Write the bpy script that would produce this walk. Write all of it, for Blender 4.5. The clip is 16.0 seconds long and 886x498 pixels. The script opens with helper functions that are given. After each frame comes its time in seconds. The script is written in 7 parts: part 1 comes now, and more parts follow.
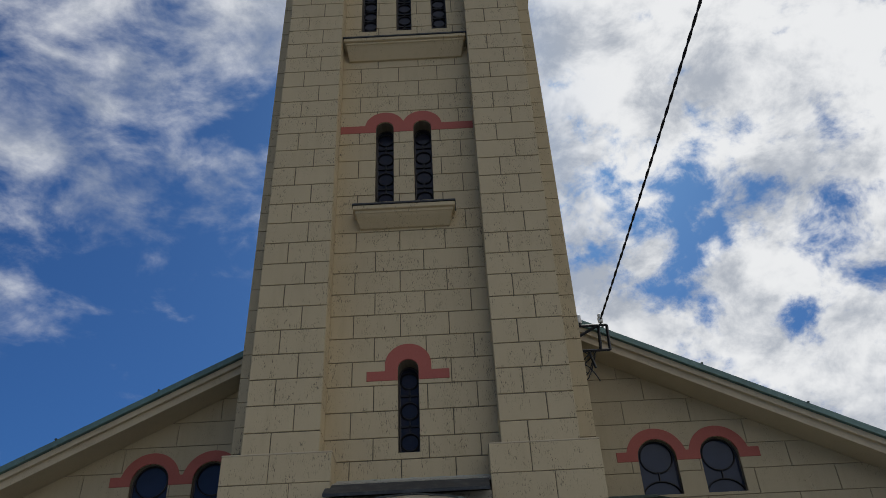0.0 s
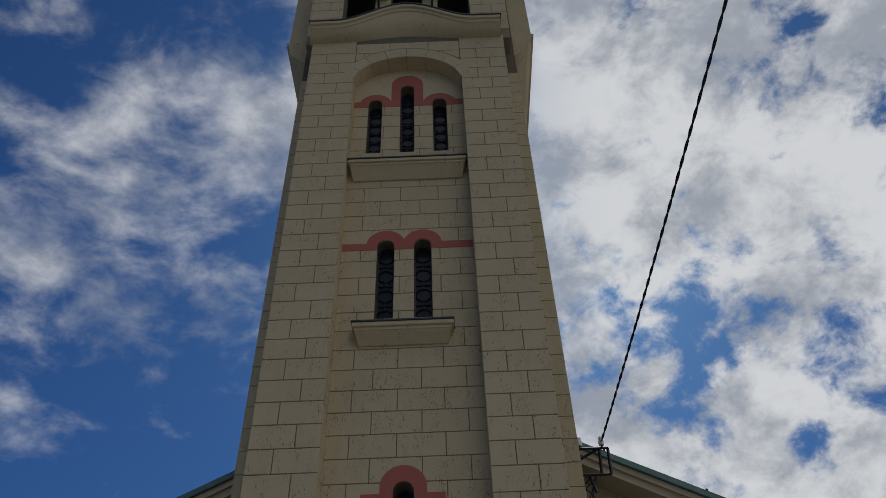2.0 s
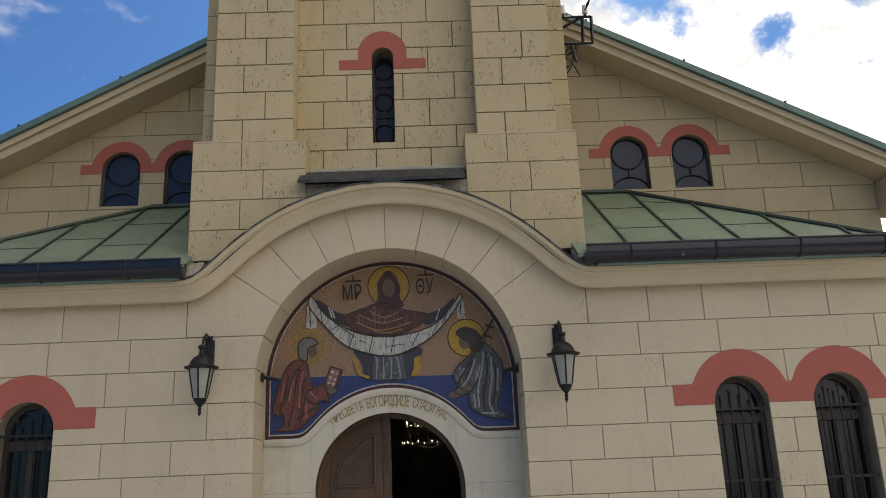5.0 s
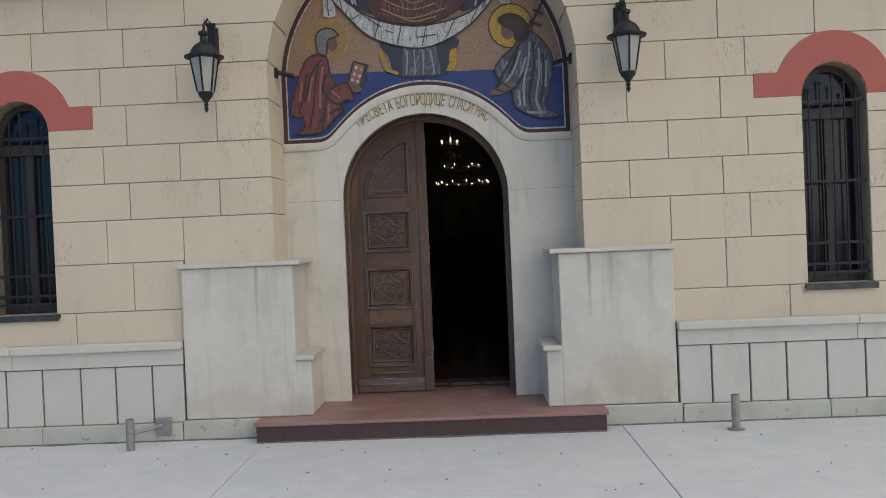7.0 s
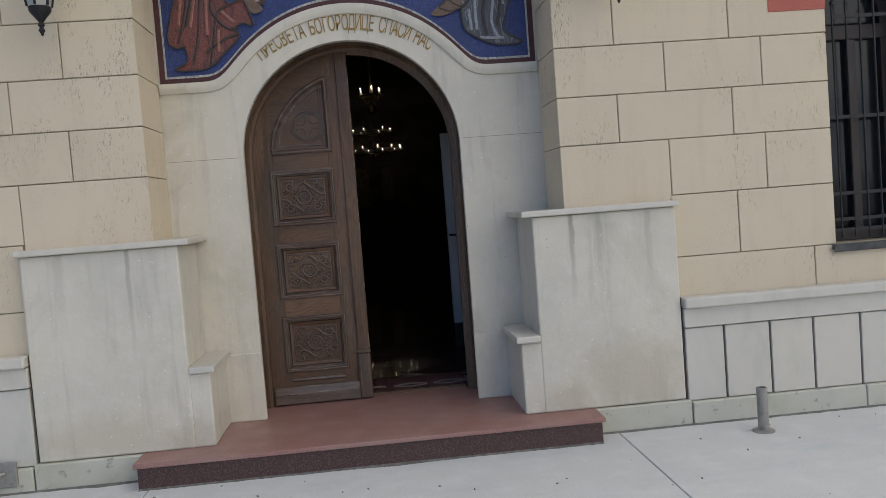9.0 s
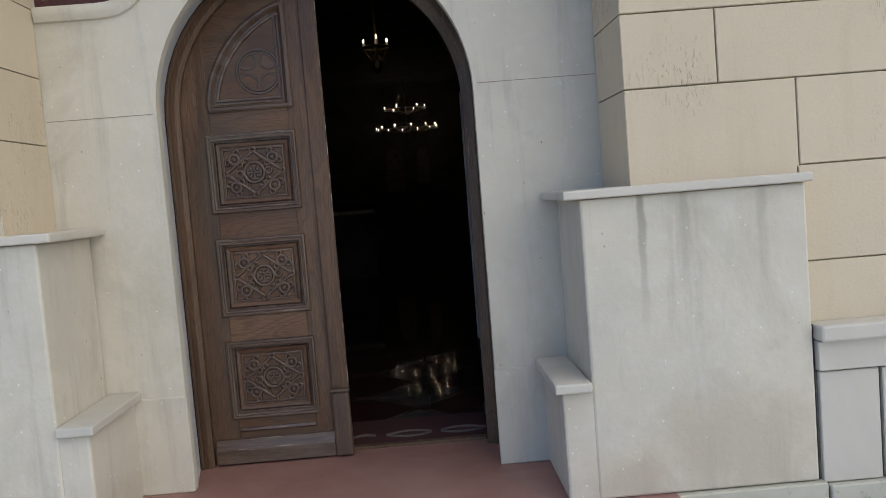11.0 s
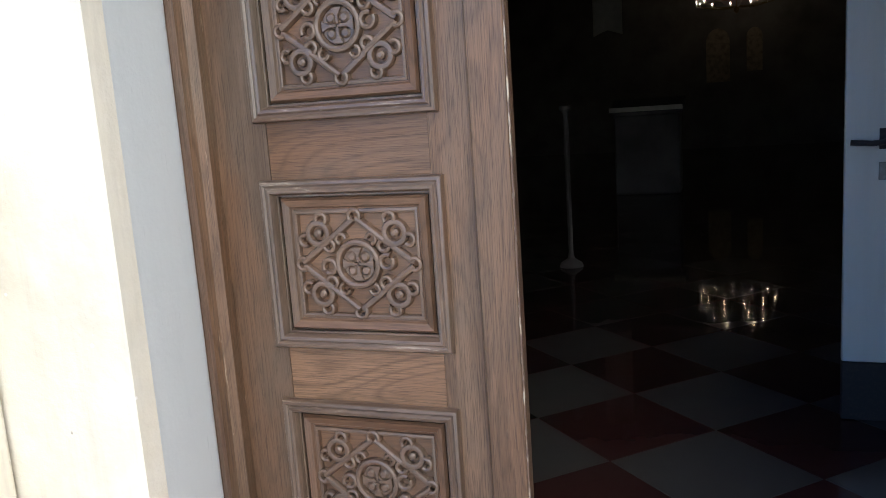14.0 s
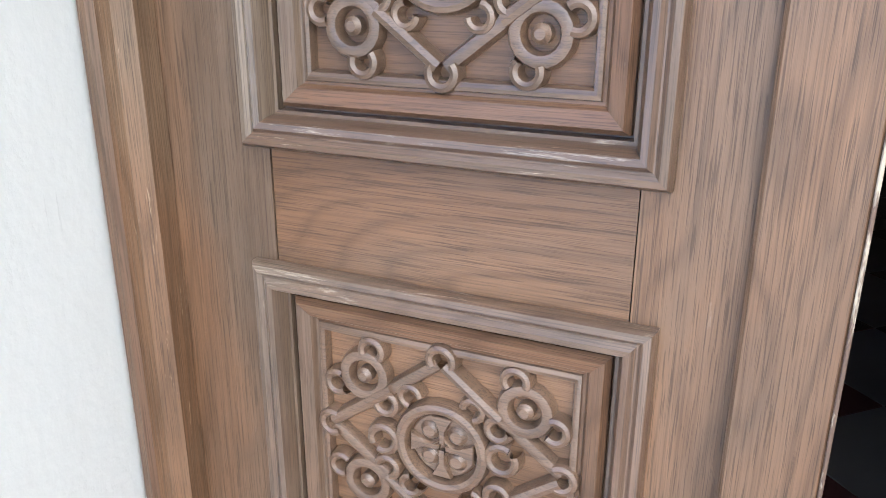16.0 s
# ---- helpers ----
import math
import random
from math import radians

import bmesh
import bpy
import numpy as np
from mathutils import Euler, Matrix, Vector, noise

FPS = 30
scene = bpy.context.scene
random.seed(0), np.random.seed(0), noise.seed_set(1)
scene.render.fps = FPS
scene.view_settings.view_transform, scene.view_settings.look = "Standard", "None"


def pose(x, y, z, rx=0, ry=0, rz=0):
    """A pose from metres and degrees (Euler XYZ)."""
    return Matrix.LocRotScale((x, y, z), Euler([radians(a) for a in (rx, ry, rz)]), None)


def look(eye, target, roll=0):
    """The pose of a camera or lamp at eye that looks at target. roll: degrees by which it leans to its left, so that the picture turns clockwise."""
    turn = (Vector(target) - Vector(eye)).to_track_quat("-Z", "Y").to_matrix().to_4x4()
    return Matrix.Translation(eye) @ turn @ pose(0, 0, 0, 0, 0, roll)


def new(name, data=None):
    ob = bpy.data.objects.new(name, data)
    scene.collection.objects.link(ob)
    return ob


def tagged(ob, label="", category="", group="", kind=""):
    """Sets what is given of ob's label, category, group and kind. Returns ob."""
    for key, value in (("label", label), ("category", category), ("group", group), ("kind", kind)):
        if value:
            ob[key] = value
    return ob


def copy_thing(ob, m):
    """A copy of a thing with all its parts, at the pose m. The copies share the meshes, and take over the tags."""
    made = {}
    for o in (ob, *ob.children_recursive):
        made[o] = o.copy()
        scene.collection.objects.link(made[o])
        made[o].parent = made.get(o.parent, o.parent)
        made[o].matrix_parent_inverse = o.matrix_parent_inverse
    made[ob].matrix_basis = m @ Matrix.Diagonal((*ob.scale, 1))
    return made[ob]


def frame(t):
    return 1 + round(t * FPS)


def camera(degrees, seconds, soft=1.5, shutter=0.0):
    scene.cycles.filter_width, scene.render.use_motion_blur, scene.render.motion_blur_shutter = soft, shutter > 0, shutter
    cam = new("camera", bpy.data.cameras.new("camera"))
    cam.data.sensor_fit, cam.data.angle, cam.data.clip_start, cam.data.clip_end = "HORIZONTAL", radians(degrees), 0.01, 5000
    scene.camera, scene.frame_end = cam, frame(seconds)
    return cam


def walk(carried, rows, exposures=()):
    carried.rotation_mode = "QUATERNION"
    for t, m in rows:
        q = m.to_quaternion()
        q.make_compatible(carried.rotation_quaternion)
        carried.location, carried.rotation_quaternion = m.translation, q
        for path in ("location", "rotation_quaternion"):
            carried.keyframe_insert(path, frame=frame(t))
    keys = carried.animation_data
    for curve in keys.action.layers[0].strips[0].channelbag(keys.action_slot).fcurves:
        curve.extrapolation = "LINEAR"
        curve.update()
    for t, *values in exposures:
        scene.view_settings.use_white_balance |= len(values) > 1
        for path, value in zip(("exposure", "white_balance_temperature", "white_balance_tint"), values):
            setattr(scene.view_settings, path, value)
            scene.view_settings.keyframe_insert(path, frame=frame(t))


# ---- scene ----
cam = camera(57.1, 16.0, soft=0.8)
PATH = [
    (0, (0.572, -0.362, 2.166), (0.562, 1.248, 3.352), -2.7),
    (0.5, (0.53, -0.356, 2.135), (0.534, 1.177, 3.419), -2.6),
    (1, (0.555, -0.367, 2.13), (0.557, 1.117, 3.471), -2.4),
    (1.5, (0.616, -0.38, 2.153), (0.609, 1.073, 3.527), -2.2),
    (2, (0.63, -0.375, 2.161), (0.625, 1.049, 3.566), -2.1),
    (2.5, (0.657, -0.384, 2.173), (0.652, 1.022, 3.595), -2.1),
    (3, (0.631, -0.394, 2.155), (0.64, 1.015, 3.575), -2.3),
    (3.5, (0.38, -0.373, 2.126), (0.425, 1.24, 3.307), -2.6),
    (4, (0.337, -0.298, 2.109), (0.39, 1.436, 3.103), -2.3),
    (4.5, (0.361, -0.194, 2.131), (0.411, 1.65, 2.903), -2.2),
    (5, (0.463, -0.041, 2.09), (0.503, 1.881, 2.644), -2.3),
    (5.2, (0.513, 0.054, 2.071), (0.547, 2.006, 2.507), -2.2),
    (7.3, (0.321, 1.311, 1.614), (0.246, 3.31, 1.579), -2.5),
    (7.5, (0.265, 1.451, 1.605), (0.185, 3.449, 1.565), -2.5),
    (8, (0.095, 1.813, 1.605), (0.153, 3.812, 1.551), -3.5),
    (8.5, (0.096, 2.306, 1.627), (0.194, 4.302, 1.551), -4.3),
    (9, (0.098, 2.798, 1.617), (0.266, 4.788, 1.508), -4.4),
    (9.2, (0.114, 3.006, 1.628), (0.285, 4.996, 1.517), -4.4),
    (11.3, (0.539, 4.939, 1.557), (0.566, 6.933, 1.405), -4.5),
    (11.5, (0.584, 5.134, 1.572), (0.598, 7.127, 1.407), -4.4),
    (12, (0.668, 5.629, 1.591), (0.627, 7.62, 1.398), -4.2),
    (12.5, (0.685, 6.103, 1.596), (0.567, 8.089, 1.392), -3.9),
    (13, (0.7, 6.609, 1.608), (0.412, 8.579, 1.419), -4.1),
    (13.5, (0.609, 7.017, 1.599), (0.091, 8.939, 1.406), -4.0),
    (14, (0.477, 7.357, 1.552), (-0.222, 9.2, 1.211), -4.0),
    (14.5, (0.363, 7.685, 1.529), (-0.465, 9.427, 1.0), -1.6),
    (15, (0.25, 7.969, 1.51), (-0.634, 9.636, 0.846), -1.0),
    (15.5, (0.059, 8.247, 1.626), (-0.835, 9.899, 0.939), -1.4),
    (16, (-0.06, 8.33, 1.748), (-0.83, 10.048, 1.072), 0.2),
]
# seconds, stops, white balance
LIGHT = [(0.0, -0.86, 6500, 10), (1.5, -1.26, 6400, 10), (3.0, -1.25, 6400, 10), (3.6, -0.88, 6450, 10), (4.5, -0.18, 7400, 10), (5.0, 0.12, 7650, 11), (5.4, 0.25, 7200, 11), (7.5, 0.62, 6950, 12), (9.0, 0.58, 6950, 12), (11.5, 0.88, 6900, 11), (12.0, 0.95, 6850, 11), (12.6, 1.2, 6850, 11), (13.0, 1.6, 6850, 10), (13.5, 2.02, 6750, 10), (14.2, 2.38, 6700, 10), (15.4, 2.74, 6700, 10), (16.0, 3.0, 6700, 10)]
walk(cam, [(t, look(eye, target, roll)) for t, eye, target, roll in PATH], LIGHT)

# ---- world and sun ----
world = bpy.data.worlds.new("sky")
scene.world = world
world.use_nodes = True
wn, wl = world.node_tree.nodes, world.node_tree.links
wn.clear()
w_out, w_bg = wn.new("ShaderNodeOutputWorld"), wn.new("ShaderNodeBackground")
SKY_STRENGTH, SUN_ELEVATION, SUN_TURN = 0.11, radians(46), radians(12)
sky = wn.new("ShaderNodeTexSky")
sky.sky_type, sky.sun_disc = "NISHITA", False
sky.sun_elevation, sky.sun_rotation = SUN_ELEVATION, SUN_TURN
sky.air_density, sky.dust_density, sky.ozone_density = 1.0, 0.6, 2.5
deep = wn.new("ShaderNodeMix")
deep.data_type, deep.blend_type = "RGBA", "MULTIPLY"
deep.inputs[0].default_value, deep.inputs[7].default_value = 1.0, (0.255, 0.54, 0.93, 1)
wl.new(sky.outputs[0], deep.inputs[6])
tc = wn.new("ShaderNodeTexCoord")


def w_noise(scale, detail, rough, stretch, turn=0.0, warp=0.0):
    mp, nz = wn.new("ShaderNodeMapping"), wn.new("ShaderNodeTexNoise")
    mp.inputs["Scale"].default_value, mp.inputs["Rotation"].default_value = stretch, (0, turn, 0)
    nz.inputs["Scale"].default_value, nz.inputs["Detail"].default_value = scale, detail
    nz.inputs["Roughness"].default_value, nz.inputs["Distortion"].default_value = rough, warp
    wl.new(tc.outputs["Generated"], mp.inputs["Vector"])
    wl.new(mp.outputs[0], nz.inputs["Vector"])
    return nz.outputs["Fac"]


def w_range(value, a, b, c, d):
    r = wn.new("ShaderNodeMapRange")
    r.interpolation_type = "SMOOTHSTEP"
    for i, v in enumerate((a, b, c, d)):
        r.inputs[i + 1].default_value = v
    wl.new(value, r.inputs[0])
    return r.outputs[0]


def w_math(op, a, b):
    m = wn.new("ShaderNodeMath")
    m.operation = op
    for i, v in enumerate((a, b)):
        if isinstance(v, (int, float)):
            m.inputs[i].default_value = v
        else:
            wl.new(v, m.inputs[i])
    return m.outputs[0]


# thick broken cumulus to the east of the church, thin streaks to the west
sep = wn.new("ShaderNodeSeparateXYZ")
wl.new(tc.outputs["Generated"], sep.inputs[0])
east = w_range(sep.outputs["X"], -0.12, 0.22, 0.0, 1.0)
high = w_math("MULTIPLY", w_math("SUBTRACT", sep.outputs["Z"], 0.58), 0.22)
fluffy = w_math("ADD", w_math("MULTIPLY", w_noise(4.3, 9, 0.56, (1, 1, 1.2), 0.3, 0.25), 0.5), w_math("MULTIPLY", w_noise(14, 8, 0.6, (1, 1, 1.2), 0.2, 0.2), 0.5))
streaks = w_math("ADD", w_math("MULTIPLY", w_noise(4.4, 8, 0.55, (0.8, 1, 1.5), 0.55, 0.35), 0.66), w_math("MULTIPLY", w_noise(13, 7, 0.58, (0.8, 1, 1.5), 0.55, 0.3), 0.34))
mask_e = w_range(fluffy, 0.395, 0.50, 0.0, 1.0)
mask_w = w_range(w_math("ADD", streaks, high), 0.48, 0.68, 0.0, 0.85)
mask = w_math("ADD", w_math("MULTIPLY", mask_e, east), w_math("MULTIPLY", mask_w, w_math("SUBTRACT", 1.0, east)))
mask = w_math("MINIMUM", mask, 1.0)
shade = w_range(w_noise(9.0, 9, 0.62, (1, 1, 1.4), 1.1, 0.2), 0.34, 0.60, 0.0, 1.0)
tone = wn.new("ShaderNodeMix")
tone.data_type = "RGBA"
tone.inputs[6].default_value, tone.inputs[7].default_value = (6.6, 7.2, 8.2, 1), (13.6, 13.8, 14.0, 1)
wl.new(shade, tone.inputs[0])
both = wn.new("ShaderNodeMix")
both.data_type = "RGBA"
wl.new(mask, both.inputs[0])
wl.new(deep.outputs[2], both.inputs[6])
wl.new(tone.outputs[2], both.inputs[7])
wl.new(both.outputs[2], w_bg.inputs[0])
w_bg.inputs[1].default_value = SKY_STRENGTH
wl.new(w_bg.outputs[0], w_out.inputs[0])

sun = new("sun", bpy.data.lights.new("sun", "SUN"))
sun.data.energy, sun.data.angle, sun.data.color = 2.2, radians(2.0), (1.0, 0.95, 0.87)
sun_way = Vector((math.sin(SUN_TURN) * math.cos(SUN_ELEVATION), math.cos(SUN_TURN) * math.cos(SUN_ELEVATION), math.sin(SUN_ELEVATION)))
sun.matrix_world = look(sun_way * 60, (0, 0, 0))


# ---- materials ----
class Mat:
    """A small builder for one procedural material."""

    def __init__(self, name, base, rough=0.8, metal=0.0):
        self.m = bpy.data.materials.new(name)
        self.m.use_nodes = True
        self.n, self.l = self.m.node_tree.nodes, self.m.node_tree.links
        self.b = self.n["Principled BSDF"]
        self.b.inputs["Base Color"].default_value = (*base, 1)
        self.b.inputs["Roughness"].default_value, self.b.inputs["Metallic"].default_value = rough, metal
        self.color = None
        self.base = base
        self.bumps = None
        geo = self.n.new("ShaderNodeNewGeometry")
        self.where = geo.outputs["Position"]

    def put(self, node_out, socket):
        self.l.new(node_out, socket)

    def at(self, stretch=(1, 1, 1), turn=(0, 0, 0), shift=None):
        mp = self.n.new("ShaderNodeMapping")
        mp.inputs["Scale"].default_value, mp.inputs["Rotation"].default_value = stretch, turn
        self.put(self.where, mp.inputs["Vector"])
        if shift is not None:
            self.put(shift, mp.inputs["Location"])
        return mp.outputs[0]

    def noise(self, scale, detail=4, rough=0.55, stretch=(1, 1, 1), warp=0.0, turn=(0, 0, 0), shift=None):
        nz = self.n.new("ShaderNodeTexNoise")
        for k, v in (("Scale", scale), ("Detail", detail), ("Roughness", rough), ("Distortion", warp)):
            nz.inputs[k].default_value = v
        self.put(self.at(stretch, turn, shift), nz.inputs["Vector"])
        return nz.outputs["Fac"]

    def cells(self, scale, stretch=(1, 1, 1), feature="F1", out="Distance"):
        v = self.n.new("ShaderNodeTexVoronoi")
        v.feature = feature
        v.inputs["Scale"].default_value = scale
        self.put(self.at(stretch), v.inputs["Vector"])
        return v.outputs[out]

    def span(self, value, a, b, c=0.0, d=1.0):
        r = self.n.new("ShaderNodeMapRange")
        for i, v in enumerate((a, b, c, d)):
            r.inputs[i + 1].default_value = v
        self.put(value, r.inputs[0])
        return r.outputs[0]

    def math(self, op, a, b=0.0):
        m = self.n.new("ShaderNodeMath")
        m.operation = op
        for i, v in enumerate((a, b)):
            if isinstance(v, (int, float)):
                m.inputs[i].default_value = v
            else:
                self.put(v, m.inputs[i])
        return m.outputs[0]

    def rand(self):
        return self.n.new("ShaderNodeObjectInfo").outputs["Random"]

    def mix(self, fac, col, mode="MIX"):
        """Lays a colour over what is there, by fac."""
        x = self.n.new("ShaderNodeMix")
        x.data_type, x.blend_type = "RGBA", mode
        if self.color is None:
            x.inputs[6].default_value = (*self.base, 1)
        else:
            self.put(self.color, x.inputs[6])
        x.inputs[7].default_value = (*col, 1)
        if isinstance(fac, (int, float)):
            x.inputs[0].default_value = fac
        else:
            self.put(fac, x.inputs[0])
        self.color = x.outputs[2]
        self.put(self.color, self.b.inputs["Base Color"])
        return self

    def bump(self, height, strength=0.3, dist=0.01):
        bp = self.n.new("ShaderNodeBump")
        bp.inputs["Strength"].default_value, bp.inputs["Distance"].default_value = strength, dist
        self.put(height, bp.inputs["Height"])
        if self.bumps is not None:
            self.put(self.bumps, bp.inputs["Normal"])
        self.bumps = bp.outputs[0]
        self.put(self.bumps, self.b.inputs["Normal"])
        return self

    def rough(self, value):
        self.put(value, self.b.inputs["Roughness"])
        return self


def stucco(name, base, pits=1.0, size=105, cover=0.40):
    """Old painted render with worm-like vertical pits and soft stains."""
    m = Mat(name, base, 0.88)
    m.mix(m.span(m.rand(), 0, 1, 0.0, 0.35), tuple(c * 0.86 for c in base))
    m.mix(m.span(m.noise(0.9, 4, 0.6), 0.42, 0.75, 0.0, 0.4), tuple(c * 0.8 for c in base))
    m.mix(m.span(m.noise(2.2, 5, 0.6, (3, 3, 0.5)), 0.52, 0.8, 0.0, 0.4), (base[0] * 0.72, base[1] * 0.7, base[2] * 0.66))
    m.mix(m.span(m.noise(60, 3, 0.6), 0.35, 0.7, 0.0, 0.18), tuple(min(1, c * 1.12) for c in base))
    worm = m.span(m.noise(size, 4, 0.62, (1, 1, 0.26), 0.7), 0.575, 0.615)
    where = m.math("MULTIPLY", m.span(m.noise(1.6, 4, 0.65), cover, cover + 0.16), m.span(m.noise(9, 3, 0.6, (1, 1, 0.4)), 0.44, 0.54))
    pit = m.math("MULTIPLY", worm, where)
    m.mix(m.math("MULTIPLY", pit, 0.9 * pits), (0.10, 0.085, 0.06))
    m.bump(m.math("SUBTRACT", m.math("MULTIPLY", m.noise(70, 4, 0.6), 0.35), pit), 0.55, 0.008)
    return m.m


CREAM = (0.605, 0.512, 0.372)
TOWER_CREAM = (0.565, 0.455, 0.28)
M_block = stucco("cream_stucco", CREAM, 0.6, 110, 0.49)
M_tower = stucco("cream_tower_stucco", TOWER_CREAM, 1.0, 80)
M_gable = stucco("cream_gable_stucco", (0.50, 0.405, 0.255), 0.4)
M_trim = stucco("cream_moulding", (0.57, 0.468, 0.318), 0.25)
M_joint = Mat("joint_mortar", (0.27, 0.22, 0.155), 0.95)
M_joint.mix(M_joint.span(M_joint.noise(9), 0.4, 0.7, 0, 0.6), (0.34, 0.28, 0.20))
M_joint = M_joint.m
M_joint_tower = Mat("tower_joint_mortar", (0.15, 0.125, 0.085), 0.95)
M_joint_tower.mix(M_joint_tower.span(M_joint_tower.noise(9), 0.4, 0.7, 0, 0.6), (0.2, 0.165, 0.115))
M_joint_tower = M_joint_tower.m

m = Mat("red_oxide_paint", (0.42, 0.115, 0.085), 0.85)
m.mix(m.span(m.noise(2.3, 5), 0.4, 0.75, 0, 0.5), (0.33, 0.095, 0.075))
m.mix(m.span(m.noise(40, 3), 0.45, 0.75, 0, 0.25), (0.5, 0.17, 0.13))
m.bump(m.noise(80, 3), 0.25, 0.004)
M_red = m.m

m = Mat("white_lime_plaster", (0.60, 0.555, 0.455), 0.8)
m.mix(m.span(m.noise(1.3, 5, 0.6), 0.4, 0.72, 0, 0.6), (0.45, 0.43, 0.37))
m.mix(m.span(m.noise(2.6, 5, 0.65, (4, 4, 0.35)), 0.54, 0.8, 0, 0.6), (0.31, 0.29, 0.245))
m.mix(m.span(m.noise(11, 4, 0.6), 0.5, 0.75, 0, 0.3), (0.64, 0.62, 0.57))
m.mix(m.span(m.noise(1.9, 6, 0.65, (1, 1, 0.8), 0.6), 0.54, 0.72, 0, 0.5), (0.37, 0.345, 0.255))
place = m.n.new("ShaderNodeSeparateXYZ")
m.put(m.where, place.inputs[0])
wob = m.math("MULTIPLY", m.math("SUBTRACT", m.noise(6, 3), 0.5), 0.05)
for cx, wide, low, power in ((1.41, 0.022, 0.85, 0.75), (1.60, 0.03, 1.05, 0.3), (1.93, 0.03, 0.9, 0.3), (-1.47, 0.02, 0.75, 0.55), (-1.9, 0.04, 1.0, 0.25)):
    away = m.math("ABSOLUTE", m.math("ADD", m.math("SUBTRACT", place.outputs[0], cx), wob))
    drip = m.math("MULTIPLY", m.span(away, wide * 0.4, wide, 1.0, 0.0), m.span(place.outputs[2], low, 1.45, 0.0, 1.0))
    keep = m.math("MULTIPLY", drip, m.span(place.outputs[2], 1.5, 1.52, 1.0, 0.0))
    m.mix(m.math("MULTIPLY", keep, power), (0.24, 0.22, 0.175))
for cx, cz, rx, rz, power in ((1.78, 0.36, 0.42, 0.28, 0.6), (1.3, 0.25, 0.2, 0.14, 0.5), (-1.75, 0.3, 0.5, 0.16, 0.45), (-1.15, 0.24, 0.16, 0.12, 0.5), (1.06, 0.72, 0.08, 0.2, 0.35)):
    u = m.math("DIVIDE", m.math("SUBTRACT", place.outputs[0], cx), rx)
    v = m.math("DIVIDE", m.math("SUBTRACT", place.outputs[2], cz), rz)
    far = m.math("ADD", m.math("SQRT", m.math("ADD", m.math("MULTIPLY", u, u), m.math("MULTIPLY", v, v))), m.math("MULTIPLY", m.math("SUBTRACT", m.noise(7, 5, 0.65), 0.5), 1.6))
    m.mix(m.span(far, 0.45, 1.25, power, 0.0), (0.43, 0.37, 0.275))
chip = m.math("MULTIPLY", m.math("SUBTRACT", 1.0, m.span(m.cells(19), 0.06, 0.11)), m.span(m.noise(4, 3), 0.5, 0.56))
m.mix(m.math("MULTIPLY", chip, 0.8), (0.75, 0.74, 0.70))
speck = m.math("MULTIPLY", m.math("SUBTRACT", 1.0, m.span(m.cells(15, (1, 1, 0.5)), 0.03, 0.06)), m.span(m.noise(6, 3), 0.52, 0.56))
m.mix(m.math("MULTIPLY", speck, 0.8), (0.16, 0.14, 0.11))
m.bump(m.math("ADD", m.noise(35, 5, 0.6), m.math("MULTIPLY", chip, -0.4)), 0.25, 0.008)
M_white = m.m

m = Mat("blue_white_reveal_paint", (0.555, 0.585, 0.585), 0.7)
m.mix(m.span(m.noise(3, 5, 0.6, (3, 3, 0.6)), 0.45, 0.75, 0, 0.5), (0.485, 0.515, 0.515))
m.mix(m.span(m.noise(24, 4, 0.6, (3, 3, 0.3)), 0.68, 0.74, 0, 0.4), (0.33, 0.36, 0.37))
m.bump(m.noise(60, 4), 0.2, 0.005)
M_reveal = m.m

m = Mat("weathered_white_marble", (0.57, 0.525, 0.44), 0.55)
m.mix(m.span(m.rand(), 0, 1, 0.0, 0.5), (0.50, 0.485, 0.44))
m.mix(m.span(m.noise(2.2, 6, 0.65, (1, 1, 0.6), 1.2), 0.45, 0.7, 0, 0.5), (0.47, 0.45, 0.39))
m.mix(m.span(m.noise(3.3, 5, 0.6, (1, 1, 0.4)), 0.56, 0.75, 0, 0.5), (0.36, 0.38, 0.29))
m.bump(m.noise(50, 4), 0.12, 0.004)
M_marble = m.m

m = Mat("lichen_stained_base", (0.48, 0.465, 0.385), 0.8)
m.mix(m.span(m.noise(3, 5), 0.4, 0.7, 0, 0.7), (0.35, 0.355, 0.265))
m.mix(m.span(m.noise(14, 5, 0.65), 0.6, 0.72, 0, 0.7), (0.12, 0.13, 0.10))
m.bump(m.noise(40, 4), 0.2, 0.005)
M_base = m.m

m = Mat("red_granite_tread", (0.27, 0.135, 0.11), 0.45)
m.mix(m.span(m.noise(160, 3, 0.7), 0.5, 0.62, 0, 0.8), (0.36, 0.21, 0.18))
m.mix(m.span(m.noise(220, 2, 0.6), 0.58, 0.66, 0, 0.7), (0.10, 0.055, 0.05))
m.mix(m.span(m.noise(1.6, 5), 0.45, 0.75, 0, 0.45), (0.36, 0.25, 0.22))
m.rough(m.span(m.noise(4, 4), 0.3, 0.7, 0.35, 0.6))
M_granite = m.m
m = Mat("dark_granite_riser", (0.05, 0.025, 0.022), 0.4)
m.mix(m.span(m.noise(130, 3, 0.7), 0.52, 0.62, 0, 0.8), (0.16, 0.085, 0.075))
m.mix(m.span(m.cells(60), 0.1, 0.2, 0.35, 0.0), (0.24, 0.18, 0.16))
M_riser = m.m

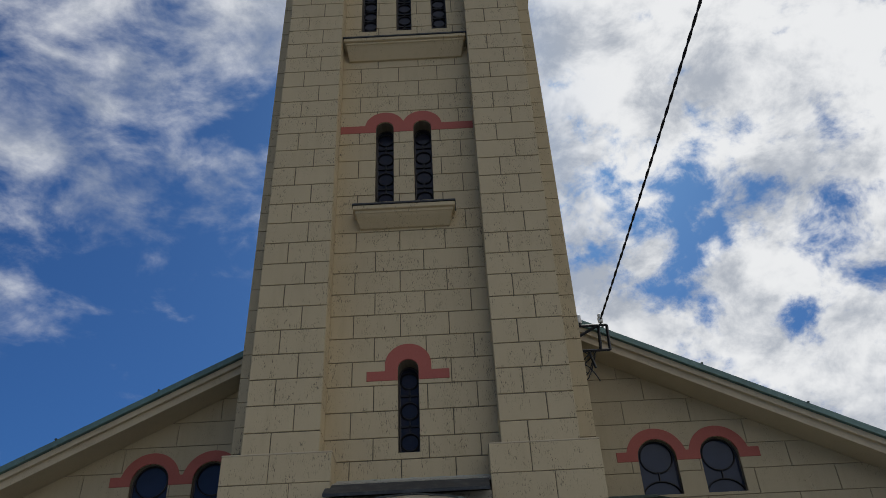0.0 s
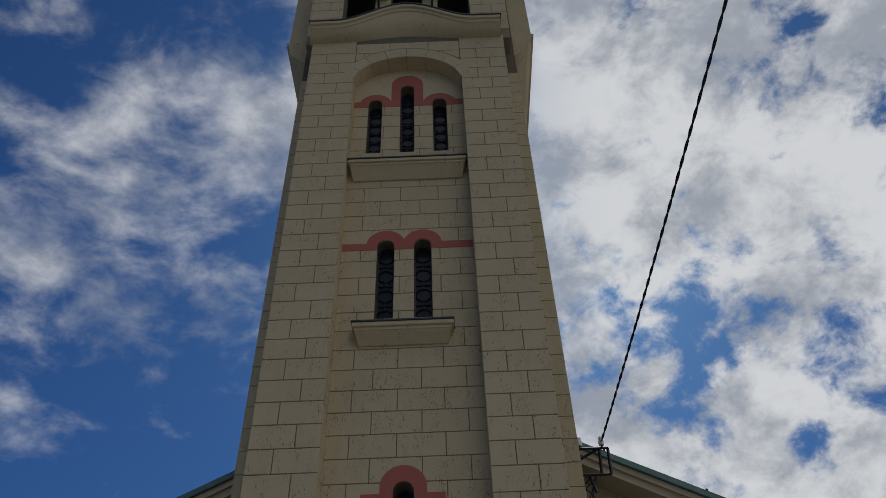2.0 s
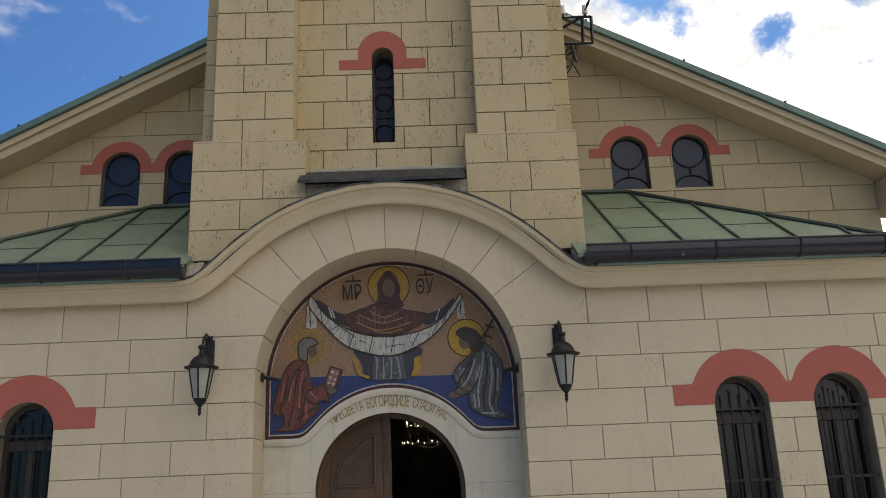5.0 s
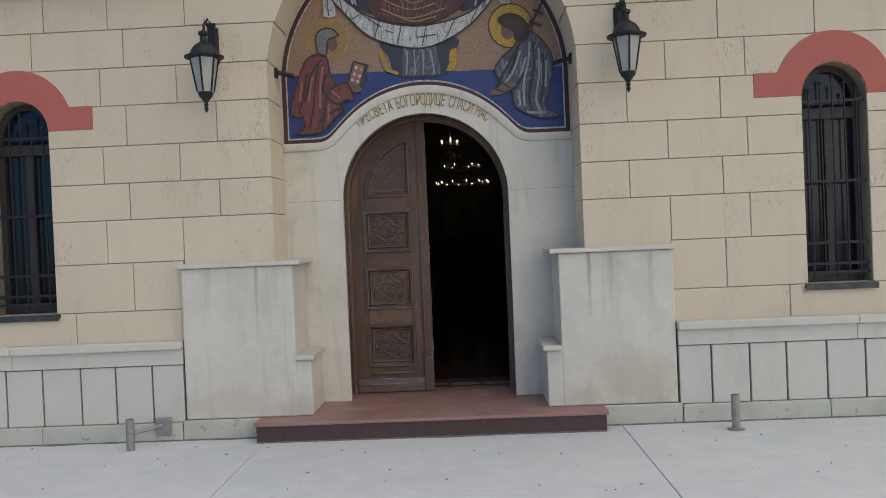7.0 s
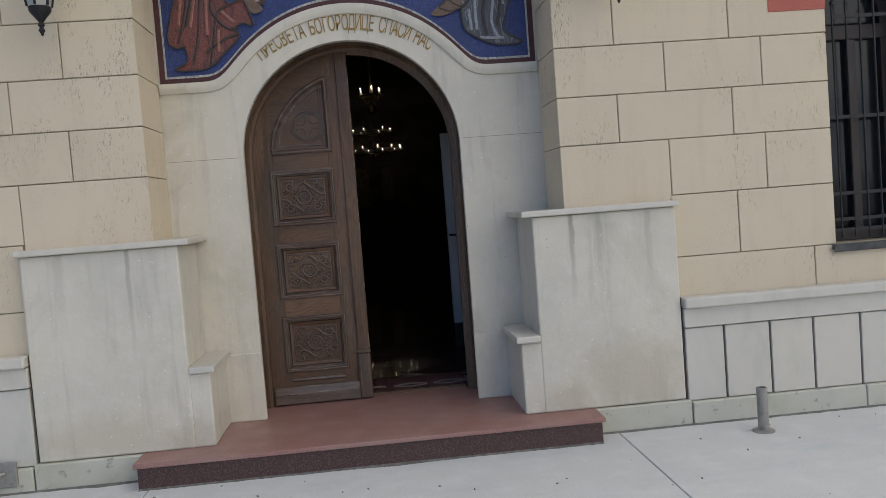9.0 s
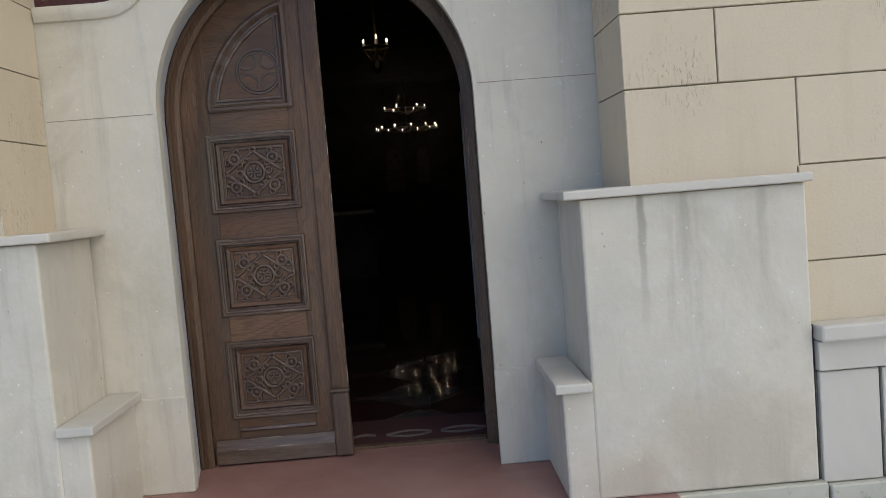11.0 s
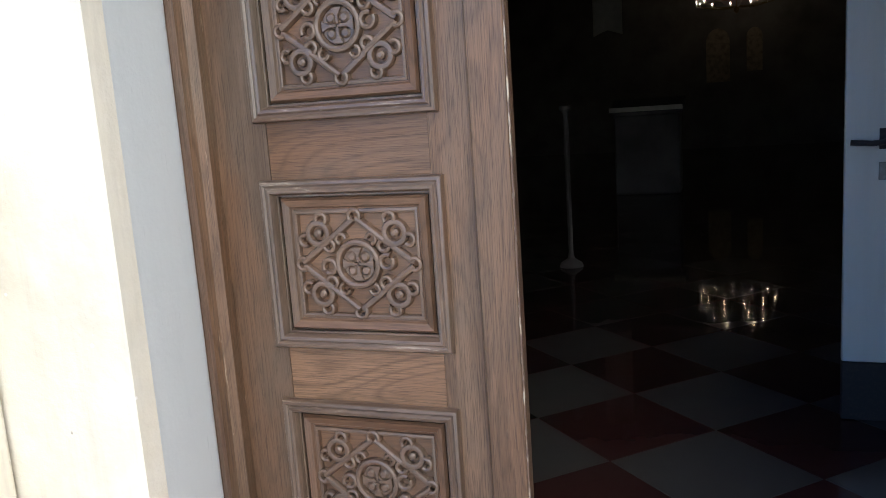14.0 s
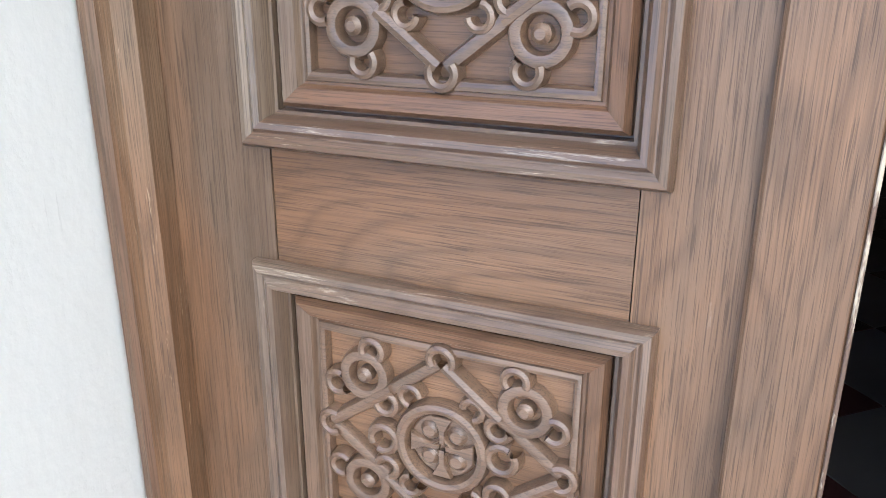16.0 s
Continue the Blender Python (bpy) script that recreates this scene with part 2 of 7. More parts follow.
m = Mat("pale_concrete", (0.56, 0.56, 0.535), 0.9)
m.mix(m.span(m.noise(0.7, 6, 0.62), 0.38, 0.7, 0, 0.55), (0.45, 0.455, 0.43))
m.mix(m.span(m.noise(4.5, 6, 0.65), 0.48, 0.75, 0, 0.5), (0.66, 0.66, 0.63))
m.mix(m.span(m.noise(90, 4, 0.6), 0.5, 0.7, 0, 0.5), (0.40, 0.40, 0.375))
m.mix(m.math("MULTIPLY", m.span(m.noise(1.1, 5, 0.6, (1, 2.5, 1)), 0.55, 0.7), 0.3), (0.35, 0.44, 0.42))
m.mix(m.math("MULTIPLY", m.math("SUBTRACT", 1.0, m.span(m.cells(9), 0.02, 0.05)), m.math("MULTIPLY", m.span(m.noise(5, 3), 0.5, 0.56), 0.8)), (0.12, 0.11, 0.09))
m.bump(m.math("ADD", m.noise(120, 4, 0.65), m.math("MULTIPLY", m.noise(6, 4), 0.6)), 0.3, 0.006)
M_concrete = m.m
m = Mat("dirt_joint", (0.11, 0.105, 0.09), 1.0)
m.mix(m.span(m.noise(20), 0.4, 0.7), (0.2, 0.19, 0.165))
M_dirt = m.m


def oak(name, along, base, worn, streak, wear=0.66, fine=1.0, coat=0.0):
    """Stained oak whose stain has worn; along is the axis that the grain follows."""
    base, worn, streak = [tuple(c * k for c, k in zip(v, (0.83, 0.785, 0.735))) for v in (base, worn, streak)]
    m = Mat(name, base, 0.45)
    long = tuple(0.013 if i == along else 1.0 for i in range(3))
    easy = tuple(0.16 if i == along else 1.0 for i in range(3))
    flow = m.noise(4.2, 2, 0.45, easy, 0.5)
    grain = m.noise(330 * fine, 4, 0.65, long, 0.15)
    pores = m.noise(620 * fine, 2, 0.6, tuple(0.025 if i == along else 1.0 for i in range(3)))
    m.mix(m.span(flow, 0.40, 0.62, 0, 0.85), worn)
    rings = m.math("ABSOLUTE", m.math("SUBTRACT", m.math("FRACT", m.math("MULTIPLY", m.math("ADD", flow, m.math("MULTIPLY", grain, 0.012)), 22.0)), 0.5))
    m.mix(m.span(rings, 0.0, 0.22, 0.55, 0.0), tuple(0.5 * v for v in base))
    m.mix(m.span(m.noise(2.3, 5, 0.6, tuple(0.4 if i == along else 1.0 for i in range(3)), 0.4), 0.45, 0.64, 0, 0.8), tuple(0.5 * v for v in streak))
    m.mix(m.span(m.noise(5.5, 6, 0.68, tuple(0.12 if i == along else 1.0 for i in range(3)), 0.6, (0.3, 0.2, 0.1)), 0.50, 0.66, 0, 0.7), tuple(0.42 * v for v in base))
    m.mix(m.span(grain, 0.46, 0.66, 0, 0.55), tuple(0.42 * v for v in base))
    m.mix(m.span(pores, 0.54, 0.63, 0, 0.55), tuple(0.25 * v for v in base))
    m.mix(m.span(m.noise(70 * fine, 6, 0.75, tuple(0.09 if i == along else 1.0 for i in range(3)), 0.4), wear, wear + 0.08, 0, 0.75), streak)
    m.rough(m.span(m.noise(9, 4, 0.6, easy), 0.3, 0.7, 0.32, 0.55))
    m.b.inputs["Specular IOR Level"].default_value = 0.36
    m.b.inputs["Coat Weight"].default_value, m.b.inputs["Coat Roughness"].default_value = coat, 0.3
    m.bump(m.math("ADD", grain, m.math("MULTIPLY", pores, -0.6)), 0.3, 0.0022)
    return m.m


M_oak_v = oak("oak_upright", 2, (0.148, 0.082, 0.047), (0.225, 0.134, 0.080), (0.22, 0.17, 0.128))
M_oak_h = oak("oak_level", 0, (0.158, 0.085, 0.046), (0.235, 0.138, 0.080), (0.20, 0.16, 0.125))
M_oak_field = oak("oak_panel_field", 0, (0.165, 0.088, 0.048), (0.25, 0.145, 0.085), (0.18, 0.135, 0.104))
M_oak_mould = oak("oak_moulding", 0, (0.135, 0.083, 0.056), (0.17, 0.112, 0.079), (0.40, 0.345, 0.285), 0.585, coat=0.5)
M_oak_mould_v = oak("oak_upright_moulding", 2, (0.13, 0.078, 0.052), (0.165, 0.105, 0.073), (0.29, 0.235, 0.18), 0.65, coat=0.5)
M_oak_border = oak("oak_panel_border", 0, (0.155, 0.083, 0.049), (0.20, 0.115, 0.070), (0.24, 0.19, 0.14))
M_oak_border_v = oak("oak_upright_border", 2, (0.15, 0.08, 0.047), (0.19, 0.11, 0.067), (0.23, 0.18, 0.135))
M_oak_carve = oak("oak_carving", 0, (0.14, 0.088, 0.059), (0.175, 0.113, 0.077), (0.21, 0.165, 0.127), 0.7, coat=0.5)
M_oak_frame = oak("oak_frame", 2, (0.135, 0.076, 0.043), (0.185, 0.11, 0.066), (0.36, 0.285, 0.205), 0.61)
m = Mat("chipped_wood_edge", (0.10, 0.06, 0.04), 0.6)
m.mix(m.span(m.noise(45, 5, 0.7, (1, 1, 0.2)), 0.50, 0.58), (0.36, 0.30, 0.22))
M_chipped = m.m

m = Mat("black_iron", (0.012, 0.012, 0.014), 0.5, 0.3)
m.mix(m.span(m.noise(30, 4), 0.5, 0.75, 0, 0.5), (0.03, 0.028, 0.03))
M_iron = m.m
m = Mat("dark_gutter_paint", (0.010, 0.012, 0.024), 0.28)
m.mix(m.span(m.noise(6, 4), 0.5, 0.75, 0, 0.5), (0.02, 0.023, 0.038))
m.mix(m.math("MULTIPLY", m.math("SUBTRACT", 1.0, m.span(m.cells(3.1), 0.03, 0.06)), 0.9), (0.45, 0.45, 0.43))
M_gutter = m.m
m = Mat("dark_frame_paint", (0.03, 0.022, 0.02), 0.55)
m.mix(m.span(m.noise(12, 4, 0.6, (1, 1, 0.2)), 0.45, 0.75, 0, 0.5), (0.055, 0.042, 0.036))
M_frame = m.m
m = Mat("steel_pipe", (0.33, 0.315, 0.29), 0.5, 0.7)
m.mix(m.span(m.noise(30, 4), 0.5, 0.7, 0, 0.5), (0.2, 0.16, 0.12))
M_pipe = m.m


def copper(name, a, b, c):
    m = Mat(name, a, 0.55, 0.15)
    m.mix(m.span(m.rand(), 0, 1, 0, 0.45), c)
    m.mix(m.span(m.noise(1.4, 5, 0.6), 0.42, 0.7, 0, 0.7), b)
    m.mix(m.span(m.noise(11, 5, 0.65, (1, 0.35, 1)), 0.52, 0.72, 0, 0.5), c)
    m.mix(m.span(m.noise(4.4, 5, 0.7), 0.62, 0.7, 0, 0.6), (0.07, 0.07, 0.05))
    m.bump(m.noise(7, 3), 0.1, 0.02)
    return m.m


M_copper = copper("green_copper", (0.20, 0.245, 0.155), (0.15, 0.175, 0.105), (0.27, 0.34, 0.235))
M_copper_edge = copper("copper_edge", (0.13, 0.215, 0.19), (0.09, 0.14, 0.13), (0.24, 0.34, 0.29))
M_seam = copper("dark_copper_seam", (0.05, 0.07, 0.05), (0.035, 0.045, 0.035), (0.1, 0.14, 0.11))
m = Mat("dark_zinc", (0.035, 0.037, 0.04), 0.55, 0.2)
m.mix(m.span(m.noise(8, 5, 0.65), 0.48, 0.7, 0, 0.6), (0.11, 0.115, 0.105))
M_zinc = m.m
m = Mat("mottled_lead", (0.085, 0.09, 0.085), 0.7, 0.1)
m.mix(m.span(m.noise(9, 6, 0.7), 0.42, 0.62), (0.03, 0.032, 0.034))
m.mix(m.span(m.noise(5, 6, 0.7, (1, 1, 1), 0.5), 0.5, 0.68, 0, 0.8), (0.20, 0.25, 0.21))
m.mix(m.span(m.noise(17, 6, 0.7), 0.58, 0.68, 0, 0.8), (0.38, 0.36, 0.31))
m.bump(m.noise(14, 5), 0.5, 0.02)
M_lead = m.m
m = Mat("crumbled_mortar", (0.36, 0.33, 0.27), 0.95)
m.mix(m.span(m.noise(12, 6, 0.7), 0.45, 0.6), (0.42, 0.39, 0.32))
m.mix(m.span(m.noise(20, 6, 0.7), 0.56, 0.64, 0, 0.85), (0.10, 0.095, 0.08))
m.bump(m.noise(30, 6), 0.7, 0.02)
M_mortar = m.m

m = Mat("dark_window_glass", (0.008, 0.010, 0.012), 0.12)
m.b.inputs["Specular IOR Level"].default_value = 0.3
m.bump(m.noise(1.2, 2), 0.05, 0.05)
M_glass = m.m
m = Mat("leaded_glass", (0.022, 0.026, 0.042), 0.16)
m.b.inputs["Specular IOR Level"].default_value = 0.3
m.mix(m.span(m.noise(9, 3), 0.45, 0.6, 0, 0.8), (0.034, 0.031, 0.043))
m.bump(m.noise(14, 3), 0.1, 0.03)
M_lead_glass = m.m
# the blue base colour stands in for sky mirrored in the gable panes
m = Mat("sky_reflection_glass", (0.03, 0.042, 0.075), 0.15)
m.b.inputs["Specular IOR Level"].default_value = 0.2
m.mix(m.span(m.noise(2.5, 4), 0.42, 0.66, 0, 0.7), (0.025, 0.033, 0.055))
m.bump(m.noise(6, 3), 0.1, 0.03)
M_gable_glass = m.m
m = Mat("milky_lamp_glass", (0.34, 0.34, 0.30), 0.25)
m.mix(m.span(m.noise(9, 4), 0.4, 0.7, 0, 0.5), (0.24, 0.24, 0.21))
M_milk = m.m
m = Mat("white_ceramic", (0.75, 0.74, 0.70), 0.3)
m.mix(m.span(m.noise(20, 3), 0.5, 0.7, 0, 0.4), (0.55, 0.54, 0.5))
M_ceramic = m.m
m = Mat("gold_leaf_letters", (0.30, 0.185, 0.045), 0.5, 0.2)
m.mix(m.span(m.noise(40, 4), 0.45, 0.7, 0, 0.5), (0.19, 0.115, 0.03))
M_gold_text = m.m
m = Mat("black_paint", (0.03, 0.02, 0.02), 0.7)
m.mix(m.span(m.noise(80, 3), 0.5, 0.7, 0, 0.4), (0.08, 0.05, 0.04))
M_black = m.m


def mosaic(name, a, b, size=95.0, rough=0.45, metal=0.0, folds=None):
    """Small stone cubes in two tones with darker grout; folds lays flowing darker lines over them."""
    m = Mat(name, a, rough, metal)
    tone = m.cells(size, out="Color")
    sp = m.n.new("ShaderNodeSeparateColor")
    m.put(tone, sp.inputs[0])
    m.mix(m.span(sp.outputs[0], 0.2, 0.8), b)
    m.mix(m.span(m.noise(3.5, 4), 0.42, 0.68, 0, 0.4), tuple(0.65 * v for v in a))
    if folds:
        line = m.math("ABSOLUTE", m.math("SUBTRACT", m.math("FRACT", m.math("MULTIPLY", m.noise(2.0, 2, 0.5, (4.0, 1, 0.9), 0.5), 9.0)), 0.5))
        m.mix(m.span(line, 0.0, 0.16, 0.85, 0.0), folds)
    edge = m.cells(size, feature="DISTANCE_TO_EDGE")
    m.mix(m.span(edge, 0.03, 0.12, 0.75, 0.0), tuple(0.35 * v for v in a))
    m.bump(m.span(edge, 0.0, 0.2), 0.35, 0.003)
    return m.m


M_mo_tan = mosaic("tan_mosaic", (0.37, 0.225, 0.135), (0.26, 0.15, 0.088))
M_mo_blue = mosaic("blue_mosaic", (0.013, 0.030, 0.13), (0.025, 0.055, 0.21))
M_mo_gold = mosaic("gold_mosaic", (0.50, 0.31, 0.05), (0.33, 0.19, 0.03), 80, 0.35, 0.4)
M_mo_maroon = mosaic("maroon_mosaic", (0.10, 0.028, 0.022), (0.06, 0.02, 0.02), folds=(0.24, 0.13, 0.09))
M_mo_red = mosaic("red_brown_mosaic", (0.22, 0.062, 0.042), (0.15, 0.042, 0.032), folds=(0.05, 0.018, 0.015))
M_mo_grey = mosaic("grey_blue_mosaic", (0.085, 0.095, 0.115), (0.05, 0.06, 0.075), folds=(0.25, 0.26, 0.27))
M_mo_white = mosaic("white_mosaic", (0.58, 0.57, 0.52), (0.43, 0.43, 0.40), folds=(0.10, 0.10, 0.11))
M_mo_flesh = mosaic("ochre_mosaic", (0.18, 0.11, 0.07), (0.12, 0.07, 0.045))
M_mo_hair = mosaic("dark_hair_mosaic", (0.035, 0.022, 0.018), (0.06, 0.04, 0.03))
M_mo_silver = mosaic("silver_hair_mosaic", (0.22, 0.21, 0.19), (0.12, 0.12, 0.11))
M_mo_border = mosaic("dark_red_border_mosaic", (0.085, 0.015, 0.015), (0.05, 0.012, 0.012))

m = Mat("polished_grey_tile", (0.078, 0.073, 0.068), 0.05)
m.mix(m.span(m.noise(3, 5), 0.4, 0.7, 0, 0.5), (0.062, 0.058, 0.054))
m.b.inputs["Specular IOR Level"].default_value = 0.15
M_tile_grey = m.m
m = Mat("polished_red_tile", (0.05, 0.022, 0.02), 0.05)
m.mix(m.span(m.noise(3, 5), 0.4, 0.7, 0, 0.5), (0.045, 0.013, 0.013))
m.b.inputs["Specular IOR Level"].default_value = 0.15
M_tile_red = m.m
# blotchy dark tone: the room's dimness, lifted for haze, is put into this colour
m = Mat("room_dimness_plaster", (0.13, 0.125, 0.125), 0.9)
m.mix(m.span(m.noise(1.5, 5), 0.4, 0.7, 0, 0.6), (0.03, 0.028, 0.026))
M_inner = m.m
m = Mat("pale_inner_paint", (0.74, 0.67, 0.58), 0.6)
m.mix(m.span(m.noise(3, 4, 0.6, (3, 3, 0.3)), 0.45, 0.7, 0, 0.5), (0.62, 0.56, 0.48))
M_inner_door = m.m
m = Mat("aged_icon_paint", (0.26, 0.21, 0.16), 0.6)
m.mix(m.span(m.noise(9, 5), 0.42, 0.65, 0, 0.7), (0.10, 0.07, 0.05))
M_icon_paint = m.m
m = Mat("pale_church_cloth", (0.5, 0.47, 0.41), 0.9)
m.mix(m.span(m.noise(14, 5), 0.45, 0.7, 0, 0.5), (0.38, 0.35, 0.3))
M_cloth = m.m
m = Mat("worn_brass", (0.10, 0.07, 0.03), 0.45, 0.8)
m.mix(m.span(m.noise(20, 3), 0.5, 0.7, 0, 0.5), (0.18, 0.12, 0.05))
M_brass = m.m
m = Mat("lit_bulb", (1.0, 0.8, 0.5), 0.4)
m.b.inputs["Emission Color"].default_value, m.b.inputs["Emission Strength"].default_value = (1.0, 0.80, 0.55, 1), 22.0
M_bulb = m.m
m = Mat("red_door_mat", (0.07, 0.022, 0.02), 0.95)
m.mix(m.span(m.noise(120, 3), 0.45, 0.7, 0, 0.6), (0.04, 0.015, 0.015))
M_mat = m.m
m = Mat("pale_mat_pile", (0.13, 0.10, 0.09), 0.95)
m.mix(m.span(m.noise(120, 3), 0.45, 0.7, 0, 0.6), (0.09, 0.07, 0.065))
M_mat_pale = m.m


# ---- mesh helpers ----
def solid(name, bm, mat, smooth=False):
    bmesh.ops.recalc_face_normals(bm, faces=bm.faces)
    me = bpy.data.meshes.new(name)
    bm.to_mesh(me)
    bm.free()
    me.materials.append(mat)
    if smooth:
        me.shade_smooth()
        me.set_sharp_from_angle(angle=radians(38))
    return me


def part(name, bm, mat, parent, label="", smooth=False):
    ob = new(name, solid(name, bm, mat, smooth))
    if parent is not None:
        ob.parent = parent
    return tagged(ob, label)


def thing(name, label, category, at=(0, 0, 0), group="", kind=""):
    ob = new(name)
    ob.location = at
    return tagged(ob, label, category, group, kind)


def structure(name, bm, mat, label, category, smooth=False):
    return tagged(part(name, bm, mat, None, "", smooth), label, category, "", "structure")


def box(bm, x0, x1, y0, y1, z0, z1, bev=0.0, seg=1):
    vs = [bm.verts.new((x, y, z)) for x in (x0, x1) for y in (y0, y1) for z in (z0, z1)]
    fs = [bm.faces.new([vs[i] for i in q]) for q in ((0, 1, 3, 2), (4, 6, 7, 5), (0, 4, 5, 1), (2, 3, 7, 6), (0, 2, 6, 4), (1, 5, 7, 3))]
    if bev:
        es = list({e for f in fs for e in f.edges})
        bmesh.ops.bevel(bm, geom=es, offset=bev, segments=seg, affect="EDGES", profile=0.5)
    return bm


def prism(bm, xs, lo, hi, y0, y1, inset=0.0):
    """The solid between the curves lo and hi over xs, from y0 (front) to y1 (back); inset chamfers its front."""
    n = len(xs)
    e = inset
    def ring(y, d):
        a, b = xs[0] + d, xs[-1] - d
        out = []
        for i in range(n):
            l, h = lo[i] + d, hi[i] - d
            if l > h:
                l = h = (l + h) / 2
            x = min(max(xs[i], a), b)
            out.append((bm.verts.new((x, y, l)), bm.verts.new((x, y, h))))
        return out
    front = ring(y0, e)
    back = ring(y1, 0.0)
    mid = ring(y0 + e, 0.0) if e else None
    seq = [front, mid, back] if e else [front, back]
    for i in range(n - 1):
        bm.faces.new((front[i][0], front[i + 1][0], front[i + 1][1], front[i][1]))
        bm.faces.new((back[i][0], back[i][1], back[i + 1][1], back[i + 1][0]))
    for a, b in zip(seq, seq[1:]):
        for i in range(n - 1):
            bm.faces.new((a[i][0], b[i][0], b[i + 1][0], a[i + 1][0]))
            bm.faces.new((a[i][1], a[i + 1][1], b[i + 1][1], b[i][1]))
        bm.faces.new((a[0][0], a[0][1], b[0][1], b[0][0]))
        bm.faces.new((a[-1][0], b[-1][0], b[-1][1], a[-1][1]))
    return bm


def plate(bm, pts, y0, y1, inset=0.0):
    """A flat shape in the x-z plane, given by its outline, from y0 (front) to y1 (back)."""
    c = (sum(p[0] for p in pts) / len(pts), sum(p[1] for p in pts) / len(pts))
    def ring(y, d):
        out = []
        for x, z in pts:
            r = math.hypot(x - c[0], z - c[1]) or 1
            k = max(0.0, 1 - d / r)
            out.append(bm.verts.new((c[0] + (x - c[0]) * k, y, c[1] + (z - c[1]) * k)))
        return out
    rings = [ring(y0, inset)] + ([ring(y0 + inset, 0)] if inset else []) + [ring(y1, 0)]
    bm.faces.new(rings[0])
    bm.faces.new(rings[-1][::-1])
    for a, b in zip(rings, rings[1:]):
        for i in range(len(pts)):
            j = (i + 1) % len(pts)
            bm.faces.new((a[i], b[i], b[j], a[j]))
    return bm


def smooth_loop(pts, k=4):
    """A closed curve through pts."""
    out, n = [], len(pts)
    for i in range(n):
        p = [Vector(pts[(i + j - 1) % n]) for j in range(4)]
        for s in range(k):
            t = s / k
            out.append(tuple(0.5 * (2 * p[1] + (p[2] - p[0]) * t + (2 * p[0] - 5 * p[1] + 4 * p[2] - p[3]) * t * t + (3 * p[1] - p[0] - 3 * p[2] + p[3]) * t ** 3)))
    return out


def disc_points(cx, cz, rx, rz, n=28):
    return [(cx + rx * math.cos(2 * math.pi * i / n), cz + rz * math.sin(2 * math.pi * i / n)) for i in range(n)]


def tube(bm, pts, r, n=6, closed=False, flat=1.0):
    """A rod of radius r along pts; flat squeezes it in y."""
    P = [Vector(p) for p in pts]
    rings = []
    for i, p in enumerate(P):
        a = P[i - 1] if (i or closed) else p
        b = P[(i + 1) % len(P)] if (i < len(P) - 1 or closed) else p
        d = (b - a).normalized()
        side = d.cross(Vector((0, 1, 0)))
        if side.length < 0.2:
            side = d.cross(Vector((1, 0, 0)))
        side.normalize()
        up = side.cross(d).normalized()
        rings.append([bm.verts.new(p + r * (math.cos(2 * math.pi * k / n) * side + flat * math.sin(2 * math.pi * k / n) * up)) for k in range(n)])
    pairs = list(zip(rings, rings[1:])) + ([(rings[-1], rings[0])] if closed else [])
    for a, b in pairs:
        for k in range(n):
            bm.faces.new((a[k], a[(k + 1) % n], b[(k + 1) % n], b[k]))
    if not closed:
        bm.faces.new(rings[0][::-1])
        bm.faces.new(rings[-1])
    return bm


def lathe(bm, prof, n=16, at=(0, 0, 0), start=0.0):
    """A turned shape about the upright axis through at; prof: rows of radius, height."""
    rings = []
    for r, z in prof:
        rings.append([bm.verts.new((at[0] + r * math.cos(start + 2 * math.pi * k / n), at[1] + r * math.sin(start + 2 * math.pi * k / n), at[2] + z)) for k in range(n)])
    for a, b in zip(rings, rings[1:]):
        for k in range(n):
            bm.faces.new((a[k], a[(k + 1) % n], b[(k + 1) % n], b[k]))
    bm.faces.new(rings[0][::-1])
    bm.faces.new(rings[-1])
    return bm


def sweep(bm, rows, close=True):
    """Skins a list of equal-length point rows into one sheet, with closed rows."""
    R = [[bm.verts.new(p) for p in row] for row in rows]
    m = len(R[0])
    for a, b in zip(R, R[1:]):
        for k in range(m if close else m - 1):
            bm.faces.new((a[k], b[k], b[(k + 1) % m], a[(k + 1) % m]))
    if close:
        bm.faces.new(R[0])
        bm.faces.new(R[-1][::-1])
    return bm


class Opening:
    """A window, door or niche: centre, half width, foot, spring of its arch and the arch's rise."""

    def __init__(self, c, w, foot, spring, rise=None):
        self.c, self.w, self.foot, self.spring = c, w, foot, spring
        self.rise = w if rise is None else rise

    def top(self, x):
        u = min(1.0, abs(x - self.c) / self.w)
        return self.spring + self.rise * math.sqrt(max(0.0, 1 - u * u))


def samples(x0, x1, holes, step=0.045):
    """The xs of a wall strip, with a close pair at every jamb."""
    xs = {x0, x1}
    busy = False
    for h in holes:
        a, b = h.c - h.w, h.c + h.w
        if a < x1 and b > x0:
            busy = True
            n = max(8, int(2 * h.w / step))
            for i in range(n + 1):
                x = h.c - h.w * math.cos(math.pi * i / n)
                if x0 < x < x1:
                    xs.add(x)
            for j in (a, b):
                for d in (-1e-4, 1e-4):
                    if x0 < j + d < x1:
                        xs.add(j + d)
    return sorted(xs), busy


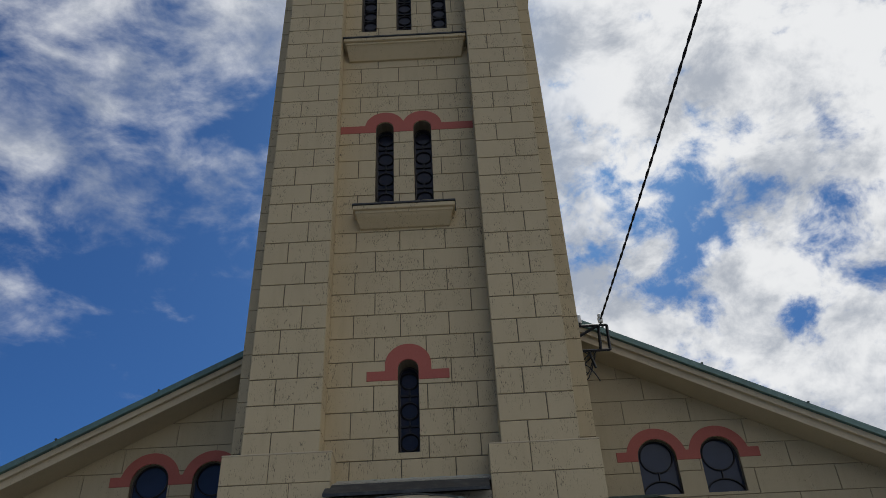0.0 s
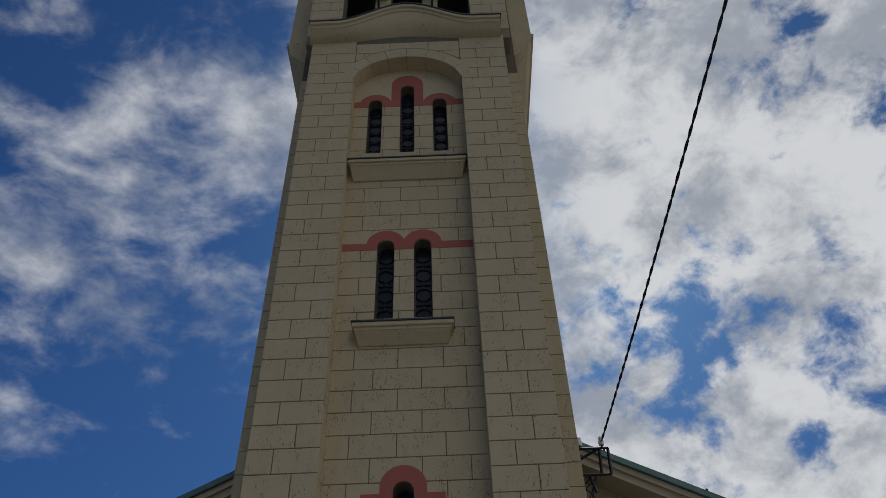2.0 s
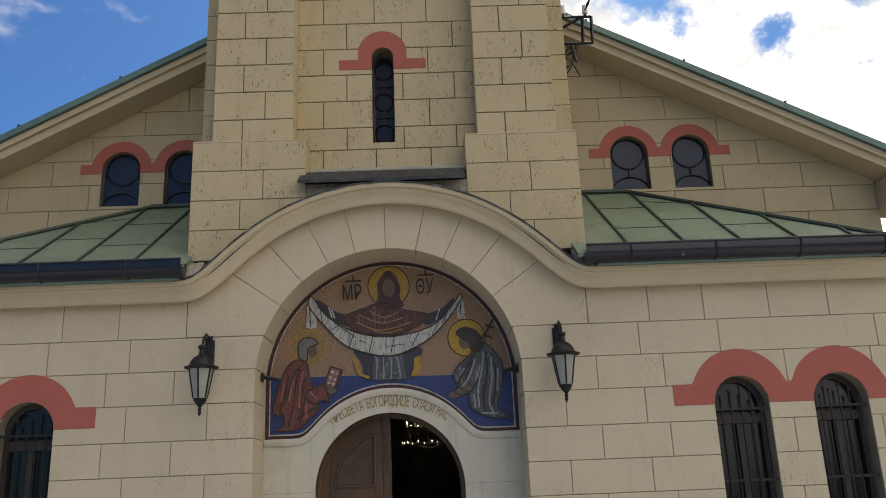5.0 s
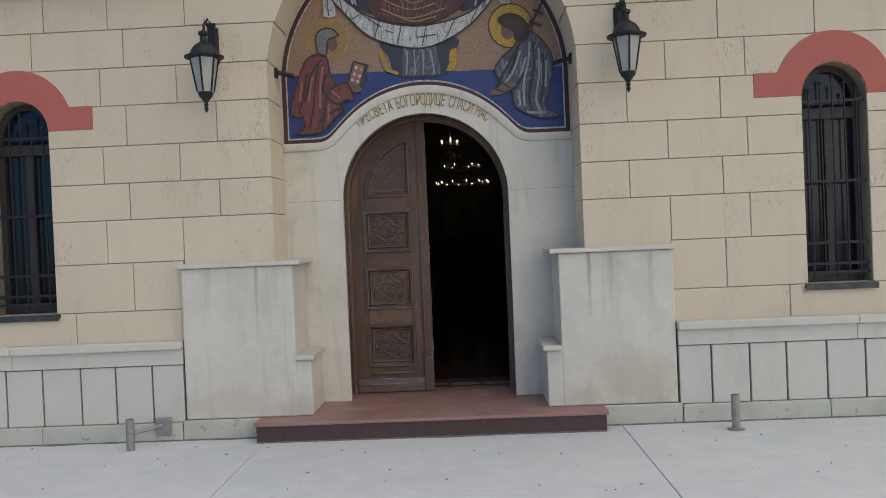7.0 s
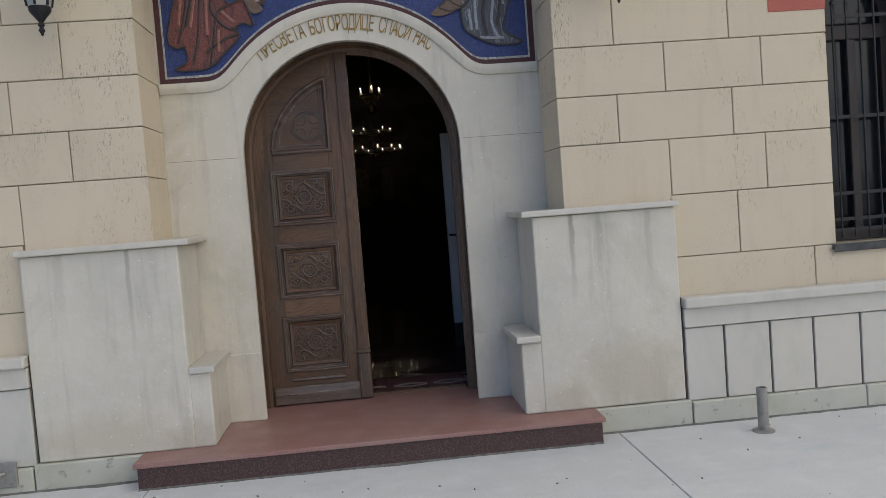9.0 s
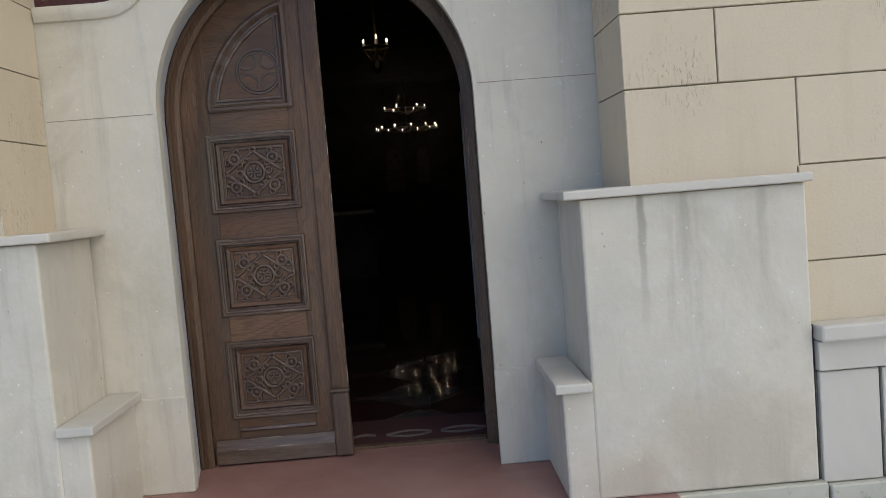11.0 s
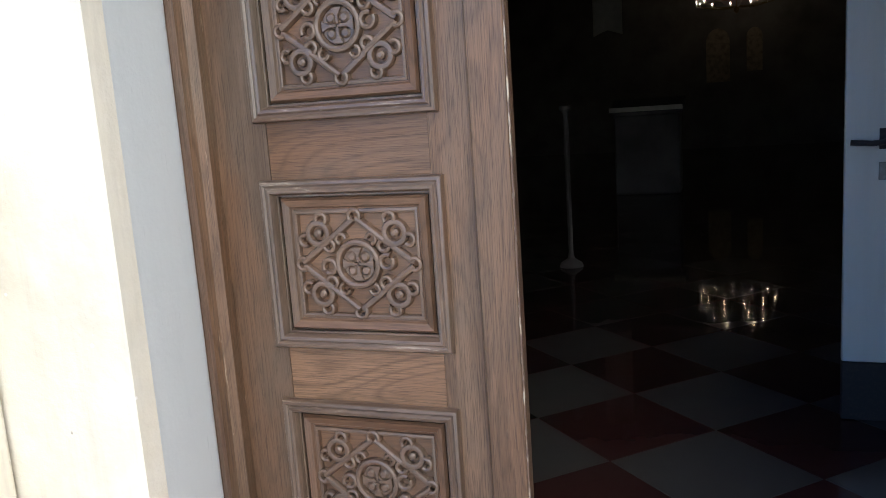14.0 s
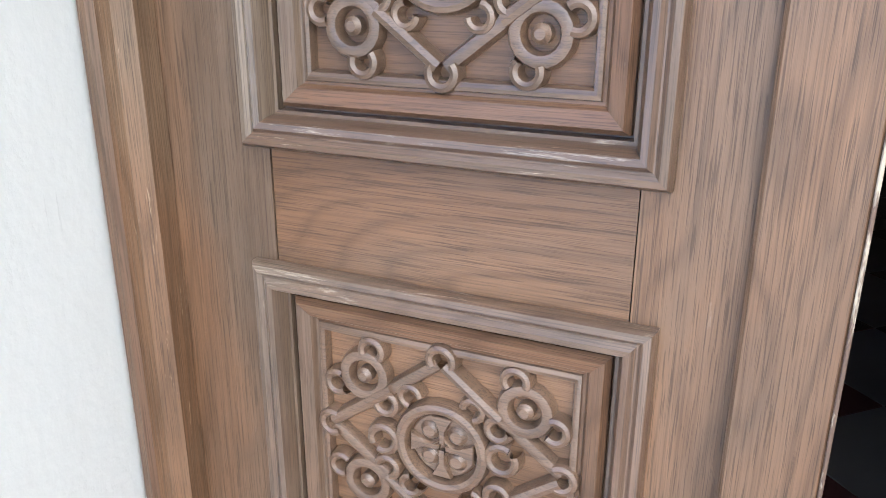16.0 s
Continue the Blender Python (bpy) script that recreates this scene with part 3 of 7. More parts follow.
def cut_strips(x0, x1, z0, z1, holes, top=None, bottom=None, step=0.045):
    """Splits the wall field x0..x1, z0..z1 less the holes into strips of xs, lo, hi. top, bottom: bounding curves."""
    xs, busy = samples(x0, x1, holes, step)
    if top or bottom:
        n = max(2, int((x1 - x0) / 0.06))
        xs = sorted(set(xs) | {x0 + (x1 - x0) * i / n for i in range(n + 1)})
    if not busy and not top and not bottom:
        return [(xs, [z0] * len(xs), [z1] * len(xs))]
    above, below = [], []
    runs = []
    def close(run):
        if len(run) > 1 and run[-1][0] - run[0][0] > 0.012 and max(h - l for _, l, h in run) > 0.012:
            runs.append(tuple(list(v) for v in zip(*run)))
        run.clear()
    for x in xs:
        l, h = z0, z1
        if top:
            h = min(h, top(x))
        if bottom:
            l = max(l, bottom(x))
        upper, lower = (l, h), None
        for o in holes:
            t = o.top(x)
            if abs(x - o.c) < o.w and l < t and h > o.foot:
                upper = (max(l, t), h)
                lower = (l, o.foot) if l < o.foot - 0.004 else None
        if upper[1] - upper[0] <= 0.004:
            upper, lower = lower, None
        if lower:
            below.append((x, *lower))
        else:
            close(below)
        if upper and upper[1] - upper[0] > 0.004:
            above.append((x, *upper))
        else:
            close(above)
    close(above)
    close(below)
    return runs


def block(wall, x0, x1, z0, z1, y, mat, holes=(), top=None, bottom=None, proud=0.015, gap=0.0042, name="stone_block", depth=0.004):
    """One rendered block of a wall, proud of it, with chamfered edges and an open joint round it."""
    for xs, lo, hi in cut_strips(x0 + gap, x1 - gap, z0 + gap, z1 - gap, holes, top, bottom):
        bm = bmesh.new()
        prism(bm, xs, lo, hi, y - proud, y + depth, 0.0035)
        part(name, bm, mat, wall)


def courses(wall, levels, joints, x0, x1, y, mat, holes=(), top=None, bottom=None, gap=0.006):
    """Fills a wall field with courses of blocks; joints(i) gives the upright joints of course i."""
    for i, (a, b) in enumerate(zip(levels, levels[1:])):
        cuts = [x0] + [j for j in sorted(joints(i)) if x0 + 0.12 < j < x1 - 0.12] + [x1]
        for p, q in zip(cuts, cuts[1:]):
            block(wall, p, q, a, b, y, mat, holes, top, bottom, gap=gap)


def wall_field(bm, x0, x1, z0, z1, y0, y1, holes=(), top=None, bottom=None):
    for xs, lo, hi in cut_strips(x0, x1, z0, z1, holes, top, bottom):
        prism(bm, xs, lo, hi, y0, y1)
    return bm


def soft_max(a, k):
    return math.log(1 + math.exp(max(-40, min(40, k * a)))) / k


# ---- ground and pavement ----
FACE, NICHE, LEAF, MID = 8.20, 8.70, 9.08, 0.04
bm = bmesh.new()
box(bm, -400, 400, -400, 400, -0.5, -0.012)
structure("ground", bm, M_dirt, "grey earth under worn concrete paving", "ground")
bm = bmesh.new()
box(bm, -0.01, 0.01, 8.0, 8.02, -0.02, -0.013)
pavement = structure("pavement", bm, M_dirt, "pale cracked concrete paving of a church yard", "pavement")
# slabs end out of view; the dark ground beyond is assumed, to cut bounced light
XS, YS = (-9.0, -5.6, -1.405, 1.632, 5.6, 9.0), (-2.5, 1.6, 6.45, 8.17)
for x0, x1 in zip(XS, XS[1:]):
    for y0, y1 in zip(YS, YS[1:]):
        bm = bmesh.new()
        box(bm, x0 + 0.003, x1 - 0.003, y0 + 0.003, y1 - 0.003, -0.1, 0.0, 0.003)
        part("concrete_slab", bm, M_concrete, pavement)

# ---- facade of the entrance hall ----
NICHE_HOLE = Opening(MID, 1.345, 0.0, 3.145)
WINDOWS = [Opening(s * c + 0.01, 0.277, 1.14, 2.75) for s in (-1, 1) for c in (3.555, 4.56)]


def hump(x, c=0.05, r=2.1, h=0.985):
    """The rise of the front cornice over the entrance."""
    u = x - c
    a = math.sqrt(max(0.0, r * r - u * u)) - (r - h) if abs(u) < r else -(r - h)
    return soft_max(a, 5.5) - 0.01


def cornice_foot(x):
    return 4.0 + hump(x)


bm = bmesh.new()
wall_field(bm, -5.3, 5.3, 0.0, 6.0, FACE, NICHE, [Opening(MID, 1.36, -0.1, 3.145)] + WINDOWS, lambda x: cornice_foot(x) + 0.12)
wall_front = structure("wall_front", bm, M_joint, "cream rendered church front scored into large blocks", "wall")

LEVELS = [0.86, 1.135, 1.56, 1.94, 2.262, 2.592, 2.945, 3.277, 3.612, 4.2]


def front_joints(i):
    even = (1.80, 2.60, 3.42, 5.05)
    odd = (2.14, 2.82, 4.06, 4.95)
    row = {0: (2.16, 3.13, 4.06), 1: (2.15, 2.60, 4.06), 8: (2.12, 2.73, 3.30, 3.98, 4.6)}.get(i, odd if i in (2, 4, 6) else even)
    return row


for sgn in (-1, 1):
    def joints_here(i, sgn=sgn):
        return [sgn * j + (0.03 if sgn < 0 else 0.0) for j in front_joints(i)]
    inner, outer = MID + sgn * 1.345, sgn * 5.3
    for i, (a, b) in enumerate(zip(LEVELS, LEVELS[1:])):
        start = inner if i < 8 else MID + sgn * 2.055
        if i in (0, 1):
            start = sgn * 2.12
        lo_x, hi_x = min(start, outer), max(start, outer)
        cuts = [lo_x] + [j for j in sorted(joints_here(i)) if lo_x + 0.12 < j < hi_x - 0.12] + [hi_x]
        for p, q in zip(cuts, cuts[1:]):
            near = i in (6, 7) and min(abs(p - inner), abs(q - inner)) < 1e-6
            if near:
                reach = inner - sgn * (0.012 if i == 6 else 0.092)
                p, q = (p, reach) if sgn < 0 else (reach, q)
            jamb = near or (i < 8 and (abs(p - inner) < 1e-6 or abs(q - inner) < 1e-6))
            foot = 1.50 if i == 2 and max(abs(p), abs(q)) < 2.2 else a
            block(wall_front, p, q, foot, b, FACE, M_block, WINDOWS + [NICHE_HOLE] if near else WINDOWS, cornice_foot if i == 8 else None, gap=0.0033, depth=NICHE - FACE - 0.01 if jamb else 0.004)

# wedge blocks of the arch over the entrance
RAYS = [20.3, 36, 50, 64, 77, 90.5, 104, 117, 131, 145, 159.7]


def ray_end(deg):
    t = radians(deg)
    r = 1.345
    while r < 2.6:
        x, z = MID + r * math.cos(t), 3.145 + r * math.sin(t)
        if abs(x - MID) > 2.05 or z > cornice_foot(x) + 0.05:
            break
        r += 0.01
    return r


for a, b in zip(RAYS, RAYS[1:]):
    n = 7
    steps = [a + 0.09 + (b - a - 0.18) * i / n for i in range(n + 1)]
    arc = [(MID + 1.345 * math.cos(radians(t)), 3.145 + 1.345 * math.sin(radians(t))) for t in steps]
    far = [(MID + ray_end(t) * math.cos(radians(t)), 3.145 + ray_end(t) * math.sin(radians(t))) for t in steps]
    if a == RAYS[0]:
        far = [(MID + 2.05, 3.62), (MID + 2.05, 4.08)] + [p for p in far if p[0] < MID + 2.0 and p[1] > 4.08]
    if b == RAYS[-1]:
        far = [p for p in far if p[0] > MID - 2.0 and p[1] > 4.08] + [(MID - 2.05, 4.08), (MID - 2.05, 3.62)]
    bm = bmesh.new()
    plate(bm, arc + far[::-1], FACE - 0.015, NICHE - 0.015, 0.004)
    part("arch_stone", bm, M_block, wall_front)


def red_band(name, wall, y, arcs, holes, ends, foot, shoulder, label):
    """Red painted hood over round-headed windows, with level shoulders at both ends."""
    xs = {ends[0], ends[1]}
    for c, zc, r in arcs:
        for i in range(25):
            xs.add(c - r * math.cos(math.pi * i / 24))
        xs |= {c - r - 1e-4, c + r + 1e-4}
    for h in holes:
        for i in range(17):
            xs.add(h.c - h.w * math.cos(math.pi * i / 16))
        xs |= {h.c + s * h.w + d for s in (-1, 1) for d in (-1e-4, 1e-4)}
    xs = sorted(x for x in xs if ends[0] <= x <= ends[1])
    lo, hi = [], []
    for x in xs:
        top = shoulder
        for c, zc, r in arcs:
            if abs(x - c) <= r:
                top = max(top, zc + math.sqrt(r * r - (x - c) ** 2))
        low = foot
        for h in holes:
            if abs(x - h.c) < h.w:
                low = max(low, h.top(x))
        lo.append(low)
        hi.append(max(top, low + 0.002))
    bm = bmesh.new()
    prism(bm, xs, lo, hi, y, y + 0.03, 0.003)
    return part(name, bm, M_red, wall, label)


for s in (-1, 1):
    pair = [h for h in WINDOWS if h.c * s > 0]
    lo_c, hi_c = min(h.c for h in pair), max(h.c for h in pair)
    red_band("window_hood", wall_front, FACE - 0.021, [(c, 2.80, 0.495) for c in (lo_c, hi_c)], pair, (lo_c - 0.68, hi_c + 0.68), 2.748, 2.955, "matt red painted double hood over the windows")


# ---- niche behind the entrance arch ----
bm = bmesh.new()
wall_field(bm, -1.75, 1.75, 0.0, 4.75, NICHE, 8.76, [Opening(0.005, 0.775, 0.1, 2.06)])
wall_field(bm, -1.75, 1.75, 0.0, 4.75, 8.76, 9.16, [Opening(0.005, 0.875, 0.1, 2.06)])
wall_niche = structure("wall_niche", bm, M_white, "worn white plastered back wall of the entrance niche", "wall")


def wave(x):
    """The foot of the picture panel, swinging up over the door."""
    u = x - 0.02
    r, h = 1.03, 0.49
    a = math.sqrt(max(0.0, r * r - u * u)) - (r - h) if abs(u) < r else -(r - h)
    return 2.60 + soft_max(a, 16)


# painted lining of the door reveal
bm = bmesh.new()
def jamb_line(r, n=28):
    return [(0.005 - r, 0.17)] + [(0.005 - r * math.cos(math.pi * i / n), 2.06 + r * math.sin(math.pi * i / n)) for i in range(n + 1)] + [(0.005 + r, 0.17)]


sweep(bm, [[(a[0], 8.748, a[1]), (b[0], 9.10, b[1]), (c[0], 9.10, c[1]), (c[0], 8.77, c[1]), (d[0], 8.762, d[1]), (d[0], 8.752, d[1])] for a, b, c, d in zip(jamb_line(0.777), jamb_line(0.853), jamb_line(0.872), jamb_line(0.79))])
part("reveal_lining", bm, M_reveal, wall_niche, "bluish white painted reveal")

# plaster moulding along the wave
bm = bmesh.new()
xs = [-1.30 + 2.68 * i / 70 for i in range(71)]
rows = []
for x in xs:
    z = wave(x)
    d = (wave(x + 0.01) - wave(x - 0.01)) / 0.02
    k = 1 / math.sqrt(1 + d * d)
    nx, nz = -d * k, k
    rows.append([(x + nx * a, NICHE - b, z + nz * a) for a, b in ((-0.075, -0.004), (-0.07, 0.018), (-0.045, 0.03), (-0.02, 0.034), (0.0, 0.026), (0.004, -0.004))])
sweep(bm, rows)
part("wave_moulding", bm, M_white, wall_niche, "rounded white plaster moulding", True)
bm = bmesh.new()
box(bm, -1.32, -0.765, NICHE - 0.014, NICHE + 0.01, 0.17, 0.66, 0.006)
box(bm, 0.775, 1.4, NICHE - 0.014, NICHE + 0.01, 0.17, 0.66, 0.006)
part("patched_plaster", bm, M_white, wall_niche, "newer plaster patch beside the door")

for x0, x1, z in ((-1.3, -0.79, 2.056), (0.80, 1.385, 2.087)):
    bm = bmesh.new()
    box(bm, x0, x1, NICHE - 0.0015, NICHE + 0.004, z - 0.0018, z + 0.0018)
    part("plaster_joint", bm, M_joint, wall_niche, "hairline joint in the plaster")


# ---- the mosaic over the door ----
mosaic_panel = thing("mosaic", "arched mosaic of plain robed shapes holding a white cloth", "mosaic", (MID, NICHE, 3.2))


def mo(name, outlines, mat, layer, label=""):
    bm = bmesh.new()
    y = -0.006 - 0.003 * layer
    for o in outlines:
        plate(bm, [(x - MID, z - 3.2) for x, z in o], y, y + 0.0025)
    return part(name, bm, mat, mosaic_panel, label)


def mo_field(name, lo, hi, x0, x1, mat, layer, label=""):
    bm = bmesh.new()
    xs = [x0 + (x1 - x0) * (0.5 - 0.5 * math.cos(math.pi * i / 60)) for i in range(61)]
    L, H = [lo(x) - 3.2 for x in xs], [hi(x) - 3.2 for x in xs]
    H = [max(h, l + 0.001) for l, h in zip(L, H)]
    y = -0.006 - 0.003 * layer
    prism(bm, [x - MID for x in xs], L, H, y, y + 0.0025)
    return part(name, bm, mat, mosaic_panel, label)


def lunette(r):
    return lambda x: 3.145 + math.sqrt(max(0.0, r * r - (x - MID) ** 2))


mo_field("border", lambda x: wave(x) + 0.002, lunette(1.335), MID - 1.334, MID + 1.334, M_mo_border, 0, "dark red mosaic border")
mo_field("border_line", lambda x: wave(x) + 0.035, lunette(1.296), MID - 1.295, MID + 1.295, M_mo_white, 1, "thin white mosaic line")
mo_field("gold_ground", lambda x: max(3.207 + 0.03 * (x < -0.2), wave(x) + 0.052), lunette(1.282), MID - 1.281, MID + 1.281, M_mo_tan, 2, "tan mosaic ground")
mo_field("blue_ground", lambda x: wave(x) + 0.05, lambda x: max(3.205 + 0.03 * (x < -0.2), wave(x) + 0.052), MID - 1.281, MID + 1.281, M_mo_blue, 2, "deep blue mosaic ground")

M_mo_veil = mosaic("veil_mosaic", (0.05, 0.017, 0.016), (0.075, 0.03, 0.028))
ROBE_L = [(-0.96, 3.42), (-1.05, 3.37), (-1.11, 3.25), (-1.17, 3.08), (-1.21, 2.9), (-1.16, 2.84), (-1.1, 2.84), (-1.09, 2.74), (-1.18, 2.69), (-0.96, 2.69), (-0.83, 2.79), (-0.72, 2.9), (-0.75, 2.95), (-0.69, 2.99), (-0.62, 2.97), (-0.64, 3.07), (-0.68, 3.15), (-0.78, 3.13), (-0.83, 3.24), (-0.86, 3.39)]
ROBE_R = [(0.99, 3.55), (1.1, 3.5), (1.22, 3.33), (1.23, 3.17), (1.19, 2.99), (1.15, 2.84), (1.25, 2.77), (1.27, 2.74), (1.08, 2.74), (0.9, 2.83), (0.86, 2.9), (0.85, 3.0), (0.78, 2.99), (0.7, 3.02), (0.75, 3.08), (0.7, 3.19), (0.76, 3.3), (0.88, 3.4), (0.95, 3.51)]
SHAWL = [(-0.09, 4.01), (-0.24, 3.96), (-0.45, 3.88), (-0.41, 3.78), (-0.3, 3.7), (-0.07, 3.66), (0.12, 3.66), (0.33, 3.74), (0.45, 3.83), (0.42, 3.88), (0.18, 3.93), (0.06, 4.0)]
ARMS = [[(-0.69, 4.04), (-0.54, 3.93), (-0.38, 3.88), (-0.39, 3.77), (-0.51, 3.81), (-0.68, 3.92), (-0.8, 4.08)], [(0.42, 3.86), (0.6, 3.93), (0.73, 4.04), (0.74, 3.97), (0.65, 3.85), (0.43, 3.75)]]
BODY = [(-0.35, 3.51), (-0.07, 3.57), (0.36, 3.51), (0.32, 3.35), (0.24, 3.18), (-0.19, 3.18), (-0.28, 3.37)]
UNDER = [(-0.14, 3.45), (0.17, 3.44), (0.2, 3.18), (-0.16, 3.18)]
CLOTH = [(-0.81, 4.11), (-0.71, 3.96), (-0.6, 3.85), (-0.39, 3.72), (-0.15, 3.65), (0.09, 3.64), (0.36, 3.69), (0.57, 3.79), (0.73, 3.97), (0.81, 4.08), (0.82, 4.02), (0.66, 3.8), (0.47, 3.61), (0.23, 3.48), (0.02, 3.43), (-0.22, 3.47), (-0.46, 3.57), (-0.66, 3.77), (-0.84, 4.0)]
HAIR_L = [(-0.89, 3.65), (-0.8, 3.65), (-0.74, 3.59), (-0.78, 3.57), (-0.84, 3.54), (-0.86, 3.41), (-0.93, 3.43), (-0.95, 3.58)]
HAIR_R = [(0.75, 3.66), (0.85, 3.71), (0.97, 3.66), (1.03, 3.55), (0.99, 3.45), (0.9, 3.47), (0.89, 3.55), (0.8, 3.6)]


def strokes(name, lines, r, mat, layer, label="", closed=False):
    """Thin rows of cubes laid along lines."""
    for row in lines:
        bm = bmesh.new()
        tube(bm, [(x - MID, -0.007 - 0.003 * layer, z - 3.2) for x, z in row], r, 6, closed, 0.25)
        part(name, bm, mat, mosaic_panel, label)


def soft(row):
    """A flowing line through a few points."""
    out = []
    for i in range(len(row) - 1):
        a, b, c, d = [Vector(row[min(max(k, 0), len(row) - 1)]) for k in (i - 1, i, i + 1, i + 2)]
        for k in range(5):
            t = k / 5
            out.append(tuple(0.5 * ((2 * b) + (c - a) * t + (2 * a - 5 * b + 4 * c - d) * t * t + (3 * b - a - 3 * c + d) * t ** 3)))
    return out + [tuple(row[-1])]


M_mo_fold = mosaic("pale_grey_fold_mosaic", (0.34, 0.36, 0.38), (0.24, 0.26, 0.28))
M_mo_rose = mosaic("rose_fold_mosaic", (0.34, 0.14, 0.10), (0.26, 0.10, 0.075))
M_mo_navy = mosaic("navy_mosaic", (0.025, 0.025, 0.04), (0.04, 0.038, 0.055))
M_mo_dust = mosaic("dull_gold_mosaic", (0.36, 0.23, 0.075), (0.27, 0.165, 0.07), 80, 0.4, 0.2)
mo("halo", [disc_points(0.03, 4.2, 0.235, 0.235)], M_mo_border, 3, "dark rim of a gold disc")
mo("halo", [disc_points(0.03, 4.2, 0.222, 0.222)], M_mo_gold, 4, "gold mosaic disc")
mo("halo", [disc_points(-0.84, 3.56, 0.195, 0.195)], M_mo_gold, 3, "thin gold ring")
mo("halo", [disc_points(-0.84, 3.56, 0.182, 0.182)], M_mo_dust, 4, "dull gold mosaic disc")
mo("halo", [disc_points(0.86, 3.6, 0.208, 0.208)], M_mo_border, 3, "dark rim of a gold disc")
mo("halo", [disc_points(0.86, 3.6, 0.196, 0.196)], M_mo_gold, 4, "gold mosaic disc")
mo("robe", [smooth_loop(BODY)], M_mo_navy, 5, "navy robe shape")
for a in ARMS:
    mo("sleeve", [smooth_loop(a)], M_mo_navy, 5, "navy sleeve shape")
mo("robe", [smooth_loop(SHAWL)], M_mo_maroon, 6, "dark maroon shawl shape")
mo("robe", [smooth_loop(ROBE_L)], M_mo_red, 5, "red-brown robe shape")
mo("robe", [smooth_loop(ROBE_R)], M_mo_grey, 5, "grey-blue robe shape")
mo("under_robe", [UNDER], M_mo_grey, 6, "grey under-robe shape")
for hem in ([(-0.37, 3.42), (-0.32, 3.4), (-0.29, 3.26), (-0.19, 3.22), (-0.2, 3.19), (-0.32, 3.24)], [(0.29, 3.4), (0.35, 3.42), (0.36, 3.32), (0.32, 3.21), (0.25, 3.21), (0.28, 3.28)]):
    mo("gold_hem", [hem], M_mo_gold, 7, "gold hem strip")
mo("cloth", [smooth_loop(CLOTH)], M_mo_white, 8, "white mosaic cloth with dark folds")
for end in ([(-0.86, 4.01), (-0.78, 3.97), (-0.75, 3.77), (-0.81, 3.75), (-0.87, 3.77)], [(0.77, 4.0), (0.84, 4.02), (0.86, 3.8), (0.77, 3.81)]):
    mo("cloth_end", [end], M_mo_white, 9, "hanging white cloth end")
mo("head", [smooth_loop([(0.03, 4.375), (0.12, 4.31), (0.155, 4.2), (0.15, 4.07), (0.19, 3.97), (0.03, 3.93), (-0.13, 3.97), (-0.09, 4.07), (-0.095, 4.2), (-0.06, 4.31)])], M_mo_veil, 7, "plain veiled head shape")
mo("face", [disc_points(0.03, 4.18, 0.068, 0.1)], M_mo_flesh, 8, "plain ochre oval")
mo("head", [smooth_loop(HAIR_L)], M_mo_silver, 7, "plain grey head shape")
mo("face", [disc_points(-0.8, 3.515, 0.05, 0.07)], M_mo_flesh, 6, "plain ochre oval")
mo("head", [smooth_loop(HAIR_R)], M_mo_hair, 7, "plain dark head shape")
mo("face", [disc_points(0.835, 3.55, 0.06, 0.08)], M_mo_flesh, 6, "plain ochre oval")
mo("book", [[(-0.61, 3.35), (-0.47, 3.3), (-0.53, 3.1), (-0.68, 3.15)]], M_mo_hair, 7, "dark book cover")
mo("book_plate", [[(-0.6, 3.325), (-0.51, 3.293), (-0.56, 3.125), (-0.655, 3.16)]], M_mo_rose, 8, "red-brown book panel")
for x, z in ((-0.585, 3.28), (-0.54, 3.262), (-0.605, 3.22), (-0.558, 3.2), (-0.625, 3.165), (-0.578, 3.15)):
    mo("book_dot", [disc_points(x, z, 0.014, 0.017, 10)], M_mo_white, 9, "pale dot on the book")
for hand in ([(-0.67, 3.14), (-0.61, 3.15), (-0.54, 3.08), (-0.61, 3.05)], [(0.64, 2.98), (0.73, 3.05), (0.84, 3.08), (0.86, 3.02), (0.76, 2.97), (0.69, 2.96)]):
    mo("pale_shape", [smooth_loop(hand)], M_mo_flesh, 9, "plain ochre shape")
strokes("outline", [smooth_loop(o) for o in (ROBE_L, ROBE_R, SHAWL, CLOTH, HAIR_L, HAIR_R)], 0.0065, M_mo_hair, 9, "dark outlines", True)
strokes("fold", [soft(q) for q in ([(-0.93, 3.33), (-0.97, 3.16), (-1.0, 2.92), (-1.05, 2.72)], [(-0.86, 3.24), (-0.9, 3.1), (-0.81, 2.97), (-0.72, 2.96)], [(-1.05, 3.25), (-1.08, 3.07), (-1.14, 2.87)], [(-0.78, 3.12), (-0.86, 3.06), (-0.9, 2.86), (-0.93, 2.71)], [(-0.96, 2.8), (-0.81, 2.89), (-0.73, 2.91)], [(-0.9, 3.38), (-1.0, 3.25), (-1.08, 2.98)])], 0.009, M_mo_hair, 7, "dark robe folds")
strokes("fold", [soft(q) for q in ([(-0.9, 3.3), (-0.93, 3.13), (-0.94, 2.92)], [(-1.0, 3.22), (-1.05, 2.98)], [(-0.83, 3.08), (-0.75, 3.0)], [(-0.86, 2.95), (-0.87, 2.8)], [(-1.1, 3.18), (-1.13, 3.0)])], 0.011, M_mo_rose, 7, "rose robe folds")
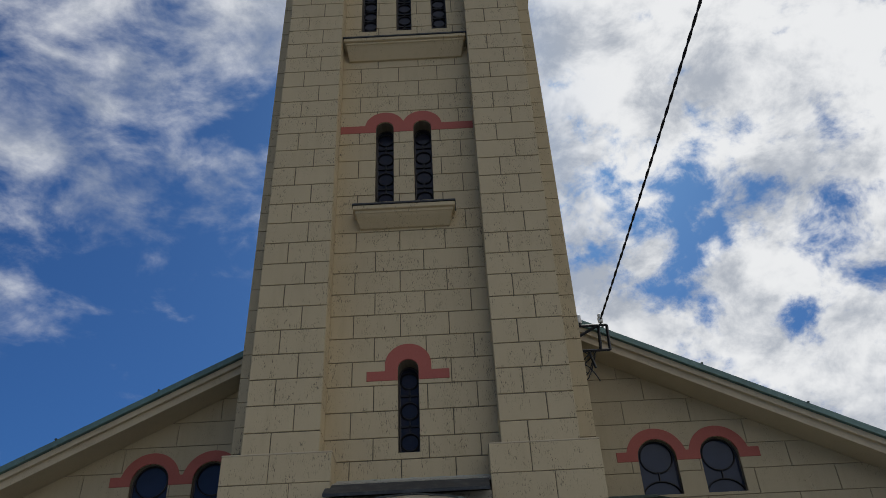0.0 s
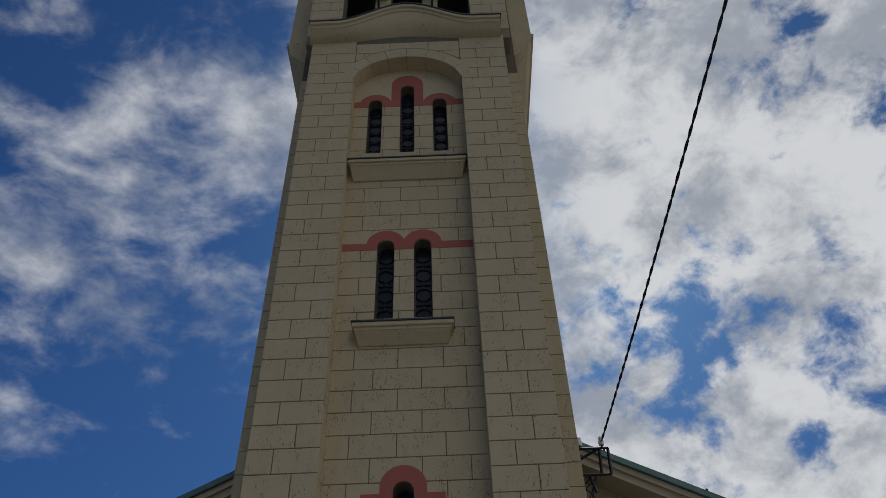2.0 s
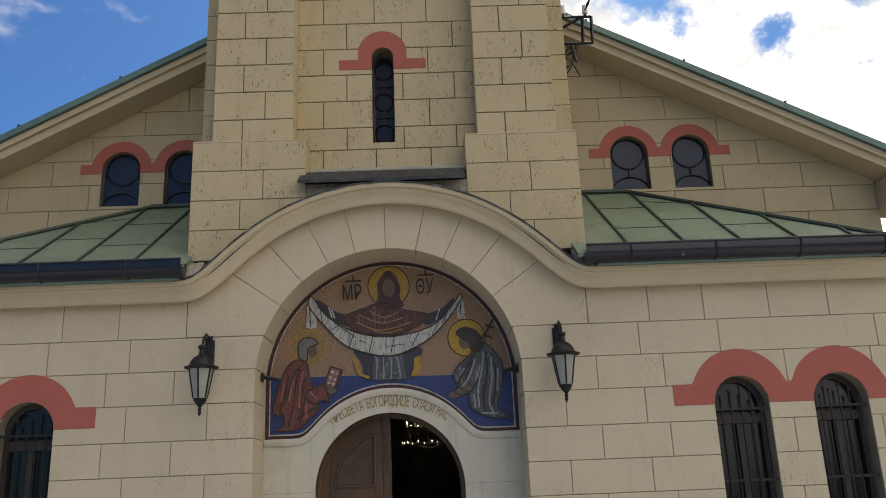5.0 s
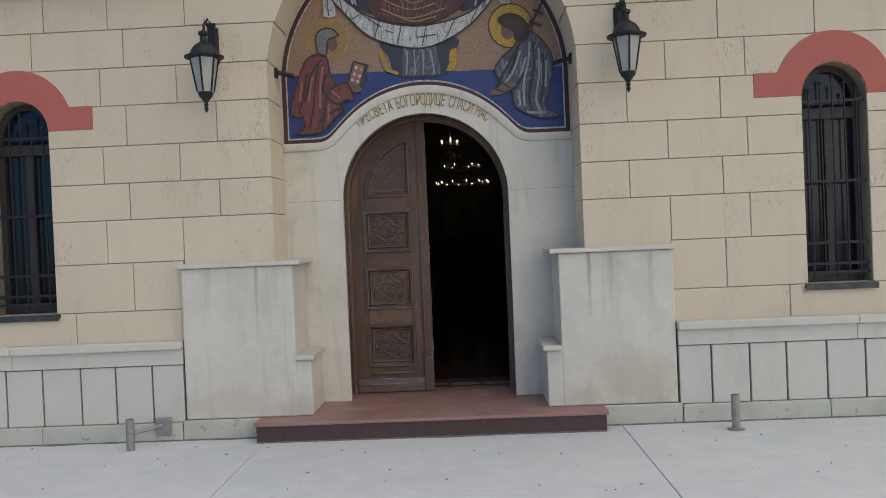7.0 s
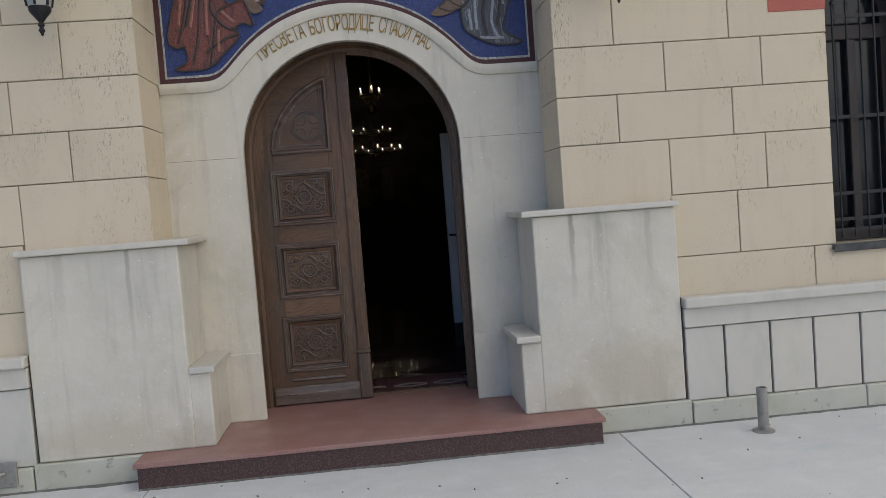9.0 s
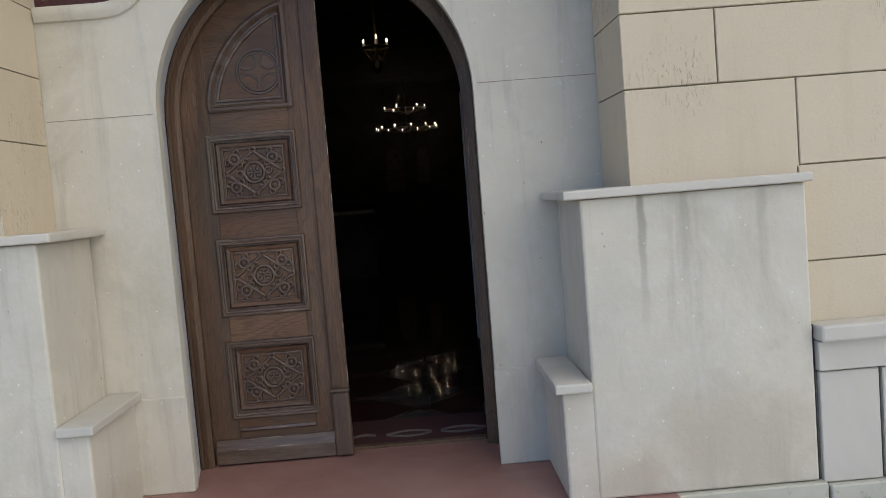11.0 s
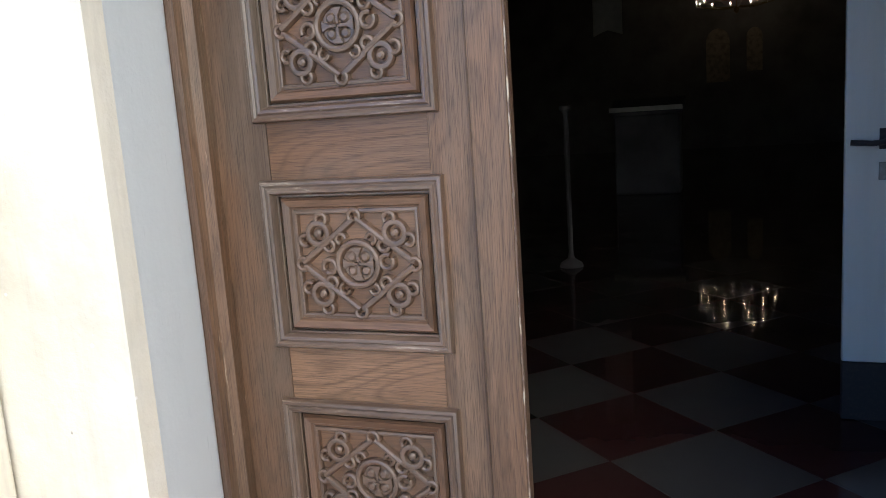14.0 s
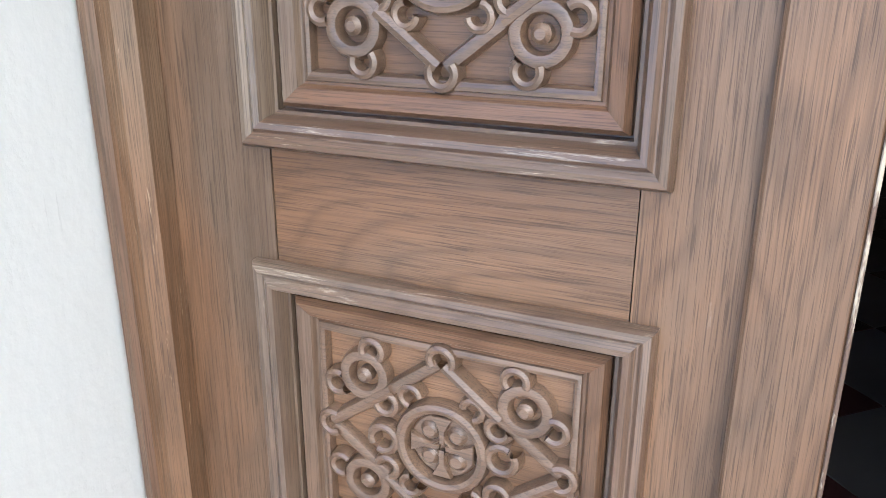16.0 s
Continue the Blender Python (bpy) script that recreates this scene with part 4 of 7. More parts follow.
strokes("fold", [soft(q) for q in ([(1.03, 3.44), (1.01, 3.26), (0.96, 3.06), (0.96, 2.85)], [(1.11, 3.38), (1.11, 3.17), (1.07, 2.9), (1.12, 2.78)], [(1.18, 3.26), (1.16, 3.02)], [(0.94, 3.36), (0.87, 3.18), (0.78, 3.06)], [(0.82, 3.27), (0.77, 3.15)], [(0.98, 2.79), (1.15, 2.78)], [(0.91, 3.0), (0.92, 2.85)], [(0.99, 3.3), (0.93, 3.12)], [(1.14, 3.25), (1.13, 3.0)])], 0.010, M_mo_fold, 7, "pale grey robe folds")
strokes("fold", [soft(q) for q in ([(1.06, 3.44), (1.06, 3.2), (1.01, 2.97), (1.03, 2.8)], [(1.15, 3.32), (1.14, 3.08), (1.11, 2.87)], [(0.91, 3.33), (0.83, 3.15)], [(0.75, 3.08), (0.87, 3.02), (0.96, 3.15)])], 0.011, M_mo_hair, 8, "dark robe folds")
strokes("fold", [soft(q) for q in ([(-0.3, 3.89), (-0.06, 3.79), (0.18, 3.84)], [(-0.33, 3.81), (-0.06, 3.71), (0.27, 3.79)], [(-0.18, 3.93), (-0.03, 3.85), (0.12, 3.9)], [(-0.24, 3.76), (-0.03, 3.68), (0.18, 3.72)], [(-0.13, 4.1), (-0.11, 4.22), (-0.03, 4.34)], [(0.17, 4.1), (0.15, 4.22), (0.08, 4.34)])], 0.007, M_mo_dust, 8, "ochre shawl folds")
strokes("fold", [[(-0.1, 3.41), (-0.12, 3.19)], [(-0.04, 3.42), (-0.04, 3.19)], [(0.04, 3.42), (0.04, 3.19)], [(0.11, 3.42), (0.14, 3.19)]], 0.006, M_mo_fold, 8, "pale under-robe folds")
strokes("cuff", [[(-0.6, 3.97), (-0.56, 3.86)], [(-0.63, 3.99), (-0.59, 3.87)], [(0.58, 3.93), (0.54, 3.8)]], 0.008, M_mo_white, 7, "pale cuffs")
strokes("cloth_fold", [soft(q) for q in ([(-0.6, 3.85), (-0.51, 3.77), (-0.33, 3.64)], [(-0.15, 3.64), (-0.19, 3.48)], [(0.08, 3.63), (0.04, 3.45)], [(-0.35, 3.7), (-0.4, 3.55)], [(0.35, 3.68), (0.26, 3.51)], [(0.57, 3.78), (0.49, 3.64)], [(-0.51, 3.78), (-0.6, 3.73)], [(-0.72, 3.96), (-0.69, 3.81)], [(-0.3, 3.61), (-0.22, 3.58)], [(0.17, 3.55), (-0.01, 3.53)], [(0.66, 3.88), (0.6, 3.76)], [(-0.83, 3.98), (-0.82, 3.77)], [(0.81, 3.98), (0.81, 3.82)])], 0.0042, M_mo_hair, 10, "dark cloth fold")
bm = bmesh.new()
for p, q, r in (((0.74, 3.1), (1.16, 3.79), 0.011), ((1.03, 3.63), (1.14, 3.58), 0.01), ((1.07, 3.73), (1.16, 3.69), 0.01)):
    tube(bm, [(p[0] - MID, -0.04, p[1] - 3.2), (q[0] - MID, -0.04, q[1] - 3.2)], r, 6, flat=0.3)
part("staff", bm, M_mo_hair, mosaic_panel, "dark cross-shaped staff")


def letter(text, size, x, z, y, turn, mat, parent, name="letter", thin=0.004, slim=0.62):
    cu = bpy.data.curves.new("lettering", "FONT")
    cu.body, cu.size, cu.extrude = text, size, thin
    cu.align_x = "CENTER"
    ob = bpy.data.objects.new("lettering", cu)
    me = bpy.data.meshes.new_from_object(ob)
    bpy.data.objects.remove(ob)
    me.name = name
    me.materials.clear()
    me.materials.append(mat)
    o = new(name, me)
    base = parent.location if parent is not None else Vector((0, 0, 0))
    o.parent = parent
    o.matrix_basis = Matrix.Translation(Vector((x, y, z)) - base) @ Matrix.Rotation(turn, 4, "Y") @ Matrix.Rotation(radians(90), 4, "X") @ Matrix.Diagonal((slim, 1, 1, 1))
    return o


letter("\u041c\u0420", 0.235, -0.37, 4.06, NICHE - 0.03, radians(-2), M_black, mosaic_panel)
letter("\u0398\u0423", 0.235, 0.42, 4.1, NICHE - 0.03, radians(2), M_black, mosaic_panel)
for cx, cz in ((-0.36, 4.27), (0.44, 4.31)):
    bm = bmesh.new()
    tube(bm, [(cx - 0.09 - MID, -0.032, cz - 3.2), (cx + 0.09 - MID, -0.032, cz - 3.2)], 0.008, 6, flat=0.3)
    tube(bm, [(cx - MID, -0.032, cz - 3.2), (cx - MID, -0.032, cz + 0.06 - 3.2)], 0.008, 6, flat=0.3)
    part("abbreviation_mark", bm, M_black, mosaic_panel)

# gold inscription over the door
inscription = thing("inscription", "gold Cyrillic inscription on the white arch over the door", "inscription", (0.01, NICHE, 2.9))
WORDS = "\u041f\u0420\u0415\u0421\u0412\u0415\u0422\u0410 \u0411\u041e\u0413\u041e\u0420\u041e\u0414\u0418\u0426\u0415 \u0421\u041f\u0410\u0421\u0418 \u041d\u0410\u0421"
wide = [0.62 if c == " " else 1.0 for c in WORDS]
run = 0.0
for c, w in zip(WORDS, wide):
    run += w / 2
    if c != " ":
        a = radians(-34.2 + 68.4 * run / sum(wide))
        letter(c, 0.155, 0.012 + 1.055 * math.sin(a), 1.852 + 1.055 * math.cos(a), NICHE - 0.003, a, M_gold_text, inscription, slim=0.46)
    run += w / 2

# ---- cornice, gutters and roof of the entrance hall ----
bm = bmesh.new()
PROFILE = ((0.0, 0.025), (-0.04, -0.002), (-0.10, -0.026), (-0.148, -0.032), (-0.162, -0.015), (-0.168, 0.02), (-0.178, 0.05), (-0.205, 0.088), (-0.214, 0.11), (-0.237, 0.116), (-0.245, 0.125), (-0.245, 0.165), (0.2, 0.18))
rows = []
xs = [-5.5 + 3.2 * i / 8 for i in range(8)] + [-2.3 + 4.7 * i / 90 for i in range(91)] + [2.4 + 3.1 * i / 8 for i in range(1, 9)]
for x in xs:
    d = (hump(x + 0.01) - hump(x - 0.01)) / 0.02
    k = 1 / math.sqrt(1 + d * d)
    rows.append([(x - d * k * h, FACE + o, cornice_foot(x) + k * h) for o, h in PROFILE])
sweep(bm, rows)
cornice = structure("trim_cornice", bm, M_trim, "cream moulded eaves cornice arching over the entrance", "cornice")
bm = bmesh.new()
rows = []
for x in xs:
    d = (hump(x + 0.01) - hump(x - 0.01)) / 0.02
    k = 1 / math.sqrt(1 + d * d)
    j = 0.007 * noise.noise(Vector((x * 6, 0, 0))) + 0.004 * noise.noise(Vector((x * 21, 3, 0)))
    rows.append([(x - d * k * h, FACE + o, cornice_foot(x) + k * (h + j)) for o, h in ((-0.258, 0.165), (-0.262, 0.180), (-0.225, 0.188), (-0.21, 0.198), (-0.05, 0.23), (0.10, 0.25), (0.10, 0.165))])
sweep(bm, rows)
part("flashing", bm, M_lead, cornice, "dark weathered metal flashing")
bm = bmesh.new()
rows = []
for x in xs:
    if -2.0 < x < 2.15:
        continue
    rows.append([(x, FACE + o, cornice_foot(x) + h) for o, h in ((-0.30, 0.161), (-0.305, 0.187), (-0.2, 0.25), (-0.2, 0.165))])
half = [r for r in rows if r[0][0] < 0]
sweep(bm, half)
sweep(bm, [r for r in rows if r[0][0] > 0])
part("drip_edge", bm, M_copper_edge, cornice, "verdigris copper drip edge")

for side, x0, x1 in ((-1, -5.55, -1.98), (1, 2.06, 5.55)):
    g = thing("gutter", "dark blue-black half-round eaves gutter", "gutter", (x0, 7.875, 4.225), "eaves gutters")
    bm = bmesh.new()
    arc = [(-0.105, 0.062)] + [(-0.105 * math.cos(math.pi * i / 12), -0.105 * math.sin(math.pi * i / 12)) for i in range(13)] + [(0.105, 0.062)]
    sec = [(a, b) for a, b in arc] + [(a * 0.93, b * 0.93) for a, b in arc[::-1]]
    sweep(bm, [[(x, a, b + 0.05) for a, b in sec] for x in (0, x1 - x0)])
    part("trough", bm, M_gutter, g, "", True)
    bm = bmesh.new()
    tube(bm, [(0, -0.105, 0.112), (x1 - x0, -0.105, 0.112)], 0.013, 8)
    part("rolled_edge", bm, M_gutter, g)
    for ex in (0.0, x1 - x0):
        bm = bmesh.new()
        lathe(bm, [(0.103, -0.004), (0.103, 0.004)], 20)
        bmesh.ops.rotate(bm, verts=bm.verts, cent=(0, 0, 0), matrix=Matrix.Rotation(radians(90), 3, "Y"))
        bmesh.ops.bisect_plane(bm, geom=list(bm.verts) + list(bm.edges) + list(bm.faces), plane_co=(0, 0, 0), plane_no=(0, 0, 1), clear_outer=True)
        bmesh.ops.translate(bm, verts=bm.verts, vec=(ex, 0, 0.05))
        part("end_cap", bm, M_gutter, g)
    for i in range(4):
        bm = bmesh.new()
        px = 0.45 + i * 0.86
        tube(bm, [(px, -0.11, 0.11)] + [(px, -0.11 * math.cos(math.pi * k / 8), 0.05 - 0.11 * math.sin(math.pi * k / 8)) for k in range(9)] + [(px, 0.16, 0.14)], 0.01, 5)
        part("bracket", bm, M_gutter, g)

# hipped copper roof, its standing seams and cross joints
RIDGE_Z, EAVE_Z, EAVE_Y, WALL_Y = 5.70, 4.30, 7.93, 10.1
for side in (-1, 1):
    bm = bmesh.new()
    top_in, top_out, eave_in, eave_out = (side * 2.0, WALL_Y, RIDGE_Z), (side * 3.12, WALL_Y, RIDGE_Z), (side * 2.0, EAVE_Y, EAVE_Z), (side * 5.5, EAVE_Y, EAVE_Z)
    corner_back = (side * 5.5, WALL_Y, EAVE_Z)
    lift = Vector((0, 0, -0.05))
    up = [bm.verts.new(p) for p in (top_in, top_out, eave_out, eave_in, corner_back)]
    dn = [bm.verts.new(Vector(p) + lift) for p in (top_in, top_out, eave_out, eave_in, corner_back)]
    bm.faces.new((up[0], up[1], up[2], up[3]))
    bm.faces.new((up[1], up[4], up[2]))
    bm.faces.new((dn[0], dn[3], dn[2], dn[1]))
    bm.faces.new((dn[1], dn[2], dn[4]))
    for a, b in ((3, 2), (2, 4), (4, 1), (1, 0), (0, 3)):
        bm.faces.new((up[a], up[b], dn[b], dn[a]))
    roof = structure("roof_hall", bm, M_copper, "green weathered copper hipped roof with standing seams", "roof")
    def roof_at(x, s):
        """A point on the front slope: s from 0 at the eave to 1 at the top."""
        return Vector((x, EAVE_Y + (WALL_Y - EAVE_Y) * s, EAVE_Z + (RIDGE_Z - EAVE_Z) * s))
    def stop_at(x):
        return min(1.0, (5.5 - abs(x)) / (5.5 - 3.12))
    for k in range(5):
        x = side * (2.57 + 0.6 * k)
        s1 = stop_at(x)
        bm = bmesh.new()
        tube(bm, [roof_at(x, 0.0) + Vector((0, 0, 0.012)), roof_at(x, s1) + Vector((0, 0, 0.012))], 0.017, 6)
        part("standing_seam", bm, M_seam, roof)
        for j, s in enumerate((0.33, 0.68)):
            s = s + (0.12 if k % 2 else 0.0)
            if s < s1 - 0.05:
                x2 = x + side * 0.6
                bm = bmesh.new()
                tube(bm, [roof_at(x, s) + Vector((0, 0, 0.003)), roof_at(x2, min(s, stop_at(x2))) + Vector((0, 0, 0.003))], 0.006, 5)
                part("cross_joint", bm, M_seam, roof)
    bm = bmesh.new()
    tube(bm, [Vector(top_out) + Vector((0, -0.02, 0.015)), Vector(eave_out) + Vector((0, 0, 0.015))], 0.028, 6)
    tube(bm, [Vector(top_in) + Vector((0, -0.03, 0.02)), Vector(top_out) + Vector((0, -0.03, 0.02))], 0.03, 6)
    part("hip_roll", bm, M_seam, roof, "dark ridge and hip roll")
bm = bmesh.new()
rows = []
for x in [-2.3 + 4.7 * i / 80 for i in range(81)]:
    rows.append([(x, y, cornice_foot(x) + z) for y, z in ((7.99, 0.12), (7.99, 0.17), (8.6, 0.22), (8.6, 0.12))])
sweep(bm, rows)
structure("roof_arch", bm, M_zinc, "dark metal barrel roof behind the arched cornice", "roof")


# ---- tower ----
TX, PIER, RECESS, BODY = 0.05, 8.25, 8.55, 8.86
SLOT = Opening(TX - 0.03, 0.128, 5.85, 6.93)
TWINS = [Opening(TX + c, 0.135, 9.61, 11.06) for c in (-0.335, 0.235)]
TRIPLE = [Opening(TX - 0.615, 0.13, 13.37, 14.83), Opening(TX - 0.02, 0.13, 13.37, 15.26), Opening(TX + 0.58, 0.13, 13.37, 14.81)]
PANEL_ARCH = Opening(TX - 0.02, 1.03, 0.0, 15.08, 0.86)
STEP = 0.3367


def on_cornice(x):
    return cornice_foot(x) + 0.19


bm = bmesh.new()
holes = [SLOT] + TWINS + TRIPLE
for a, b, hs in ((5.25, 8.5, [SLOT]), (8.5, 12.4, TWINS), (12.4, 16.6, TRIPLE)):
    wall_field(bm, TX - 1.15, TX + 1.15, a, b, RECESS, RECESS + 0.35, hs)
for s in (-1, 1):
    box(bm, *sorted((TX + s * 1.028, TX + s * 1.885)), PIER, 8.95, 5.6, 17.2)
    box(bm, *sorted((TX + s * 0.885, TX + s * 2.09)), PIER - 0.012, 8.95, 4.55, 5.77)
    box(bm, *sorted((TX + s * 1.8, TX + s * 2.175)), BODY, 12.4, 3.9, 20.5)
wall_field(bm, TX - 1.03, TX + 1.03, 15.0, 17.2, PIER, RECESS + 0.05, [Opening(TX - 0.02, 1.045, 0.0, 15.08, 0.875)])
box(bm, TX - 2.1, TX + 2.1, 12.1, 12.4, 3.9, 20.5)
wall_tower = structure("wall_tower", bm, M_joint_tower, "tall cream rendered bell tower scored into blocks", "tower wall")

levels = [5.77] + [6.04 + STEP * i for i in range(32)]
for i, (a, b) in enumerate(zip(levels, levels[1:])):
    for s in (-1, 1):
        j = TX + s * (1.33 if (i + (s > 0)) % 2 else 1.575)
        x0, x1 = sorted((TX + s * 1.013, TX + s * 1.90))
        if b > 16.42:
            continue
        for p, q in ((x0, j), (j, x1)):
            block(wall_tower, p, q, a, b, PIER, M_tower, gap=0.006, depth=0.29 if abs(p - (TX + 1.013)) < 1e-6 or abs(q - (TX - 1.013)) < 1e-6 else 0.2)
        x0, x1 = sorted((TX + s * 1.87, TX + s * 2.19))
        block(wall_tower, x0, x1, a + 0.02, b + 0.02, BODY, M_tower, depth=0.3)
for i in range(4):
    a, b = 5.77 - 0.335 * (i + 1), 5.77 - 0.335 * i
    for s in (-1, 1):
        x0, x1 = sorted((TX + s * 0.87, TX + s * 2.105))
        j = TX + s * (1.33 if (i + (s > 0)) % 2 else 1.57)
        for p, q in ((x0, j), (j, x1)):
            block(wall_tower, p, q, a, b, PIER - 0.012, M_tower, bottom=on_cornice if i > 0 else None, depth=0.3)
bm = bmesh.new()
for s in (-1, 1):
    box(bm, *sorted((TX + s * 0.868, TX + s * 2.108)), PIER - 0.028, 8.6, 5.765, 5.79, 0.008)
part("base_cap", bm, M_trim, wall_tower, "thin cream cap course")


def recess_joints(i):
    return [TX + c for c in ((-0.72, -0.12, 0.5) if i % 2 else (-0.45, 0.2, 0.8))]


low = [5.77 - STEP] + [z for z in levels if z < 14.9]
courses(wall_tower, low + [16.4], lambda i: recess_joints(i + 1) if i < len(low) - 1 else [], TX - 1.025, TX + 1.025, RECESS, M_tower, holes, gap=0.0055)
for k, (a, b) in enumerate(zip((9, 30, 50, 70, 90, 110, 130, 150), (30, 50, 70, 90, 110, 130, 150, 171))):
    n = 6
    t = [radians(a + 0.25 + (b - a - 0.5) * i / n) for i in range(n + 1)]
    near = [(TX - 0.02 + 1.03 * math.cos(v), 15.08 + 0.86 * math.sin(v)) for v in t]
    far = [(TX - 0.02 + 1.27 * math.cos(v), 15.1 + 1.12 * math.sin(v)) for v in t]
    bm = bmesh.new()
    plate(bm, near + far[::-1], PIER - 0.017, PIER + 0.29, 0.004)
    part("arch_stone", bm, M_tower, wall_tower)
OVER = Opening(TX - 0.02, 1.285, 0.0, 15.1, 1.135)
courses(wall_tower, [15.25, 15.55, 15.83, 16.11, 16.45], lambda i: [TX + c for c in ((-0.35, 0.4) if i % 2 else (-0.85, 0.05, 0.9))], TX - 1.01, TX + 1.01, PIER, M_tower, [OVER])
for s in (-1, 1):
    x0, x1 = sorted((TX + s * 1.013, TX + s * 1.90))
    block(wall_tower, x0, x1, 16.145, 16.62, PIER, M_tower, [OVER])

red_band("window_hood", wall_tower, RECESS - 0.021, [(SLOT.c, 6.99, 0.285)], [SLOT], (TX - 0.54, TX + 0.475), 6.775, 6.905, "red painted hood over the slit window")
red_band("window_hood", wall_tower, RECESS - 0.021, [(h.c, 11.1, 0.3) for h in TWINS], TWINS, (TX - 1.01, TX + 1.01), 10.98, 11.13, "red painted double hood across the tower")
red_band("window_hood", wall_tower, RECESS - 0.021, [(TRIPLE[0].c, 14.82, 0.3), (TRIPLE[1].c, 15.42, 0.3), (TRIPLE[2].c, 14.8, 0.3), (TRIPLE[1].c, 15.2, 0.3)], TRIPLE, (TX - 1.01, TX + 1.01), 14.72, 14.9, "red painted triple hood under the tower arch")


def leaded_window(name, h, y, rings, wall):
    """Dark leaded glass in a narrow round-headed opening: panes, iron circles and glazing bars."""
    w = thing(name, "narrow round-headed dark leaded window", "window", (h.c, y, h.foot), "tower windows", "structure")
    n = 16
    xs = [-h.w * math.cos(math.pi * i / n) for i in range(n + 1)]
    bm = bmesh.new()
    prism(bm, xs, [0.0] * (n + 1), [h.top(h.c + x) - h.foot for x in xs], 0.0, 0.02)
    part("pane", bm, M_lead_glass, w, "dark bluish glass")
    high = h.spring + h.rise - h.foot
    r = h.w * 0.86
    gap = high / rings
    for i in range(rings):
        z = gap * (i + 0.5)
        bm = bmesh.new()
        tube(bm, [(r * math.cos(a * math.pi / 10), -0.012, z + r * math.sin(a * math.pi / 10)) for a in range(20)], 0.013, 5, True)
        part("iron_ring", bm, M_iron, w)
        if i:
            bm = bmesh.new()
            box(bm, -h.w, h.w, -0.02, 0.0, gap * i - 0.012, gap * i + 0.012)
            part("glazing_bar", bm, M_iron, w)
            bm = bmesh.new()
            box(bm, -0.012, 0.012, -0.02, 0.0, z - gap + r, z - r)
            part("glazing_bar", bm, M_iron, w)
    bm = bmesh.new()
    line = [(-h.w + 0.012, -0.01, 0.0)] + [(x * 0.93, -0.01, h.top(h.c + x) - h.foot - 0.012) for x in xs] + [(h.w - 0.012, -0.01, 0.0)]
    tube(bm, line, 0.014, 5)
    part("frame", bm, M_frame, w)
    return w


leaded_window("window_slot", SLOT, RECESS + 0.2, 3, wall_tower)
for h in TWINS:
    leaded_window("window_twin", h, RECESS + 0.2, 4, wall_tower)
for h in TRIPLE:
    leaded_window("window_triple", h, RECESS + 0.2, 6, wall_tower)


def bracket_sill(name, x0, x1, top, depth, drop):
    """A moulded hanging sill: slab with a drip over a tapering apron."""
    w = thing(name, "cream moulded hanging sill under tower windows", "sill", ((x0 + x1) / 2, RECESS, top), "tower sills", "structure")
    hw = (x1 - x0) / 2
    bm = bmesh.new()
    box(bm, -hw, hw, -depth, 0.0, -0.07, 0.0, 0.008)
    box(bm, -hw + 0.03, hw - 0.03, -depth + 0.035, 0.0, -0.12, -0.07, 0.006)
    part("slab", bm, M_tower, w)
    bm = bmesh.new()
    sweep(bm, [[(x * s, y, z) for x, y, z in ((hw - 0.045, -depth + 0.05, -0.12), (hw - 0.05, -depth + 0.075, -0.15), (hw - 0.085, -0.05, -drop), (hw - 0.085, 0.0, -drop), (hw - 0.05, 0.0, -0.12))] for s in (-1, 1)])
    part("apron", bm, M_tower, w)
    bm = bmesh.new()
    box(bm, -hw - 0.012, hw + 0.012, -depth - 0.015, 0.0, 0.001, 0.024)
    part("flashing", bm, M_zinc, w, "dark metal flashing")
    return w


bracket_sill("sill_twin", TX - 0.75, TX + 0.66, 9.37, 0.25, 0.26)
bracket_sill("sill_triple", TX - 1.0, TX + 1.0, 12.93, 0.25, 0.33)
bm = bmesh.new()
sweep(bm, [[(x, 8.06, 5.205), (x, 8.06, 5.24), (x, 8.32, 5.425), (x, 8.57, 5.49), (x, 8.57, 5.46)] for x in (TX - 0.93, TX + 0.85)])
structure("trim_roof_flashing", bm, M_zinc, "dark sheet metal flashing at the tower foot", "flashing")
bm = bmesh.new()
rows = []
for i in range(41):
    x = TX - 0.97 + 1.94 * i / 40
    j = 0.018 * noise.noise(Vector((x * 5, 7, 0))) + 0.01 * noise.noise(Vector((x * 17, 2, 0)))
    rows.append([(x, 8.34, 5.40), (x, 8.345, 5.445 + 0.4 * j), (x, 8.47, 5.50 + j), (x, 8.56, 5.545 + j), (x, 8.56, 5.44)])
sweep(bm, rows)
structure("trim_mortar_ledge", bm, M_mortar, "rough pale mortar ledge above the metal flashing", "mortar")
bm = bmesh.new()
box(bm, TX - 0.975, TX + 0.975, 8.235, 8.54, 4.95, 5.26, 0.01)
structure("trim_mortar_bed", bm, M_mortar, "pale mortar bed under the tower flashing", "mortar")
for x0, x1 in ((-2.04, -1.87), (1.99, 2.14)):
    bm = bmesh.new()
    rows = []
    for i in range(7):
        x = x0 + (x1 - x0) * i / 6
        j = 0.02 * noise.noise(Vector((x * 14, 5, 0)))
        rows.append([(x, 8.0, 4.14), (x, 8.0 + j, 4.2 + j), (x, 8.1, 4.33 + j), (x, 8.245, 4.43 + 1.5 * j), (x, 8.245, 4.12)])
    sweep(bm, rows)
    structure("trim_mortar_corner", bm, M_mortar, "crumbling mortar in the corner behind the gutter end", "mortar")

